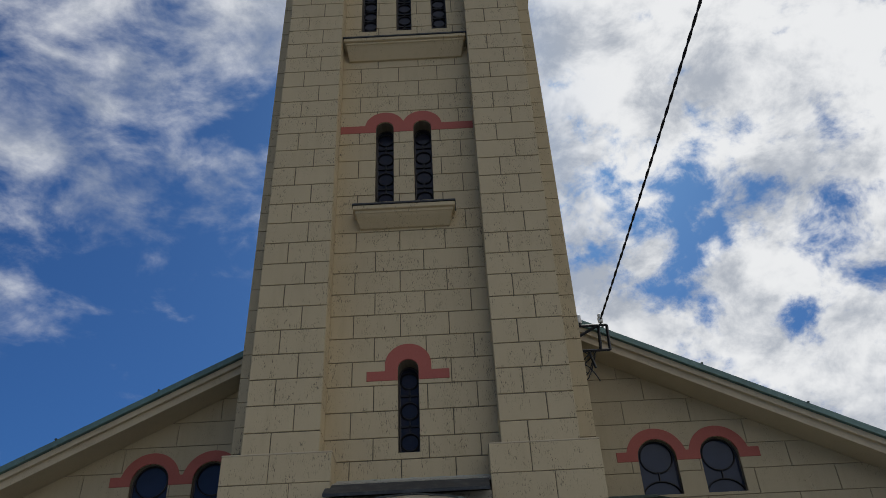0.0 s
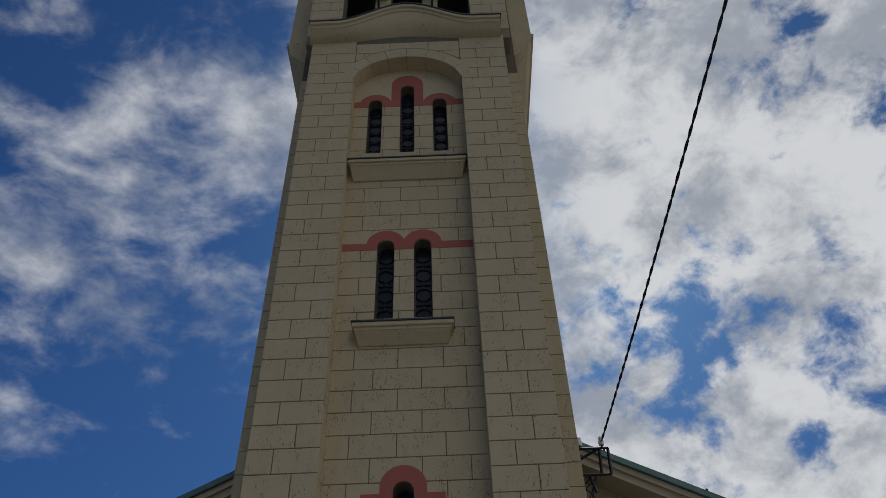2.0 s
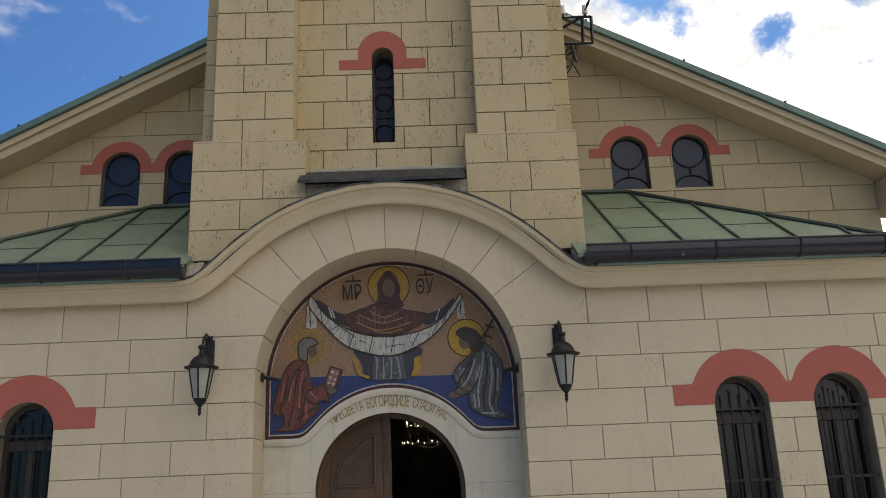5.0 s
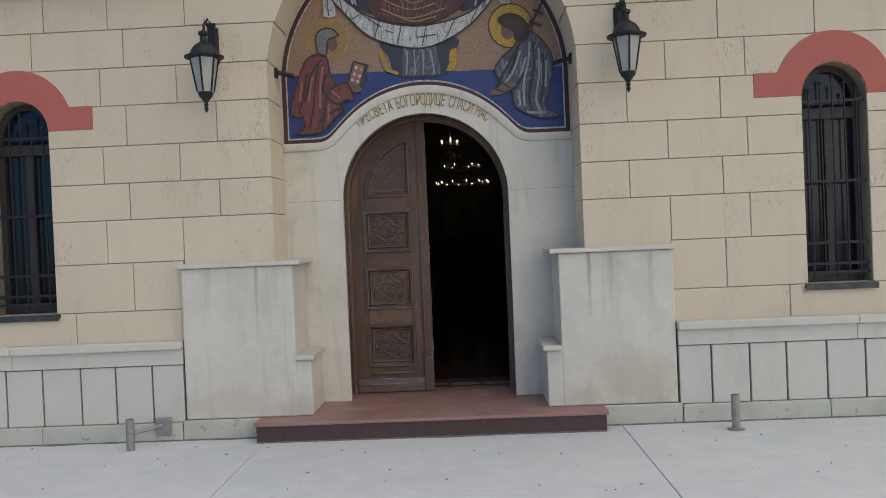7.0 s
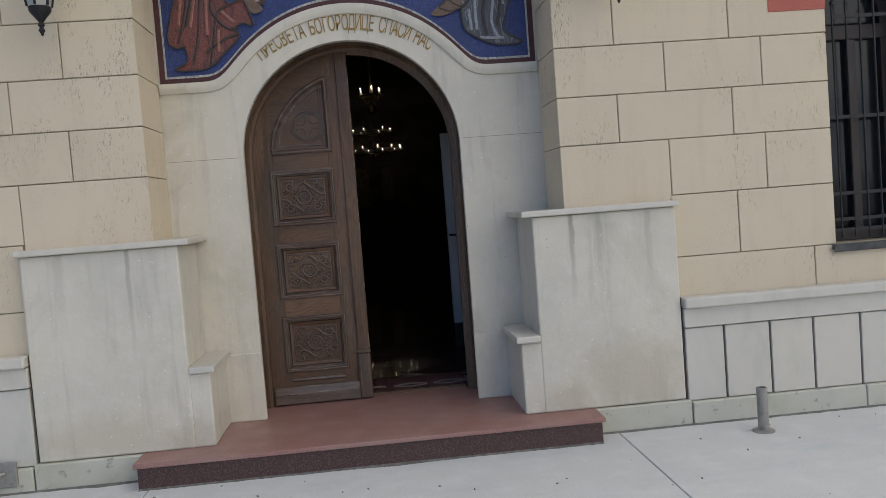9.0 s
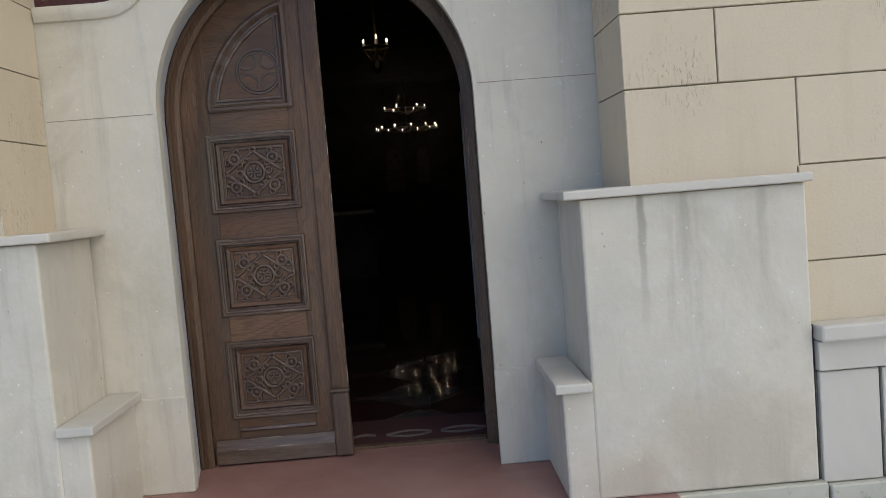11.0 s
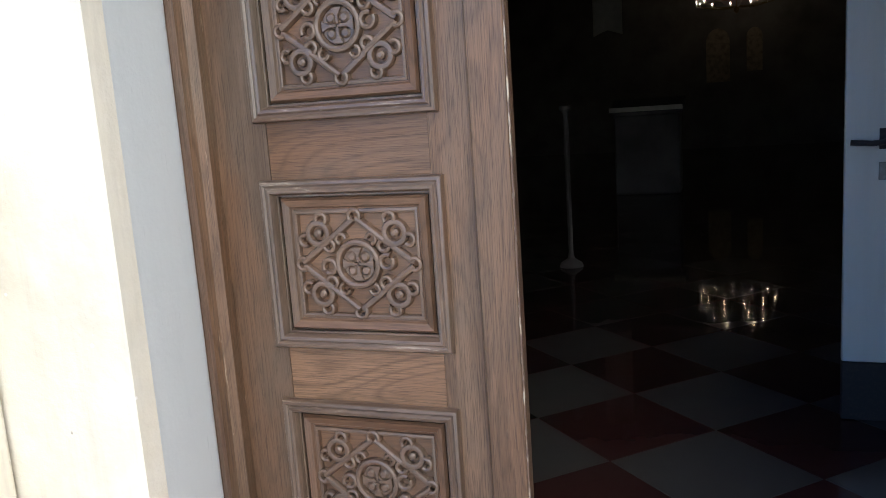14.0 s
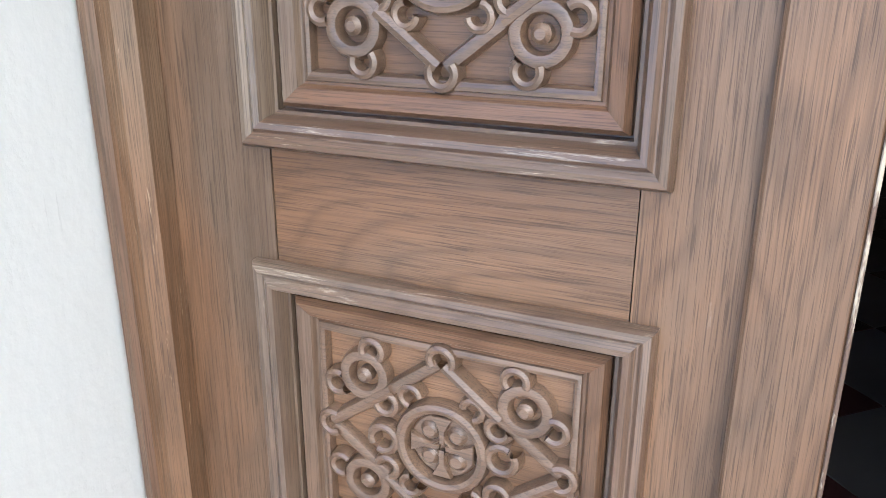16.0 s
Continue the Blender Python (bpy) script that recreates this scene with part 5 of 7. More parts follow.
bm = bmesh.new()
xs = [TX - 0.86 + 1.72 * i / 24 for i in range(25)]
sweep(bm, [[(x, RECESS - 0.03 - 0.012 * noise.noise(Vector((x * 7, 2, 0))), 5.50), (x, RECESS - 0.02, 5.545 + 0.012 * noise.noise(Vector((x * 9, 0, 0)))), (x, RECESS + 0.01, 5.55), (x, RECESS + 0.01, 5.5)] for x in xs])
structure("trim_mortar", bm, M_base, "ragged grey mortar fillet above the flashing", "mortar")

for s in (-1, 1):
    bm = bmesh.new()
    pts = []
    for i in range(40):
        x = TX + s * (0.8 + 1.33 * i / 39)
        pts.append((x, PIER - 0.02 + 0.02 * noise.noise(Vector((x * 9, 1, 0))), on_cornice(x) + 0.05 + 0.025 * noise.noise(Vector((x * 11, 4, 0)))))
    tube(bm, pts, 0.035, 7)
    for v in bm.verts:
        v.co += 0.012 * noise.noise_vector(v.co * 23)
    structure("trim_mortar_fillet", bm, M_mortar, "ragged pale mortar fillet along the arched roof", "mortar")

# belfry: moulded gallery, openings and loudspeakers
G_C, G_W = TX - 0.04, 1.9


def gallery_rise(x):
    u = abs(x - G_C)
    return 0.5 * (1 + math.cos(math.pi * min(1.0, u / 1.4))) * 0.56


bm = bmesh.new()
rows = []
for x in [G_C - G_W + 2 * G_W * i / 50 for i in range(51)]:
    r = gallery_rise(x)
    rows.append([(x, PIER + o, z) for o, z in ((0.02, 16.53 + r * 0.25), (-0.1, 16.55 + r * 0.4), (-0.2, 16.62 + r * 0.75), (-0.235, 16.70 + r), (-0.26, 16.715 + r), (-0.27, 16.78 + r), (-0.31, 16.80 + r), (-0.31, 16.88 + r), (0.02, 16.88 + r))])
sweep(bm, rows)
gallery = structure("trim_gallery", bm, M_tower, "cream moulded belfry gallery with a raised middle", "gallery", True)
bm = bmesh.new()
rows = []
for x in [G_C - G_W - 0.02 + 2 * (G_W + 0.02) * i / 50 for i in range(51)]:
    r = gallery_rise(x)
    rows.append([(x, PIER + o, z + r) for o, z in ((-0.33, 16.882), (-0.33, 16.91), (0.02, 16.92), (0.02, 16.882))])
sweep(bm, rows)
part("flashing", bm, M_zinc, gallery, "dark metal edge")
for s in (-1, 1):
    bm = bmesh.new()
    rows = []
    for y in (8.98, 9.4, 10.0, 11.0, 12.2):
        rows.append([(TX + s * o, y, z) for o, z in ((2.1, 16.95), (2.3, 17.1), (2.5, 17.32), (2.6, 17.5), (2.62, 17.72), (2.67, 17.74), (2.68, 17.83), (2.62, 17.85), (2.62, 20.3), (2.1, 20.3))])
    sweep(bm, rows)
    structure("trim_side_gallery", bm, M_tower, "moulded gallery on the tower flank", "gallery")
BELLS = [Opening(G_C - 1.0, 0.34, 16.9, 19.4), Opening(G_C, 0.34, 16.9, 19.6), Opening(G_C + 1.0, 0.34, 16.9, 19.4)]
bm = bmesh.new()
wall_field(bm, TX - 2.05, TX + 2.05, 16.6, 20.5, PIER + 0.05, PIER + 0.45, BELLS)
belfry = structure("wall_belfry", bm, M_joint, "belfry wall with three round-headed openings", "wall")
courses(belfry, [16.92 + STEP * i for i in range(11)], lambda i: [TX + c for c in ((-1.65, 1.55) if i % 2 else (-1.45, 1.75))], TX - 2.06, TX + 2.06, PIER + 0.05, M_tower, BELLS)
bm = bmesh.new()
box(bm, TX - 2.06, TX + 2.06, PIER + 0.03, PIER + 0.06, 18.95, 19.12)
part("red_band", bm, M_red, belfry, "red painted band")
bm = bmesh.new()
sweep(bm, [[(TX - 2.3 + k, 8.0 + k, z), (TX + 2.3 - k, 8.0 + k, z), (TX + 2.3 - k, 12.6 - k, z), (TX - 2.3 + k, 12.6 - k, z)] for k, z in ((0, 20.5), (0, 20.65), (2.1, 24.0))])
structure("roof_tower", bm, M_copper, "pyramid copper roof of the bell tower", "roof")
for x in (-0.57, 0.56):
    sp = thing("loudspeaker", "small pale grey box loudspeaker in the belfry opening", "loudspeaker", (x, 8.1, 18.0), "belfry loudspeakers")
    bm = bmesh.new()
    box(bm, -0.17, 0.17, -0.12, 0.12, 0.22, 0.7, 0.03, 2)
    cabinet = part("cabinet", bm, M_ceramic, sp)
    bm = bmesh.new()
    lathe(bm, [(0.09, 0.0), (0.1, 0.03), (0.06, 0.04)], 16)
    bmesh.ops.rotate(bm, verts=bm.verts, cent=(0, 0, 0), matrix=Matrix.Rotation(radians(90), 3, "X"))
    bmesh.ops.translate(bm, verts=bm.verts, vec=(0, -0.115, 0.48))
    part("cone", bm, M_iron, cabinet, "dark speaker cone")
    bm = bmesh.new()
    tube(bm, [(0, 0.3, -0.25), (0, 0.1, -0.05), (0, 0, 0.1), (0, 0, 0.25)], 0.025, 6)
    part("bracket", bm, M_iron, sp)

# ---- gable of the nave ----
GX, GY, G_APEX, G_SLOPE = 0.25, 10.1, 8.95, 0.515


def gable_top(x):
    return G_APEX - G_SLOPE * abs(x - GX)


G_HOLES = [Opening(GX + s * c, 0.255, 5.745, 6.25) for s in (-1, 1) for c in (2.97, 3.80)]
bm = bmesh.new()
wall_field(bm, GX - 6.2, GX + 6.2, 4.2, 10.0, GY, GY + 0.35, G_HOLES, gable_top)
for s in (-1, 1):
    box(bm, *sorted((GX + s * 5.9, GX + s * 6.2)), GY + 0.36, 28.0, 0.0, 5.7)
    box(bm, *sorted((GX + s * 5.2, GX + s * 6.2)), GY, GY + 0.35, 0.0, 4.195)
wall_gable = structure("wall_gable", bm, M_joint, "cream rendered nave gable with paired windows", "wall")
g_levels = [5.01 + 0.345 * i for i in range(10)]
for s in (-1, 1):
    for i, (a, b) in enumerate(zip(g_levels, g_levels[1:])):
        js = (2.62, 3.52, 4.7, 5.6) if i % 2 else (2.95, 4.2, 5.25)
        cuts = sorted([GX + s * 1.9, GX + s * 6.2] + [GX + s * j for j in js])
        for p, q in zip(cuts, cuts[1:]):
            if max(gable_top(p), gable_top(q)) > a + 0.04:
                block(wall_gable, p, q, a, b, GY, M_gable, G_HOLES, gable_top if max(b - gable_top(p), b - gable_top(q)) > 0 else None)
    pair = [h for h in G_HOLES if (h.c - GX) * s > 0]
    cs = sorted(h.c for h in pair)
    red_band("window_hood", wall_gable, GY - 0.021, [(c, 6.255, 0.4) for c in cs], pair, (cs[0] - 0.535, cs[1] + 0.535), 6.2, 6.335, "matt red painted double hood")
for h in G_HOLES:
    w = thing("window_gable", "small round-headed nave window with iron circle tracery", "window", (h.c, GY + 0.075, h.foot), "gable windows", "structure")
    n = 18
    xs = [-h.w * math.cos(math.pi * i / n) for i in range(n + 1)]
    bm = bmesh.new()
    prism(bm, xs, [0.0] * (n + 1), [h.top(h.c + x) - h.foot for x in xs], 0.0, 0.02)
    part("pane", bm, M_gable_glass, w, "glass with the sky's reflection put into its blue colour")
    bm = bmesh.new()
    tube(bm, [(0.215 * math.cos(a * math.pi / 14), -0.01, 0.53 + 0.215 * math.sin(a * math.pi / 14)) for a in range(28)], 0.012, 5, True)
    part("iron_ring", bm, M_iron, w)
    bm = bmesh.new()
    tube(bm, [(0.25 * math.cos(math.pi * a / 12), -0.01, 0.2 * math.sin(math.pi * a / 12)) for a in range(13)], 0.012, 5)
    tube(bm, [(0, -0.01, 0.2), (0, -0.01, 0.31)], 0.012, 5)
    part("glazing_bar", bm, M_iron, w)
    bm = bmesh.new()
    tube(bm, [(-h.w + 0.01, -0.008, 0.0)] + [(x * 0.96, -0.008, h.top(h.c + x) - h.foot - 0.01) for x in xs] + [(h.w - 0.01, -0.008, 0.0), (-h.w + 0.01, -0.008, 0.0)], 0.014, 5)
    part("frame", bm, M_frame, w)

# nave roof with boxed eaves
for s in (-1, 1):
    bm = bmesh.new()
    def slope(y, o0, o1, z0, z1):
        """A slice of the roof edge at depth y between overhangs."""
        return [(GX + s * a, y, G_APEX - G_SLOPE * a + z) for a, z in ((0.0, z0), (o1, z0), (o1, z1), (0.0, z1))]
    sweep(bm, [slope(9.58, 0, 6.75, 0.20, 0.29), slope(28.2, 0, 6.75, 0.20, 0.29)])
    nave_roof = structure("roof_nave", bm, M_copper_edge, "nave roof slope with verdigris copper edge", "roof")
    bm = bmesh.new()
    sweep(bm, [slope(9.68, 0, 6.6, 0.0, 0.195), slope(10.12, 0, 6.6, 0.0, 0.195)])
    part("soffit", bm, M_trim, nave_roof, "cream rendered eaves soffit")
    bm = bmesh.new()
    sweep(bm, [slope(9.63, 0, 6.66, 0.11, 0.195), slope(9.685, 0, 6.66, 0.11, 0.195)])
    part("fascia", bm, M_trim, nave_roof, "cream verge board")
    bm = bmesh.new()
    box(bm, *sorted((GX + s * 6.2, GX + s * 6.62)), 9.68, 10.5, 5.35, 5.72, 0.02)
    part("eaves_return", bm, M_trim, nave_roof, "cream boxed eaves return")
    for k in range(5):
        bm = bmesh.new()
        a = 1.2 + 1.25 * k
        tube(bm, [(GX + s * a, 9.575, G_APEX - G_SLOPE * a + 0.30), (GX + s * a, 12.0, G_APEX - G_SLOPE * a + 0.30)], 0.018, 6)
        part("standing_seam", bm, M_seam, nave_roof)
for s in (-1, 1):
    dp = thing("downpipe", "dark bent rainwater downpipe at the nave corner", "downpipe", (GX + s * 6.55, 10.2, 0.0), "nave downpipes")
    bm = bmesh.new()
    tube(bm, [(s * 0.3, -0.3, 5.6), (s * 0.28, -0.3, 5.4), (s * 0.1, -0.15, 5.15), (-s * 0.25, 0.1, 4.95), (-s * 0.25, 0.1, 0.0)], 0.06, 10)
    part("pipe", bm, M_gutter, dp, "", True)
    bm = bmesh.new()
    tube(bm, [(s * 0.1, -0.45, 5.66), (s * 0.1, 6.0, 5.66)], 0.09, 10)
    part("gutter_run", bm, M_gutter, dp, "", True)


# ---- plinth, pedestals and step ----
for s in (-1, 1):
    bm = bmesh.new()
    box(bm, *sorted((s * 2.14, s * 5.32)), 8.14, FACE + 0.02, 0.0, 0.86)
    plinth = structure("wall_plinth", bm, M_dirt, "marble slab plinth with a projecting ledge", "plinth")
    cuts = [2.14, 2.42, 2.745, 3.055, 3.395, 3.72, 4.05, 4.37, 4.70, 5.02, 5.32]
    for a, b in zip(cuts, cuts[1:]):
        bm = bmesh.new()
        box(bm, *sorted((s * (a + 0.008), s * (b - 0.008))), 8.118, 8.15, 0.158, 0.652, 0.004)
        part("marble_slab", bm, M_marble, plinth)
    for a, b in ((2.14, 3.65), (3.65, 5.32)):
        bm = bmesh.new()
        box(bm, *sorted((s * (a + 0.002), s * (b - 0.002))), 8.10, 8.15, 0.66, 0.79, 0.004)
        part("fascia_slab", bm, M_marble, plinth)
        bm = bmesh.new()
        box(bm, *sorted((s * a, s * b)), 8.06, FACE + 0.01, 0.792, 0.865, 0.012, 2)
        part("ledge", bm, M_marble, plinth)
    for a, b in ((2.16, 3.4), (3.4, 4.6), (4.6, 5.32)):
        bm = bmesh.new()
        box(bm, *sorted((s * (a + 0.003), s * (b - 0.003))), 8.085, 8.15, 0.0, 0.153, 0.006)
        part("base_slab", bm, M_base, plinth)

    ped = thing("pedestal", "stained white plastered stepped pedestal beside the entrance", "pedestal", (s * 1.6, 8.12, 0.0), "entrance pedestals")
    def px(a, b):
        return sorted((s * a - s * 1.6, s * b - s * 1.6))
    bm = bmesh.new()
    box(bm, *px(1.15, 2.13), 0.0, 0.57, 0.17, 1.485, 0.012, 2)
    box(bm, *px(1.02, 1.16), 0.004, 0.57, 0.17, 0.655, 0.012, 2)
    part("body", bm, M_white, ped)
    bm = bmesh.new()
    box(bm, *px(1.075, 2.15), -0.035, 0.57, 1.487, 1.527, 0.008, 2)
    part("cap", bm, M_marble, ped, "white marble cap slab")
    bm = bmesh.new()
    box(bm, *px(0.985, 1.147), -0.035, 0.57, 0.657, 0.70, 0.008, 2)
    part("step_cap", bm, M_marble, ped, "small white marble cap")
    bm = bmesh.new()
    box(bm, *px(1.48, 2.155), -0.028, 0.08, 0.0, 0.166, 0.006)
    part("base_slab", bm, M_base, ped, "lichen-stained base slab")

step = thing("entrance_step", "red granite entrance step with dark riser", "step", (0, 8.4, 0))
bm = bmesh.new()
box(bm, -1.465, 1.475, -0.505, 0.5, 0.0, 0.139, 0.003)
part("riser", bm, M_riser, step, "dark speckled granite riser")
bm = bmesh.new()
box(bm, -1.484, 1.494, -0.53, 0.75, 0.14, 0.17, 0.005, 2)
part("tread", bm, M_granite, step, "red speckled granite tread")

# ---- door ----
DX = 0.005


def arch_line(r, z0=0.17, n=30):
    return [(-r, z0)] + [(-r * math.cos(math.pi * i / n), 2.06 + r * math.sin(math.pi * i / n)) for i in range(n + 1)] + [(r, z0)]


door = thing("door_1", "carved brown oak double door with one leaf folded back", "door", (DX, LEAF, 0.0), "", "structure")
bm = bmesh.new()
a, b, c = arch_line(0.851), arch_line(0.763), arch_line(0.785)
sweep(bm, [[(p[0], -0.04, p[1]), (r[0], -0.046, r[1]), (q[0], -0.034, q[1]), (q[0], -0.0015, q[1]), (p[0], 0.05, p[1])] for p, q, r in zip(a, b, c)])
part("frame", bm, M_oak_frame, door, "weathered oak frame")
bm = bmesh.new()
tube(bm, [(x, -0.042, z) for x, z in arch_line(0.822)], 0.012, 6)
part("frame_bead", bm, M_oak_mould_v, door)
bm = bmesh.new()
half_line = [[(r * math.sin(math.pi / 2 * i / 20), 2.06 + r * math.cos(math.pi / 2 * i / 20)) for i in range(21)] + [(r, 0.172)] for r in (0.736, 0.7625)]
sweep(bm, [[(p[0], -0.028, p[1]), (q[0], -0.034, q[1]), (q[0], 0.02, q[1]), (p[0], 0.02, p[1])] for p, q in zip(*half_line)])
part("frame_stop", bm, M_oak_frame, door, "brown oak stop of the open side")
bm = bmesh.new()
box(bm, -0.76, 0.735, 0.056, 0.11, 0.165, 0.186, 0.004)
part("threshold", bm, M_oak_frame, door, "low dark threshold")


def leaf_top(x, r=0.767):
    return 2.06 + math.sqrt(max(0.0, r * r - x * x))


PANELS = [(1.544, 1.966), (0.984, 1.406), (0.418, 0.848)]
PX0, PX1 = -0.648, -0.167


def moulding(bm, pts, prof):
    """A mitred moulding round a closed outline; prof: rows of inward offset and height towards the front."""
    n = len(pts)
    P = [Vector(p) for p in pts]
    rings = []
    for i in range(n):
        a, b = (P[i] - P[i - 1]).normalized(), (P[(i + 1) % n] - P[i]).normalized()
        na, nb = Vector((-a.y, a.x)), Vector((-b.y, b.x))
        k = na + nb
        k = k / max(0.3, k.dot(na))
        rings.append([bm.verts.new((P[i].x + k.x * o, -h, P[i].y + k.y * o)) for o, h in prof])
    for i in range(n):
        a, b = rings[i], rings[(i + 1) % n]
        for j in range(len(prof) - 1):
            bm.faces.new((a[j], a[j + 1], b[j + 1], b[j])).material_index = i % 2
    return bm


def rect(x0, x1, z0, z1):
    return [(x0, z0), (x1, z0), (x1, z1), (x0, z1)]


def strap(bm, pts, w, y, h, closed=False):
    """A flat band with sloping sides along pts, raised by h from y."""
    P = [Vector(p) for p in pts]
    n = len(P)
    rows = []
    for i, p in enumerate(P):
        a = P[i - 1] if (i or closed) else p
        b = P[(i + 1) % n] if (i < n - 1 or closed) else p
        d = (b - a).normalized()
        s = Vector((-d.y, d.x))
        rows.append([(p.x + s.x * k * w, y - f * h, p.y + s.y * k * w) for k, f in ((-0.5, 0), (-0.47, 0.9), (-0.32, 1.42), (0.0, 1.6), (0.32, 1.42), (0.47, 0.9), (0.5, 0))])
    sweep(bm, rows + ([rows[0]] if closed else []), False)


def carving(bm, w, h, y):
    """Interlaced carving: border, four corner rings with knobs, a lozenge of straps, a ringed cross and hooks."""
    base = y + 0.0085

    def arc(cx, cz, r, t, a0=0, a1=360, n=18, rise=0.0105):
        full = a1 - a0 >= 360
        pts = [(cx + r * math.cos(radians(a0 + (a1 - a0) * i / n)), cz + r * math.sin(radians(a0 + (a1 - a0) * i / n))) for i in range(n if full else n + 1)]
        strap(bm, pts, t, base, rise, full)
    strap(bm, [(-w, -h), (w, -h), (w, h), (-w, h)], 0.018, base, 0.009, True)
    qx, qz = w * 0.64, h * 0.58
    for sx in (-1, 1):
        for sz in (-1, 1):
            arc(sx * qx, sz * qz, 0.0265, 0.018)
            plate(bm, disc_points(sx * qx, sz * qz, 0.0105, 0.0105, 12), base - 0.018, base, 0.005)
            out = math.degrees(math.atan2(sz, sx))
            for cx, cz, turn in ((qx + 0.036, qz - 0.016, -55), (qx - 0.012, qz + 0.036, 55), (qx - 0.03, qz - 0.03, 180)):
                mid = out + turn * sx * sz
                arc(sx * cx, sz * cz, 0.0135, 0.0135, mid - 125, mid + 125, 12, 0.012)
            strap(bm, [(0.004 * sx, sz * h * 0.86), (sx * w * 0.46, sz * h * 0.45)], 0.0185, base, 0.0125 if sx * sz > 0 else 0.0098)
            strap(bm, [(sx * w * 0.40, sz * h * 0.50), (sx * w * 0.92, 0.004 * sz)], 0.0185, base, 0.0098 if sx * sz > 0 else 0.0125)
    for sx, sz, turn in ((0, 1, 90), (0, -1, 270), (1, 0, 0), (-1, 0, 180)):
        arc(sx * w * 0.93, sz * h * 0.91, 0.0145, 0.014, turn - 130, turn + 130, 12, 0.012)
    for sx in (-1, 1):
        arc(sx * 0.077, 0.006 * sx, 0.017, 0.0145, 60 if sx > 0 else 240, 390 if sx > 0 else 570, 14, 0.0115)
        for sz in (-1, 1):
            arc(sx * 0.04, sz * 0.062, 0.0125, 0.012, math.degrees(math.atan2(sz, sx)) - 130, math.degrees(math.atan2(sz, sx)) + 130, 12, 0.0115)
    arc(0, 0, 0.0535, 0.018, n=30, rise=0.0115)
    plate(bm, disc_points(0, 0, 0.043, 0.043, 26), base - 0.005, base, 0.002)
    for k in range(4):
        a = radians(45 + 90 * k)
        plate(bm, disc_points(0.025 * math.cos(a), 0.025 * math.sin(a), 0.0145, 0.0145, 14), base - 0.0105, base - 0.002, 0.007)
        arc(0.025 * math.cos(a), 0.025 * math.sin(a), 0.0155, 0.004, 45 + 90 * k + 90, 45 + 90 * k + 270, 10, 0.0078)
        a = radians(90 * k)
        c, s = math.cos(a), math.sin(a)
        pts = [(0.004, -0.003), (0.024, -0.0045), (0.041, -0.013), (0.041, 0.013), (0.024, 0.0045), (0.004, 0.003)]
        plate(bm, [(p * c - q * s, p * s + q * c) for p, q in pts], base - 0.0125, base - 0.002, 0.0015)
    return bm


carve = bmesh.new()
carving(carve, 0.160, 0.130, 0.0)
CARVE = solid("carving", carve, M_oak_carve, True)


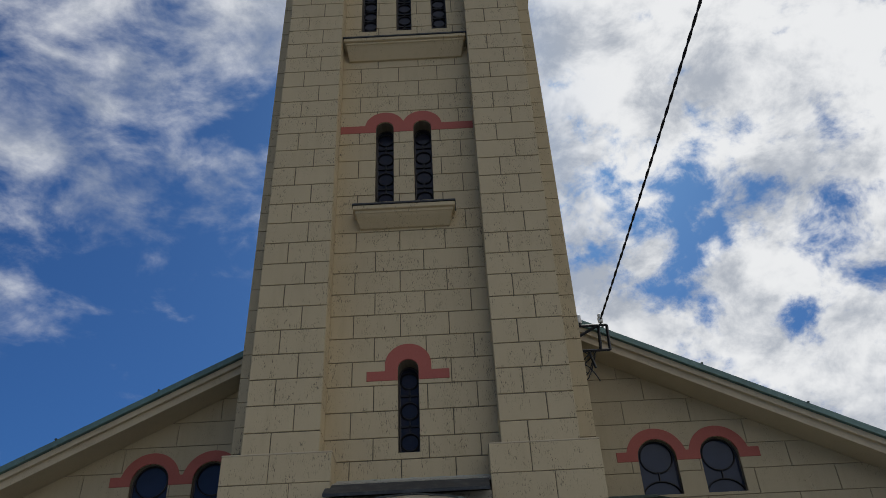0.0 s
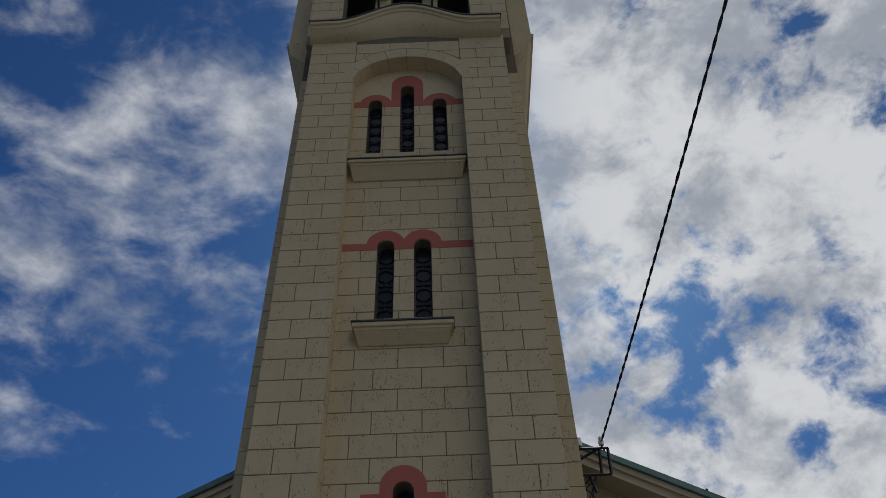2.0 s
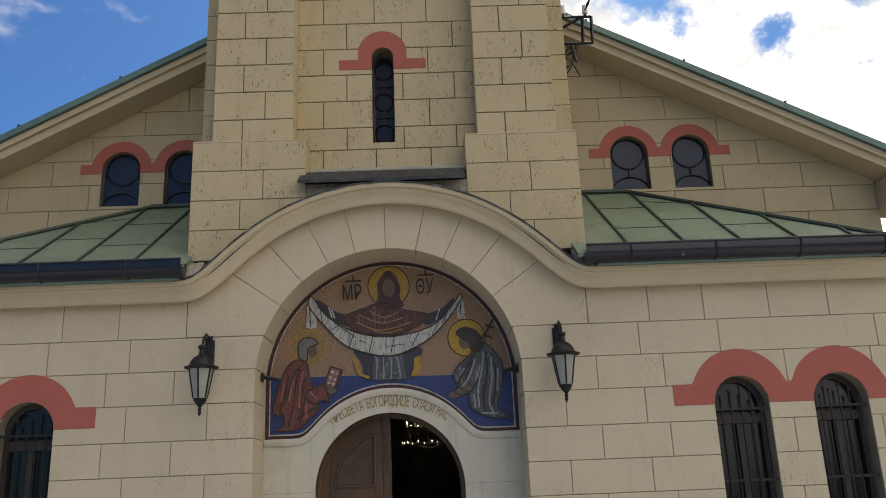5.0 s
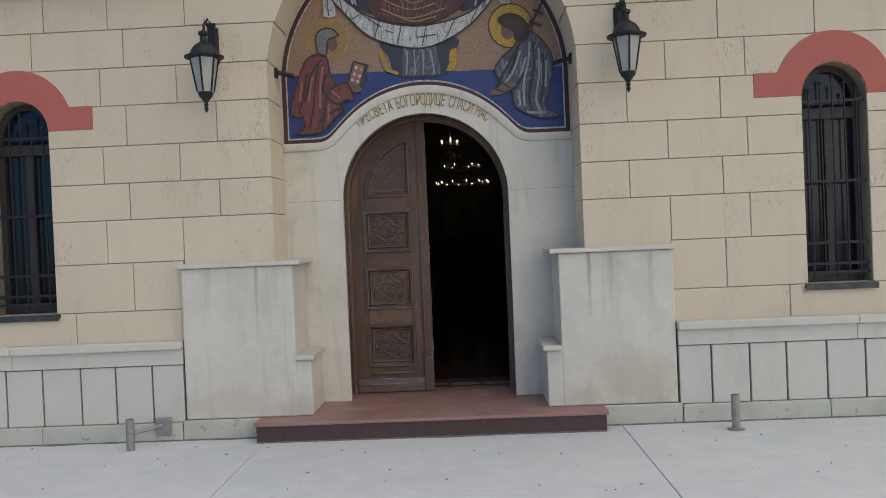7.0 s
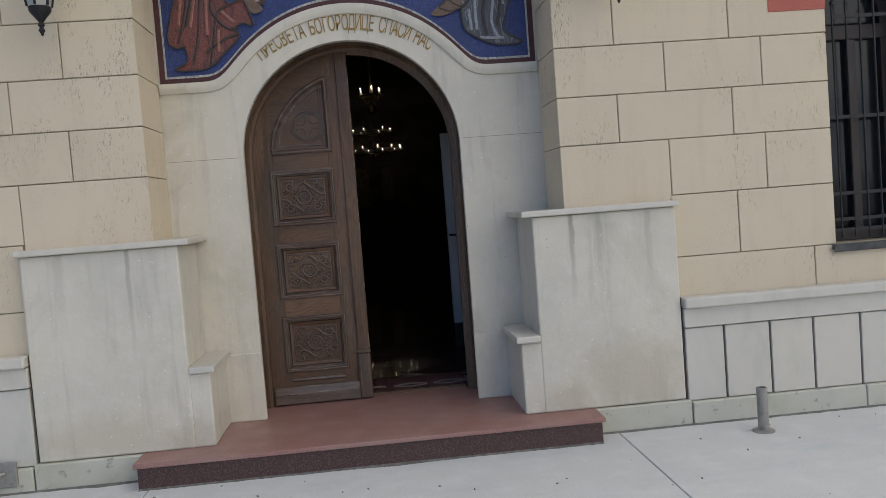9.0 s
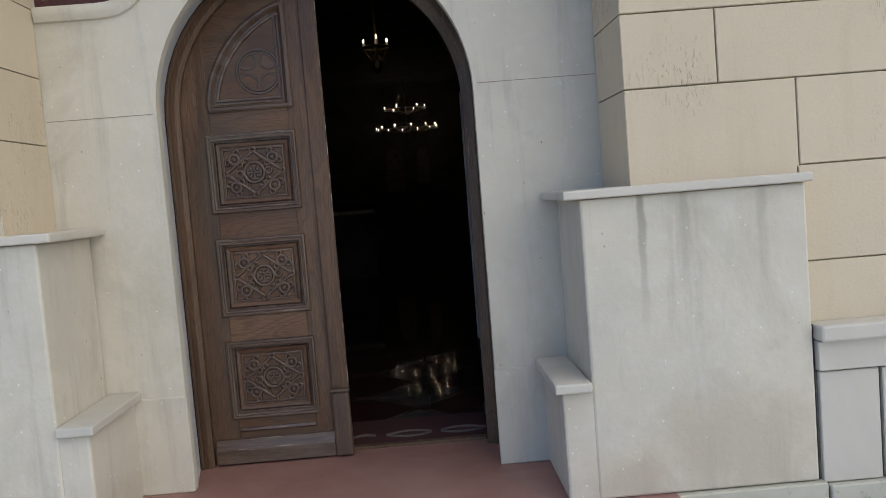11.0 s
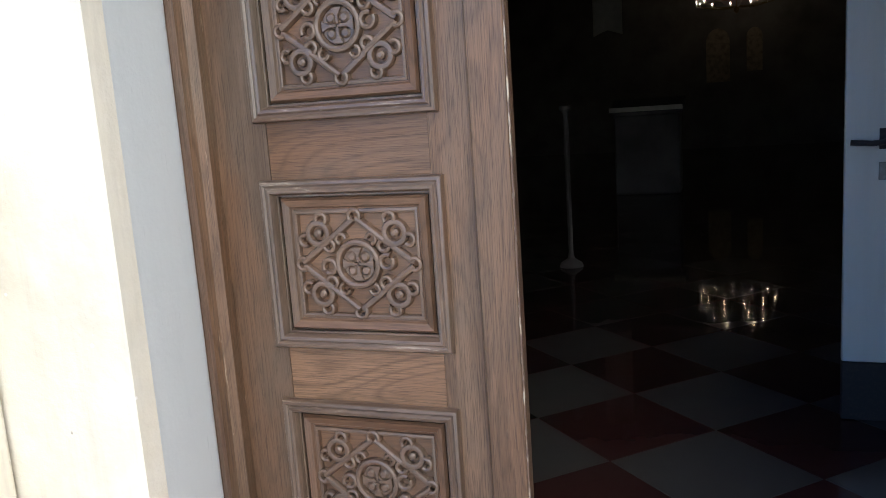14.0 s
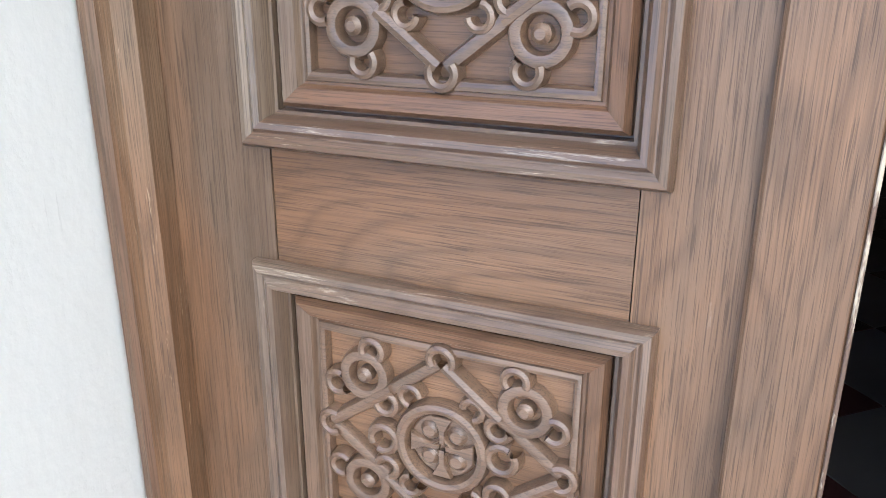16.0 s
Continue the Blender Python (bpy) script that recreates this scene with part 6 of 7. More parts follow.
def door_leaf(parent_leaf):
    """A leaf in its own plane: x from -0.733 at the hinge to 0.0, front at y 0."""
    L = parent_leaf
    # stiles and rails with openings for the panels
    bm = bmesh.new()
    lx = [-0.767 + (0.767 + PX0 + 0.03) * i / 8 for i in range(9)]
    prism(bm, lx, [0.175] * 9, [leaf_top(x) for x in lx], 0.0, 0.055)
    part("stile", bm, M_oak_v, L)
    bm = bmesh.new()
    rx = [PX1 - 0.03 + (-PX1 + 0.018) * i / 6 for i in range(7)]
    prism(bm, rx, [0.175] * 7, [leaf_top(x) for x in rx], 0.0, 0.055)
    part("stile", bm, M_oak_v, L)
    x0, x1 = PX0 + 0.03, PX1 - 0.03
    rails = [(0.175, PANELS[2][0] + 0.03), (PANELS[2][1] - 0.03, PANELS[1][0] + 0.03), (PANELS[1][1] - 0.03, PANELS[0][0] + 0.03), (PANELS[0][1] - 0.03, 2.10)]
    for a, b in rails:
        bm = bmesh.new()
        box(bm, x0 + 0.0015, x1 - 0.0015, 0.0015, 0.052, a, b)
        part("rail", bm, M_oak_h, L)
    mx = [x0 + (x1 - x0) * i / 10 for i in range(11)]
    bm = bmesh.new()
    prism(bm, mx, [min(2.06 + math.sqrt(max(0.0, 0.62 ** 2 - x * x)), 2.66) for x in mx], [leaf_top(x) for x in mx], 0.0015, 0.052)
    part("rail", bm, M_oak_h, L)
    # three carved panels
    for a, b in PANELS:
        bm = bmesh.new()
        moulding(bm, rect(PX0, PX1, a, b), ((0.0, -0.004), (0.001, 0.010), (0.005, 0.016), (0.012, 0.018), (0.017, 0.014), (0.019, 0.014), (0.024, 0.019), (0.031, 0.017), (0.036, 0.008), (0.038, -0.005), (0.042, -0.005), (0.043, -0.018), (0.052, -0.022)))
        part("panel_moulding", bm, M_oak_mould, L, "", True).data.materials.append(M_oak_mould_v)
        bm = bmesh.new()
        moulding(bm, rect(PX0 + 0.046, PX1 - 0.046, a + 0.046, b - 0.046), ((0.0, -0.02), (0.0, -0.009), (0.006, -0.001), (0.022, -0.006), (0.026, -0.013), (0.031, -0.014), (0.032, -0.024)))
        part("panel_border", bm, M_oak_border, L).data.materials.append(M_oak_border_v)
        bm = bmesh.new()
        box(bm, PX0 + 0.03, PX1 - 0.03, 0.023, 0.045, a + 0.03, b - 0.03)
        panel = part("panel", bm, M_oak_field, L)
        o = new("carving", CARVE)
        o.parent = panel
        o.location = ((PX0 + PX1) / 2, 0.0155, (a + b) / 2)
    # arched top panel
    n = 14
    R = 0.62
    start = math.acos(min(1, -PX1 / R))
    turn0, turn1 = math.pi - start, math.pi - 0.04
    pts = [(PX0 + 0.03, 2.083), (PX1, 2.083), (PX1, 2.06 + math.sqrt(R * R - PX1 * PX1))] + [(R * 1.02 * math.cos(turn0 + (turn1 - turn0) * i / n), 2.06 + R * math.sin(turn0 + (turn1 - turn0) * i / n)) for i in range(1, n)]
    bm = bmesh.new()
    moulding(bm, pts, ((0.0, -0.004), (0.002, 0.012), (0.012, 0.019), (0.022, 0.019), (0.03, 0.010), (0.033, 0.002), (0.042, -0.009), (0.05, -0.009), (0.056, 0.002), (0.066, 0.0), (0.07, -0.0125)))
    part("panel_moulding", bm, M_oak_mould, L).data.materials.append(M_oak_mould_v)
    bm = bmesh.new()
    plate(bm, pts, 0.012, 0.045)
    top_panel = part("panel", bm, M_oak_field, L)
    bm = bmesh.new()
    cx, cz = -0.335, 2.287
    for r, t in ((0.116, 0.008), (0.101, 0.006)):
        tube(bm, [(cx + r * math.cos(i * math.pi / 16), 0.010, cz + r * math.sin(i * math.pi / 16)) for i in range(32)], t, 6, True, 0.9)
    for k in range(4):
        a = radians(45 + 90 * k)
        tube(bm, [(cx + 0.082 * math.cos(a) + 0.046 * math.cos(a + radians(-105 + 210 * i / 14 + 180)), 0.011, cz + 0.082 * math.sin(a) + 0.046 * math.sin(a + radians(-105 + 210 * i / 14 + 180))) for i in range(15)], 0.007, 6, False, 0.9)
    part("carving", bm, M_oak_carve, top_panel, "", True)
    # drip mouldings at the foot
    bm = bmesh.new()
    sweep(bm, [[(x, -y, z) for y, z in ((0.0, 0.37), (0.008, 0.368), (0.014, 0.355), (0.0, 0.345))] for x in (-0.61, -0.2)])
    part("thin_bead", bm, M_oak_mould, L)
    bm = bmesh.new()
    sweep(bm, [[(x, -y, z) for y, z in ((0.0, 0.312), (0.012, 0.308), (0.022, 0.29), (0.026, 0.272), (0.03, 0.262), (0.034, 0.255), (0.034, 0.182), (0.0, 0.182))] for x in (-0.745, -0.1)])
    part("drip_board", bm, M_oak_mould, L, "worn grey-brown drip board")


left_leaf = part("leaf_closed", box(bmesh.new(), -0.70, -0.03, 0.046, 0.052, 0.2, 2.0), M_oak_v, door, "closed carved oak leaf")
door_leaf(left_leaf)
bm = bmesh.new()
prism(bm, [-0.094 + 0.09 * i / 4 for i in range(5)], [0.53] * 5, [leaf_top(0.04)] * 5, -0.016, -0.0005, 0.004)
part("cover_strip", bm, M_oak_v, left_leaf, "upright oak cover strip")
bm = bmesh.new()
box(bm, -0.0055, -0.0015, -0.0172, -0.010, 0.55, 2.7, 0.001)
part("worn_edge", bm, M_chipped, left_leaf, "pale chipped edge")
bm = bmesh.new()
box(bm, -0.098, -0.002, -0.045, 0.0, 0.178, 0.53, 0.008)
bmesh.ops.bevel(bm, geom=[e for e in bm.edges if e.calc_length() > 0.3], offset=0.006, segments=1, affect="EDGES")
box(bm, -0.102, 0.002, -0.05, -0.001, 0.53, 0.548, 0.004)
part("foot_block", bm, M_oak_mould_v, left_leaf, "worn oak block at the foot")

# the open leaf stands back into the hall
bm = bmesh.new()
box(bm, -0.03, 0.02, 0.03, 0.74, 0.18, 2.04, 0.004)
open_leaf = part("leaf_open", bm, M_oak_v, door, "open leaf folded back into the hall")
open_leaf.location = (0.757, 0.02, 0.0)
open_leaf.rotation_euler = (0, 0, radians(-52))

# ---- hall windows with iron grilles ----
for h in WINDOWS:
    w = thing("window_hall", "tall round-headed dark window with iron grille", "window", (h.c, FACE, h.foot), "front windows", "structure")
    n = 20
    xs = [-h.w * math.cos(math.pi * i / n) for i in range(n + 1)]
    tops = [h.top(h.c + x) - h.foot for x in xs]
    bm = bmesh.new()
    prism(bm, xs, [0.0] * (n + 1), tops, 0.19, 0.21)
    part("pane", bm, M_glass, w, "dark reflecting glass")
    bm = bmesh.new()
    out = [(-h.w, 0.0)] + list(zip(xs, tops)) + [(h.w, 0.0)]
    inn = [(x * 0.8, max(0.07, z - 0.055)) for x, z in out]
    sweep(bm, [[(p[0], 0.145, p[1]), (p[0], 0.2, p[1]), (q[0], 0.19, q[1]), (q[0], 0.145, q[1])] for p, q in zip(out, inn)])
    part("frame", bm, M_frame, w, "dark painted wooden frame")
    for z0, z1 in ((0.0, 0.07), (1.42, 1.52)):
        bm = bmesh.new()
        box(bm, -h.w + 0.01, h.w - 0.01, 0.14, 0.195, z0, z1, 0.004)
        part("rail", bm, M_frame, w)
    bm = bmesh.new()
    box(bm, -0.03, 0.03, 0.142, 0.193, 0.07, 1.42, 0.004)
    part("mullion", bm, M_frame, w)
    bm = bmesh.new()
    box(bm, -h.w - 0.03, h.w + 0.03, -0.045, 0.16, -0.045, -0.008, 0.006)
    box(bm, -h.w - 0.03, h.w + 0.03, -0.05, -0.04, -0.06, -0.008, 0.003)
    part("sill", bm, M_zinc, w, "dark metal sill")
    g = thing("window_grille", "black wrought iron window grille with knobbed bars", "grille", (h.c, FACE + 0.03, h.foot), "front window grilles")
    for k in range(5):
        x = -0.2 + 0.1 * k
        top = 1.6 + 0.12 * (1 - abs(k - 2) / 2) + 0.04
        bm = bmesh.new()
        tube(bm, [(x, 0, 0.03), (x, 0, top)], 0.0085, 6)
        bar = part("bar", bm, M_iron, g)
        bm = bmesh.new()
        lathe(bm, [(0.004, -0.018), (0.015, -0.008), (0.015, 0.006), (0.004, 0.018)], 8, (x, 0, top + 0.012))
        part("knob", bm, M_iron, bar)
    for z in (0.085, 0.16, 0.34, 0.87, 1.56):
        bm = bmesh.new()
        box(bm, -0.272, 0.272, -0.004, 0.004, z - 0.012, z + 0.012)
        part("cross_bar", bm, M_iron, g)

# ---- wall lanterns ----
lantern = thing("wall_lantern", "black cast wall lantern with milky glass panes", "wall lamp", (-1.765, 7.905, 2.82), "entrance lanterns")
bm = bmesh.new()
lathe(bm, [(0.004, -0.02), (0.012, 0.0), (0.02, 0.012), (0.011, 0.03), (0.02, 0.045), (0.012, 0.06), (0.03, 0.085), (0.062, 0.125), (0.066, 0.15)], 12)
part("finial", bm, M_iron, lantern, "", True)
for k in range(6):
    a0, a1 = math.pi / 6 + k * math.pi / 3, math.pi / 6 + (k + 1) * math.pi / 3
    bm = bmesh.new()
    lo0, lo1 = [Vector((0.066 * math.cos(a), 0.066 * math.sin(a), 0.15)) for a in (a0, a1)]
    hi0, hi1 = [Vector((0.118 * math.cos(a), 0.118 * math.sin(a), 0.44)) for a in (a0, a1)]
    mid = (lo0 + lo1 + hi0 + hi1) / 4
    inward = Vector((-mid.x, -mid.y, 0)).normalized() * 0.004
    v = [bm.verts.new(p) for p in (lo0, lo1, hi1, hi0, lo0 + inward, lo1 + inward, hi1 + inward, hi0 + inward)]
    for q in ((0, 1, 2, 3), (7, 6, 5, 4), (0, 4, 5, 1), (1, 5, 6, 2), (2, 6, 7, 3), (3, 7, 4, 0)):
        bm.faces.new([v[i] for i in q])
    part("pane", bm, M_milk, lantern, "milky glass pane")
    bm = bmesh.new()
    tube(bm, [lo0 * 1.02, hi0 * 1.02], 0.0085, 6)
    part("bar", bm, M_iron, lantern)
bm = bmesh.new()
lathe(bm, [(0.120, 0.43), (0.162, 0.438), (0.165, 0.45), (0.12, 0.465), (0.105, 0.505), (0.08, 0.54), (0.05, 0.56), (0.03, 0.575), (0.026, 0.62), (0.04, 0.635), (0.04, 0.655), (0.015, 0.67)], 18)
part("cap", bm, M_iron, lantern, "", True)
bm = bmesh.new()
tube(bm, [(0, 0.02, 0.66), (0.0, 0.03, 0.72), (0.0, 0.08, 0.765), (0, 0.14, 0.76), (0, 0.18, 0.70), (0, 0.2, 0.6), (0, 0.27, 0.56)], 0.013, 8)
tube(bm, [(0, 0.27, 0.72), (0, 0.2, 0.79), (0, 0.13, 0.80), (0, 0.10, 0.765), (0, 0.12, 0.735), (0, 0.15, 0.745)], 0.010, 8)
part("arm", bm, M_iron, lantern, "scrolled iron arm", True)
bm = bmesh.new()
box(bm, -0.05, 0.05, 0.262, 0.286, 0.44, 0.76, 0.012, 2)
box(bm, -0.03, 0.03, 0.255, 0.27, 0.42, 0.80, 0.008, 2)
part("backplate", bm, M_iron, lantern)
copy_thing(lantern, Matrix.Translation((1.765, 7.905, 2.82)))

# small black spotlights in the niche
for s in (-1, 1):
    sp = thing("spotlight", "small black tube spotlight in the niche", "spotlight", (MID + s * 1.335, 8.46, 3.22), "niche spotlights")
    bm = bmesh.new()
    box(bm, *sorted((-s * 0.02, s * 0.0)), -0.03, 0.03, -0.045, 0.045, 0.004)
    part("base", bm, M_iron, sp)
    bm = bmesh.new()
    tube(bm, [(-s * 0.02, 0, 0.0), (-s * 0.05, 0.01, 0.0), (-s * 0.05, 0.012, 0.0), (-s * 0.15, 0.07, -0.02)], 0.02, 10)
    part("tube", bm, M_iron, sp, "", True)

# ---- bollards ----
bo = thing("bollard", "short steel pipe bollard in the paving", "bollard", (2.505, 7.795, 0.0), "entrance bollards")
bm = bmesh.new()
lathe(bm, [(0.032, 0.0), (0.034, 0.02), (0.034, 0.285), (0.028, 0.288), (0.028, 0.2)], 16)
post = part("pipe", bm, M_pipe, bo, "", True)
bm = bmesh.new()
lathe(bm, [(0.07, 0.0), (0.07, 0.008), (0.036, 0.016)], 18)
part("flange", bm, M_pipe, post)
bo2 = thing("bollard", "short steel pipe bollard braced to the plinth", "bollard", (-2.50, 7.80, 0.0), "entrance bollards")
bm = bmesh.new()
lathe(bm, [(0.032, 0.0), (0.034, 0.02), (0.034, 0.26), (0.028, 0.263), (0.028, 0.2)], 16)
part("pipe", bm, M_pipe, bo2, "", True)
bm = bmesh.new()
tube(bm, [(0.0, 0.0, 0.14), (0.17, 0.27, 0.14)], 0.018, 8)
part("brace", bm, M_pipe, bo2)
bm = bmesh.new()
box(bm, 0.11, 0.25, 0.262, 0.284, 0.05, 0.21, 0.004)
part("wall_plate", bm, M_pipe, bo2, "dull grey square wall plate")

# ---- electric bracket and cable ----
br = thing("cable_bracket", "black angle-iron bracket with white insulators at the eaves", "bracket", (2.2, 8.9, 7.25))
bm = bmesh.new()
for p, q in (((0.0, 0, 0.0), (0.40, 0, 0.0)), ((0.0, 0, 0.37), (0.41, 0, 0.37)), ((0.40, 0, 0.0), (0.41, 0, 0.37)), ((0.28, 0, 0.0), (0.30, 0, 0.37)), ((0.0, 0, 0.20), (0.30, 0, 0.37))):
    a, b = Vector(p), Vector(q)
    tube(bm, [a, b], 0.02, 4)
tube(bm, [(0.12, 0, 0.0), (0.18, 0.0, -0.25)], 0.018, 4)
part("frame", bm, M_iron, br)
for x, z in ((0.06, 0.38), (0.34, 0.38)):
    bm = bmesh.new()
    tube(bm, [(x, 0, z - 0.02), (x, 0, z + 0.05)], 0.01, 6)
    part("pin", bm, M_iron, br)
    bm = bmesh.new()
    lathe(bm, [(0.03, 0.0), (0.036, 0.02), (0.036, 0.06), (0.024, 0.07), (0.03, 0.085), (0.03, 0.115), (0.015, 0.13)], 12, (x, 0, z + 0.03))
    part("insulator", bm, M_ceramic, br, "white ceramic insulator", True)
for k in range(4):
    bm = bmesh.new()
    pts = [(0.05 + 0.03 * k + 0.12 * math.sin(i * 0.5 + k), 0.02 * k, 0.0 - 0.05 * i + 0.10 * math.sin(i * 0.7 + 1.3 * k) * (i > 3)) for i in range(9)]
    tube(bm, pts, 0.008, 5)
    part("loose_wire", bm, M_iron, br)
cable = thing("power_cable", "twisted black overhead power cable to the tower", "cable", (2.54, 8.9, 7.70))
bm = bmesh.new()
END = Vector((1.05, -14.0, 1.62))
for ph in (0.0, math.pi):
    pts = []
    for i in range(321):
        t = i / 320
        p = END * t + Vector((0, 0, -0.9 * t * (1 - t)))
        a = t * 260 + ph
        pts.append(p + Vector((0.007 * math.cos(a), 0, 0.007 * math.sin(a))))
    tube(bm, pts, 0.009, 5)
part("conductor", bm, M_iron, cable)

# ---- inside the church ----
bm = bmesh.new()
box(bm, -6.0, 6.5, 9.16, 28.0, -0.3, 0.164)
floor = structure("floor", bm, M_tile_grey, "polished grey and dark red diagonal floor tiles", "floor")
# ceiling and inner walls carry the dim of the room in their colour
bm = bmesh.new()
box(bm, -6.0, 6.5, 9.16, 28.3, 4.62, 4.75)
structure("ceiling", bm, M_inner, "ceiling of the nave with the room's dimness in its colour", "ceiling")
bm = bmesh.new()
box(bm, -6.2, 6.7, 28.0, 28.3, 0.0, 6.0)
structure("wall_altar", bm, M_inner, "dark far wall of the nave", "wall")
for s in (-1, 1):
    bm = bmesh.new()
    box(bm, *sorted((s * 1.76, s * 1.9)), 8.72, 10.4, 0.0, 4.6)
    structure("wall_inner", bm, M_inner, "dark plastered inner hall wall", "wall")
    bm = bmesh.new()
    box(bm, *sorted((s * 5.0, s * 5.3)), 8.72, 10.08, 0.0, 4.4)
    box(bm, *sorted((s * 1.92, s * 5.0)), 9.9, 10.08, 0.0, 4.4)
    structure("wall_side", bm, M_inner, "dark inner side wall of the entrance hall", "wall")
HALF = 0.375
for i in range(-4, 5):
    for j in range(0, 14):
        for k in (0, 1):
            cx, cy = (i + 0.5 * k) * 2 * HALF - 0.02, 9.945 + (j + 0.5 * k) * 2 * HALF
            if k == 1 and j > 12:
                continue
            bm = bmesh.new()
            d = HALF - 0.004
            vs = [bm.verts.new((cx + a, cy + b, z)) for z in (0.170, 0.160) for a, b in ((d, 0), (0, d), (-d, 0), (0, -d))]
            bm.faces.new(vs[:4])
            bm.faces.new(vs[4:][::-1])
            for q in range(4):
                bm.faces.new((vs[q], vs[4 + q], vs[4 + (q + 1) % 4], vs[(q + 1) % 4]))
            part("floor_tile", bm, M_tile_red if k == 0 else M_tile_grey, floor)

mat_rug = thing("door_mat", "dark red door mat with pale scroll pattern", "door mat", (0.0, 9.35, 0.17))
bm = bmesh.new()
box(bm, -0.76, 0.76, -0.16, 0.35, -0.004, 0.006, 0.002)
part("mat_body", bm, M_mat, mat_rug)
for s in (-1, 1):
    bm = bmesh.new()
    for f in (-1, 1):
        pts = [(0.46 + s * (0.03 + 0.26 * t), f * (0.006 + 0.06 * math.sin(math.pi * t) * (1 - 0.4 * t)), 0.0075) for t in [i / 12 for i in range(13)]]
        tube(bm, pts, 0.009, 6)
    part("scroll", bm, M_mat_pale, mat_rug, "pale scroll")
    bm = bmesh.new()
    pts = [(s * 0.12 * t - 0.02, 0.03 * math.sin(3 * t), 0.0075) for t in [i / 8 for i in range(9)]]
    tube(bm, pts, 0.012, 6)
    part("scroll", bm, M_mat_pale, mat_rug, "pale scroll")


def chandelier(at, r, n, drop, label, upper=False):
    """A ring chandelier with lit candle bulbs, hung from the ceiling."""
    c = thing("chandelier", label, "chandelier", at, "church chandeliers")
    bm = bmesh.new()
    tube(bm, [(r * math.cos(2 * math.pi * i / 24), r * math.sin(2 * math.pi * i / 24), -0.06) for i in range(24)], 0.012, 6, True)
    part("ring", bm, M_brass, c, "brass ring")
    bm = bmesh.new()
    tube(bm, [(0, 0, -0.15), (0, 0, drop)], 0.012, 6)
    lathe(bm, [(0.01, -0.28), (0.05, -0.24), (0.06, -0.18), (0.02, -0.12)], 10)
    part("stem", bm, M_brass, c)
    lights = [(2 * math.pi * (i + 0.3) / n, r, 0.0) for i in range(n)]
    if upper:
        lights += [(2 * math.pi * (i + 0.1) / 6, r * 0.66, 0.52) for i in range(6)]
        bm = bmesh.new()
        tube(bm, [(0.66 * r * math.cos(2 * math.pi * i / 24), 0.66 * r * math.sin(2 * math.pi * i / 24), 0.46) for i in range(24)], 0.012, 6, True)
        part("ring", bm, M_brass, c, "smaller brass ring")
    for a, reach, up in lights:
        x, y = reach * math.cos(a), reach * math.sin(a)
        bm = bmesh.new()
        tube(bm, [(0, 0, up - 0.15), (x * 0.5, y * 0.5, up - 0.16), (x, y, up - 0.06)], 0.007, 5)
        arm = part("arm", bm, M_brass, c)
        bm = bmesh.new()
        lathe(bm, [(0.012, -0.05), (0.012, 0.0)], 8, (x, y, up))
        part("candle", bm, M_ceramic, arm)
        bm = bmesh.new()
        lathe(bm, [(0.002, 0.0), (0.0065, 0.008), (0.0055, 0.02), (0.0015, 0.034)], 8, (x, y, up))
        part("bulb", bm, M_bulb, arm, "lit candle bulb", True)
    return c


chandelier((0.20, 11.95, 2.94), 0.12, 3, 1.67, "small brass hall chandelier with lit bulbs")
chandelier((0.30, 26.2, 3.36), 0.8, 12, 1.26, "large brass two-tier nave chandelier with lit bulbs", True)


inner_door = thing("inner_door", "pale painted inner door standing open, dark kick board below", "door", (0.838, 10.90, 0.17), "", "structure")
bm = bmesh.new()
box(bm, 0.0, 0.62, 0.0, 0.04, 0.25, 2.15, 0.004)
part("leaf", bm, M_inner_door, inner_door)
bm = bmesh.new()
box(bm, 0.0, 0.62, -0.004, 0.044, 0.004, 0.249, 0.003)
part("kick_board", bm, M_black, inner_door, "dark kick board")
bm = bmesh.new()
tube(bm, [(0.14, 0.0, 1.14), (0.14, -0.045, 1.14)], 0.011, 8)
tube(bm, [(0.15, -0.045, 1.14), (0.09, -0.05, 1.136), (0.015, -0.045, 1.142)], 0.011, 8)
box(bm, 0.12, 0.16, -0.006, 0.0, 1.11, 1.19, 0.002)
part("handle", bm, M_black, inner_door, "dark metal lever handle")
bm = bmesh.new()
box(bm, 0.12, 0.155, -0.006, 0.0, 0.99, 1.06, 0.002)
part("lock_plate", bm, M_pipe, inner_door, "small lock plate")

# body and top wear the dim room colour, so the stand sinks into shade
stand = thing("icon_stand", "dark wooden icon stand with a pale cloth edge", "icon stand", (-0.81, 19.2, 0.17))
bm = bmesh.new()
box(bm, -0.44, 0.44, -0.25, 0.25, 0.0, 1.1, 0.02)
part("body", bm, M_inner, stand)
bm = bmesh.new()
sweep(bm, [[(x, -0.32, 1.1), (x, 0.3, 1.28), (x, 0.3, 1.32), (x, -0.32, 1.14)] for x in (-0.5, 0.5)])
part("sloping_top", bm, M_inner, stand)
bm = bmesh.new()
box(bm, -0.49, 0.49, -0.335, -0.322, 1.15, 1.215, 0.003)
part("cloth_edge", bm, M_cloth, stand, "pale cloth edge")

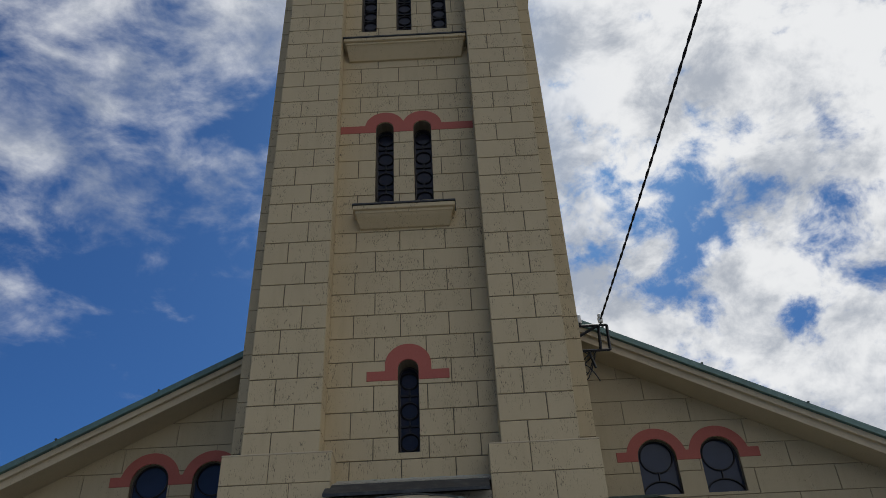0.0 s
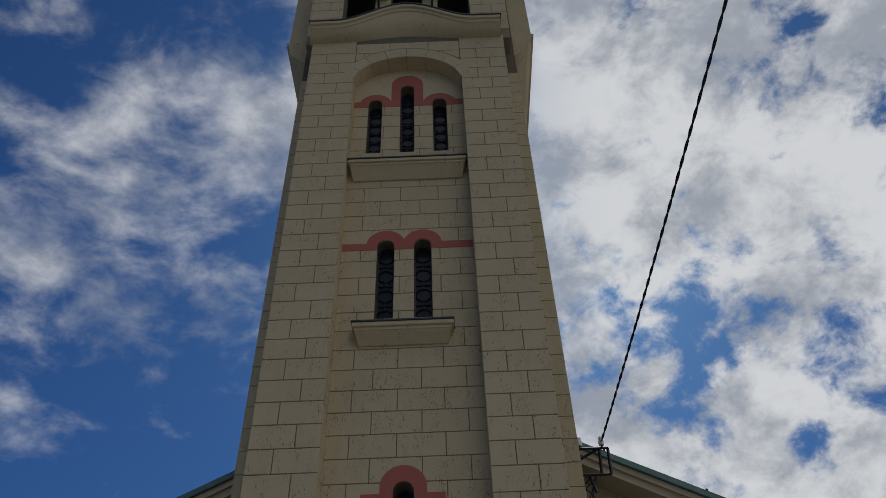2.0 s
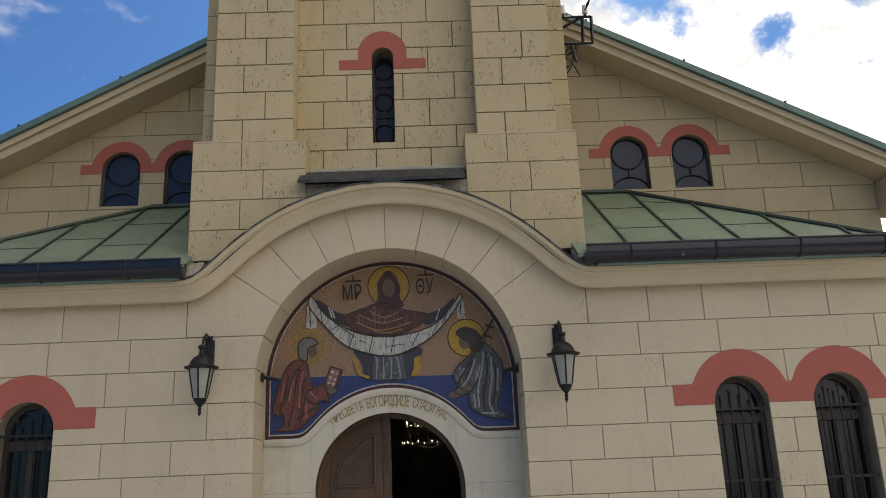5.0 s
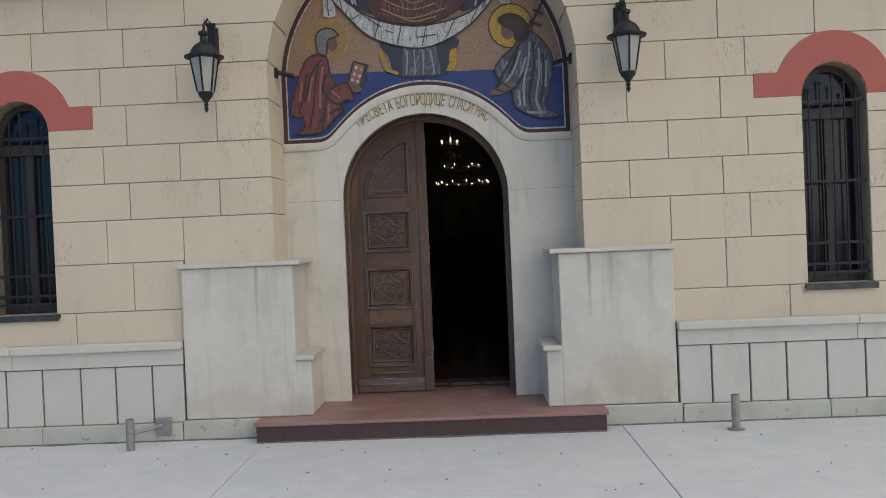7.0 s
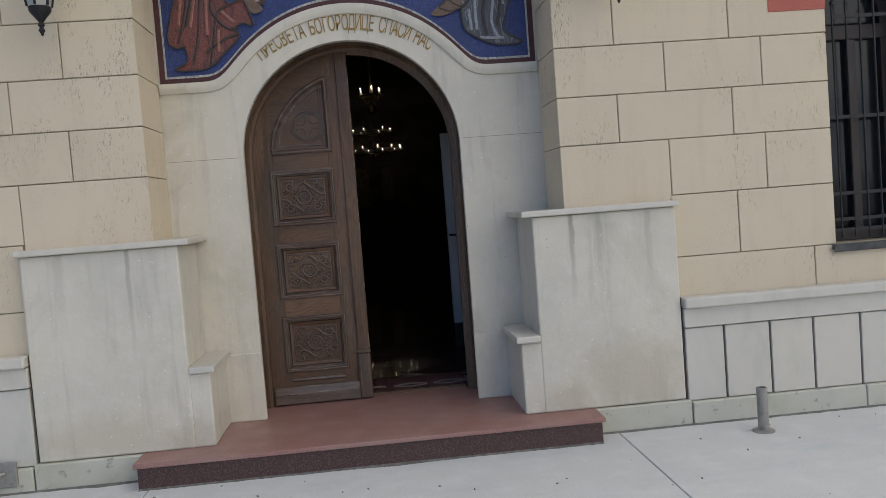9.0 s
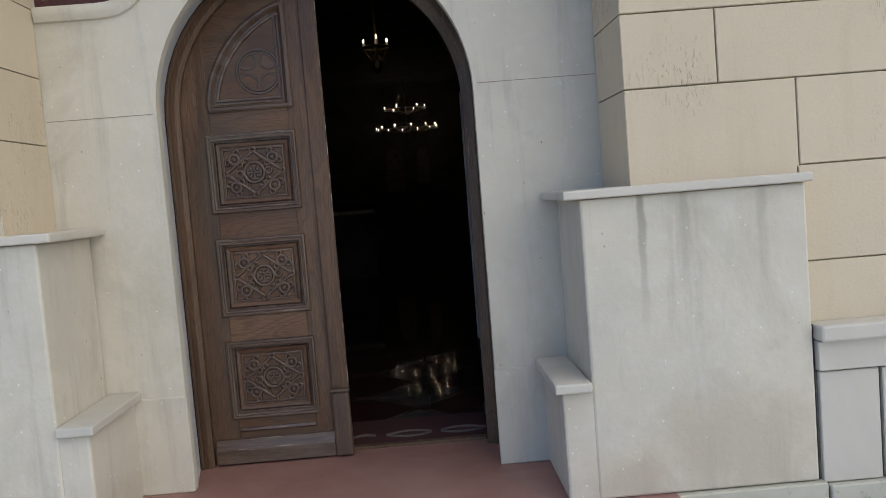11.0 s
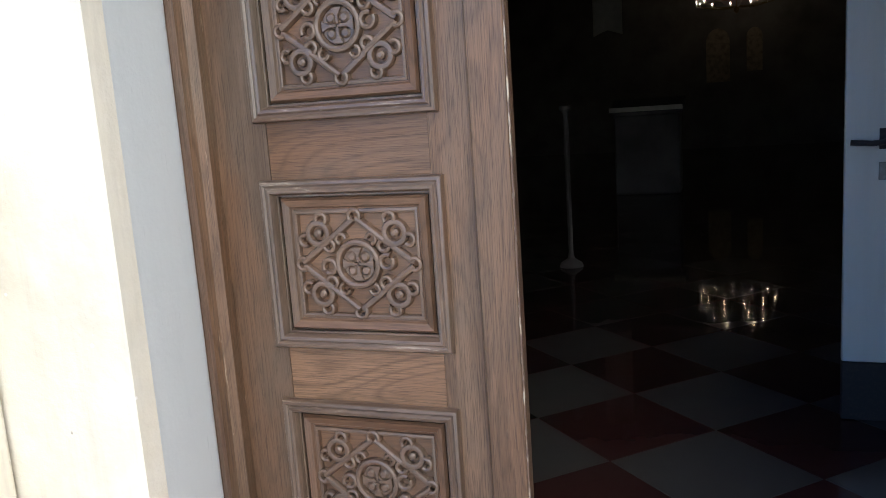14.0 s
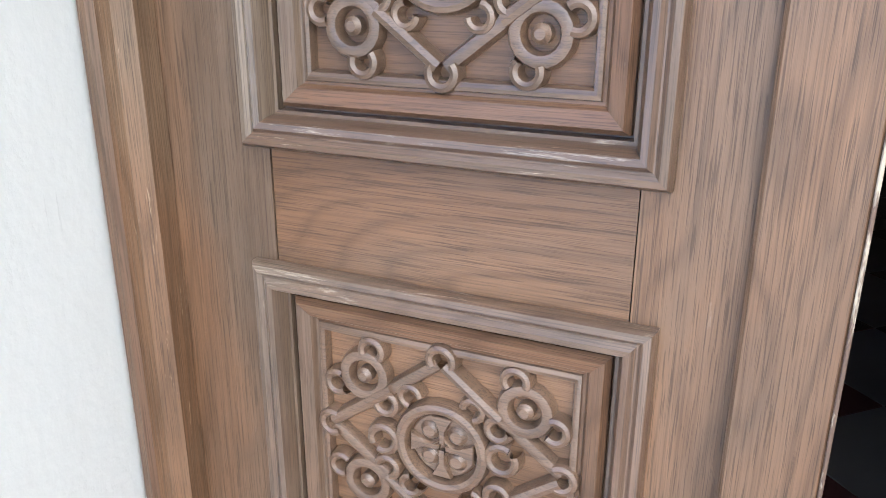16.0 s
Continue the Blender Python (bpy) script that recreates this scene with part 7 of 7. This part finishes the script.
flag = thing("church_banner", "pale cloth banner hanging from the nave ceiling on a pole", "banner", (-1.45, 20.0, 4.62))
bm = bmesh.new()
tube(bm, [(0.0, 0.0, 0.0), (0.0, 0.0, -0.6)], 0.012, 8)
tube(bm, [(-0.24, 0.0, -0.6), (0.24, 0.0, -0.6)], 0.014, 8)
part("pole", bm, M_brass, flag)
bm = bmesh.new()
xs = [-0.22 + 0.44 * i / 16 for i in range(17)]
sweep(bm, [[(x, 0.02 * math.sin(20 * x) - 0.004, -0.61), (x, 0.035 * math.sin(20 * x) - 0.004, -2.1 - 0.35 * abs(x)), (x, 0.035 * math.sin(20 * x) + 0.004, -2.1 - 0.35 * abs(x)), (x, 0.02 * math.sin(20 * x) + 0.004, -0.61)] for x in xs])
part("cloth", bm, M_cloth, flag, "", True)

# darkened with the dim room colour instead of brass
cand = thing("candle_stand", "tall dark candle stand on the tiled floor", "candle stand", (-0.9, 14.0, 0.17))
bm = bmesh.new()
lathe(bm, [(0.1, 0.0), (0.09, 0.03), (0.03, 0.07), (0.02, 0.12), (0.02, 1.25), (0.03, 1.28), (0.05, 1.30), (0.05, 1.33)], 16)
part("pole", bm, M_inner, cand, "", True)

for x, z0, hw, hh in ((-0.13, 1.64, 0.32, 1.35), (0.67, 1.85, 0.21, 1.1)):
    ic = thing("wall_icon", "dim pale round-headed panel in a dark frame on the far wall", "icon", (x, 28.0, z0), "panels of the far screen")
    out = [(-hw, 0.0)] + [(-hw * math.cos(math.pi * i / 14), hh - hw + hw * math.sin(math.pi * i / 14)) for i in range(15)] + [(hw, 0.0)]
    inn = [(a * 0.82, max(0.06, b - 0.06)) for a, b in out]
    bm = bmesh.new()
    sweep(bm, [[(p[0], -0.003, p[1]), (p[0], -0.05, p[1]), (q[0], -0.05, q[1]), (q[0], -0.003, q[1])] for p, q in zip(out, inn)])
    part("frame", bm, M_inner, ic, "dark moulded frame")
    bm = bmesh.new()
    plate(bm, inn, -0.02, -0.003)
    part("panel", bm, M_icon_paint, ic)

# ---- dirt gathered along the foot of the walls ----
def dirt_line(a, b):
    """A ragged strip of grit on the paving from a to b, lying towards the yard."""
    bm = bmesh.new()
    A, B = Vector(a), Vector(b)
    d = (B - A).normalized()
    s = Vector((d.y, -d.x))
    n = max(8, int((B - A).length / 0.025))
    rows = []
    for i in range(n + 1):
        p = A.lerp(B, i / n)
        w = 0.012 + 0.05 * max(0.0, noise.noise(Vector((p.x * 2.6, p.y * 2.6, 9)))) + 0.018 * abs(noise.noise(Vector((p.x * 19, p.y * 19, 4))))
        rows.append([(p.x - 0.01 * s.x, p.y - 0.01 * s.y, -0.002), (p.x, p.y, 0.009), (p.x + s.x * w, p.y + s.y * w, 0.0015), (p.x + s.x * (w + 0.004), p.y + s.y * (w + 0.004), -0.002)])
    sweep(bm, rows)
    tagged(part("wall_foot_dirt", bm, M_dirt, None), "dark mossy grit along the foot of the wall", "dirt", "", "stuff")


dirt_line((-5.3, 8.085), (-1.47, 8.085))
dirt_line((1.48, 8.085), (5.3, 8.085))
dirt_line((-1.465, 7.895), (1.475, 7.895))

# ---- litter on the paving ----
bm = bmesh.new()
for i in range(90):
    x, y = random.uniform(-4.5, 4.5), 8.0 - abs(random.gauss(0, 1.2))
    if abs(x) < 1.52 and y > 7.84:
        y -= 0.5
    a, r = random.uniform(0, 6.28), random.uniform(0.004, 0.013)
    pts = [(x + r * k * math.cos(a + w), y + r * k * math.sin(a + w)) for w, k in ((0, 1.6), (1.3, 0.5), (3.14, 1.2), (4.6, 0.55))]
    lo = [bm.verts.new((p, q, 0.0005)) for p, q in pts]
    hi = bm.verts.new((x, y, 0.004 + 0.4 * r))
    for k in range(4):
        bm.faces.new((lo[k], lo[(k + 1) % 4], hi))
    bm.faces.new(lo[::-1])
tagged(part("leaf_litter", bm, M_dirt, None), "small dry leaf scraps and grit on the paving", "litter", "", "stuff")
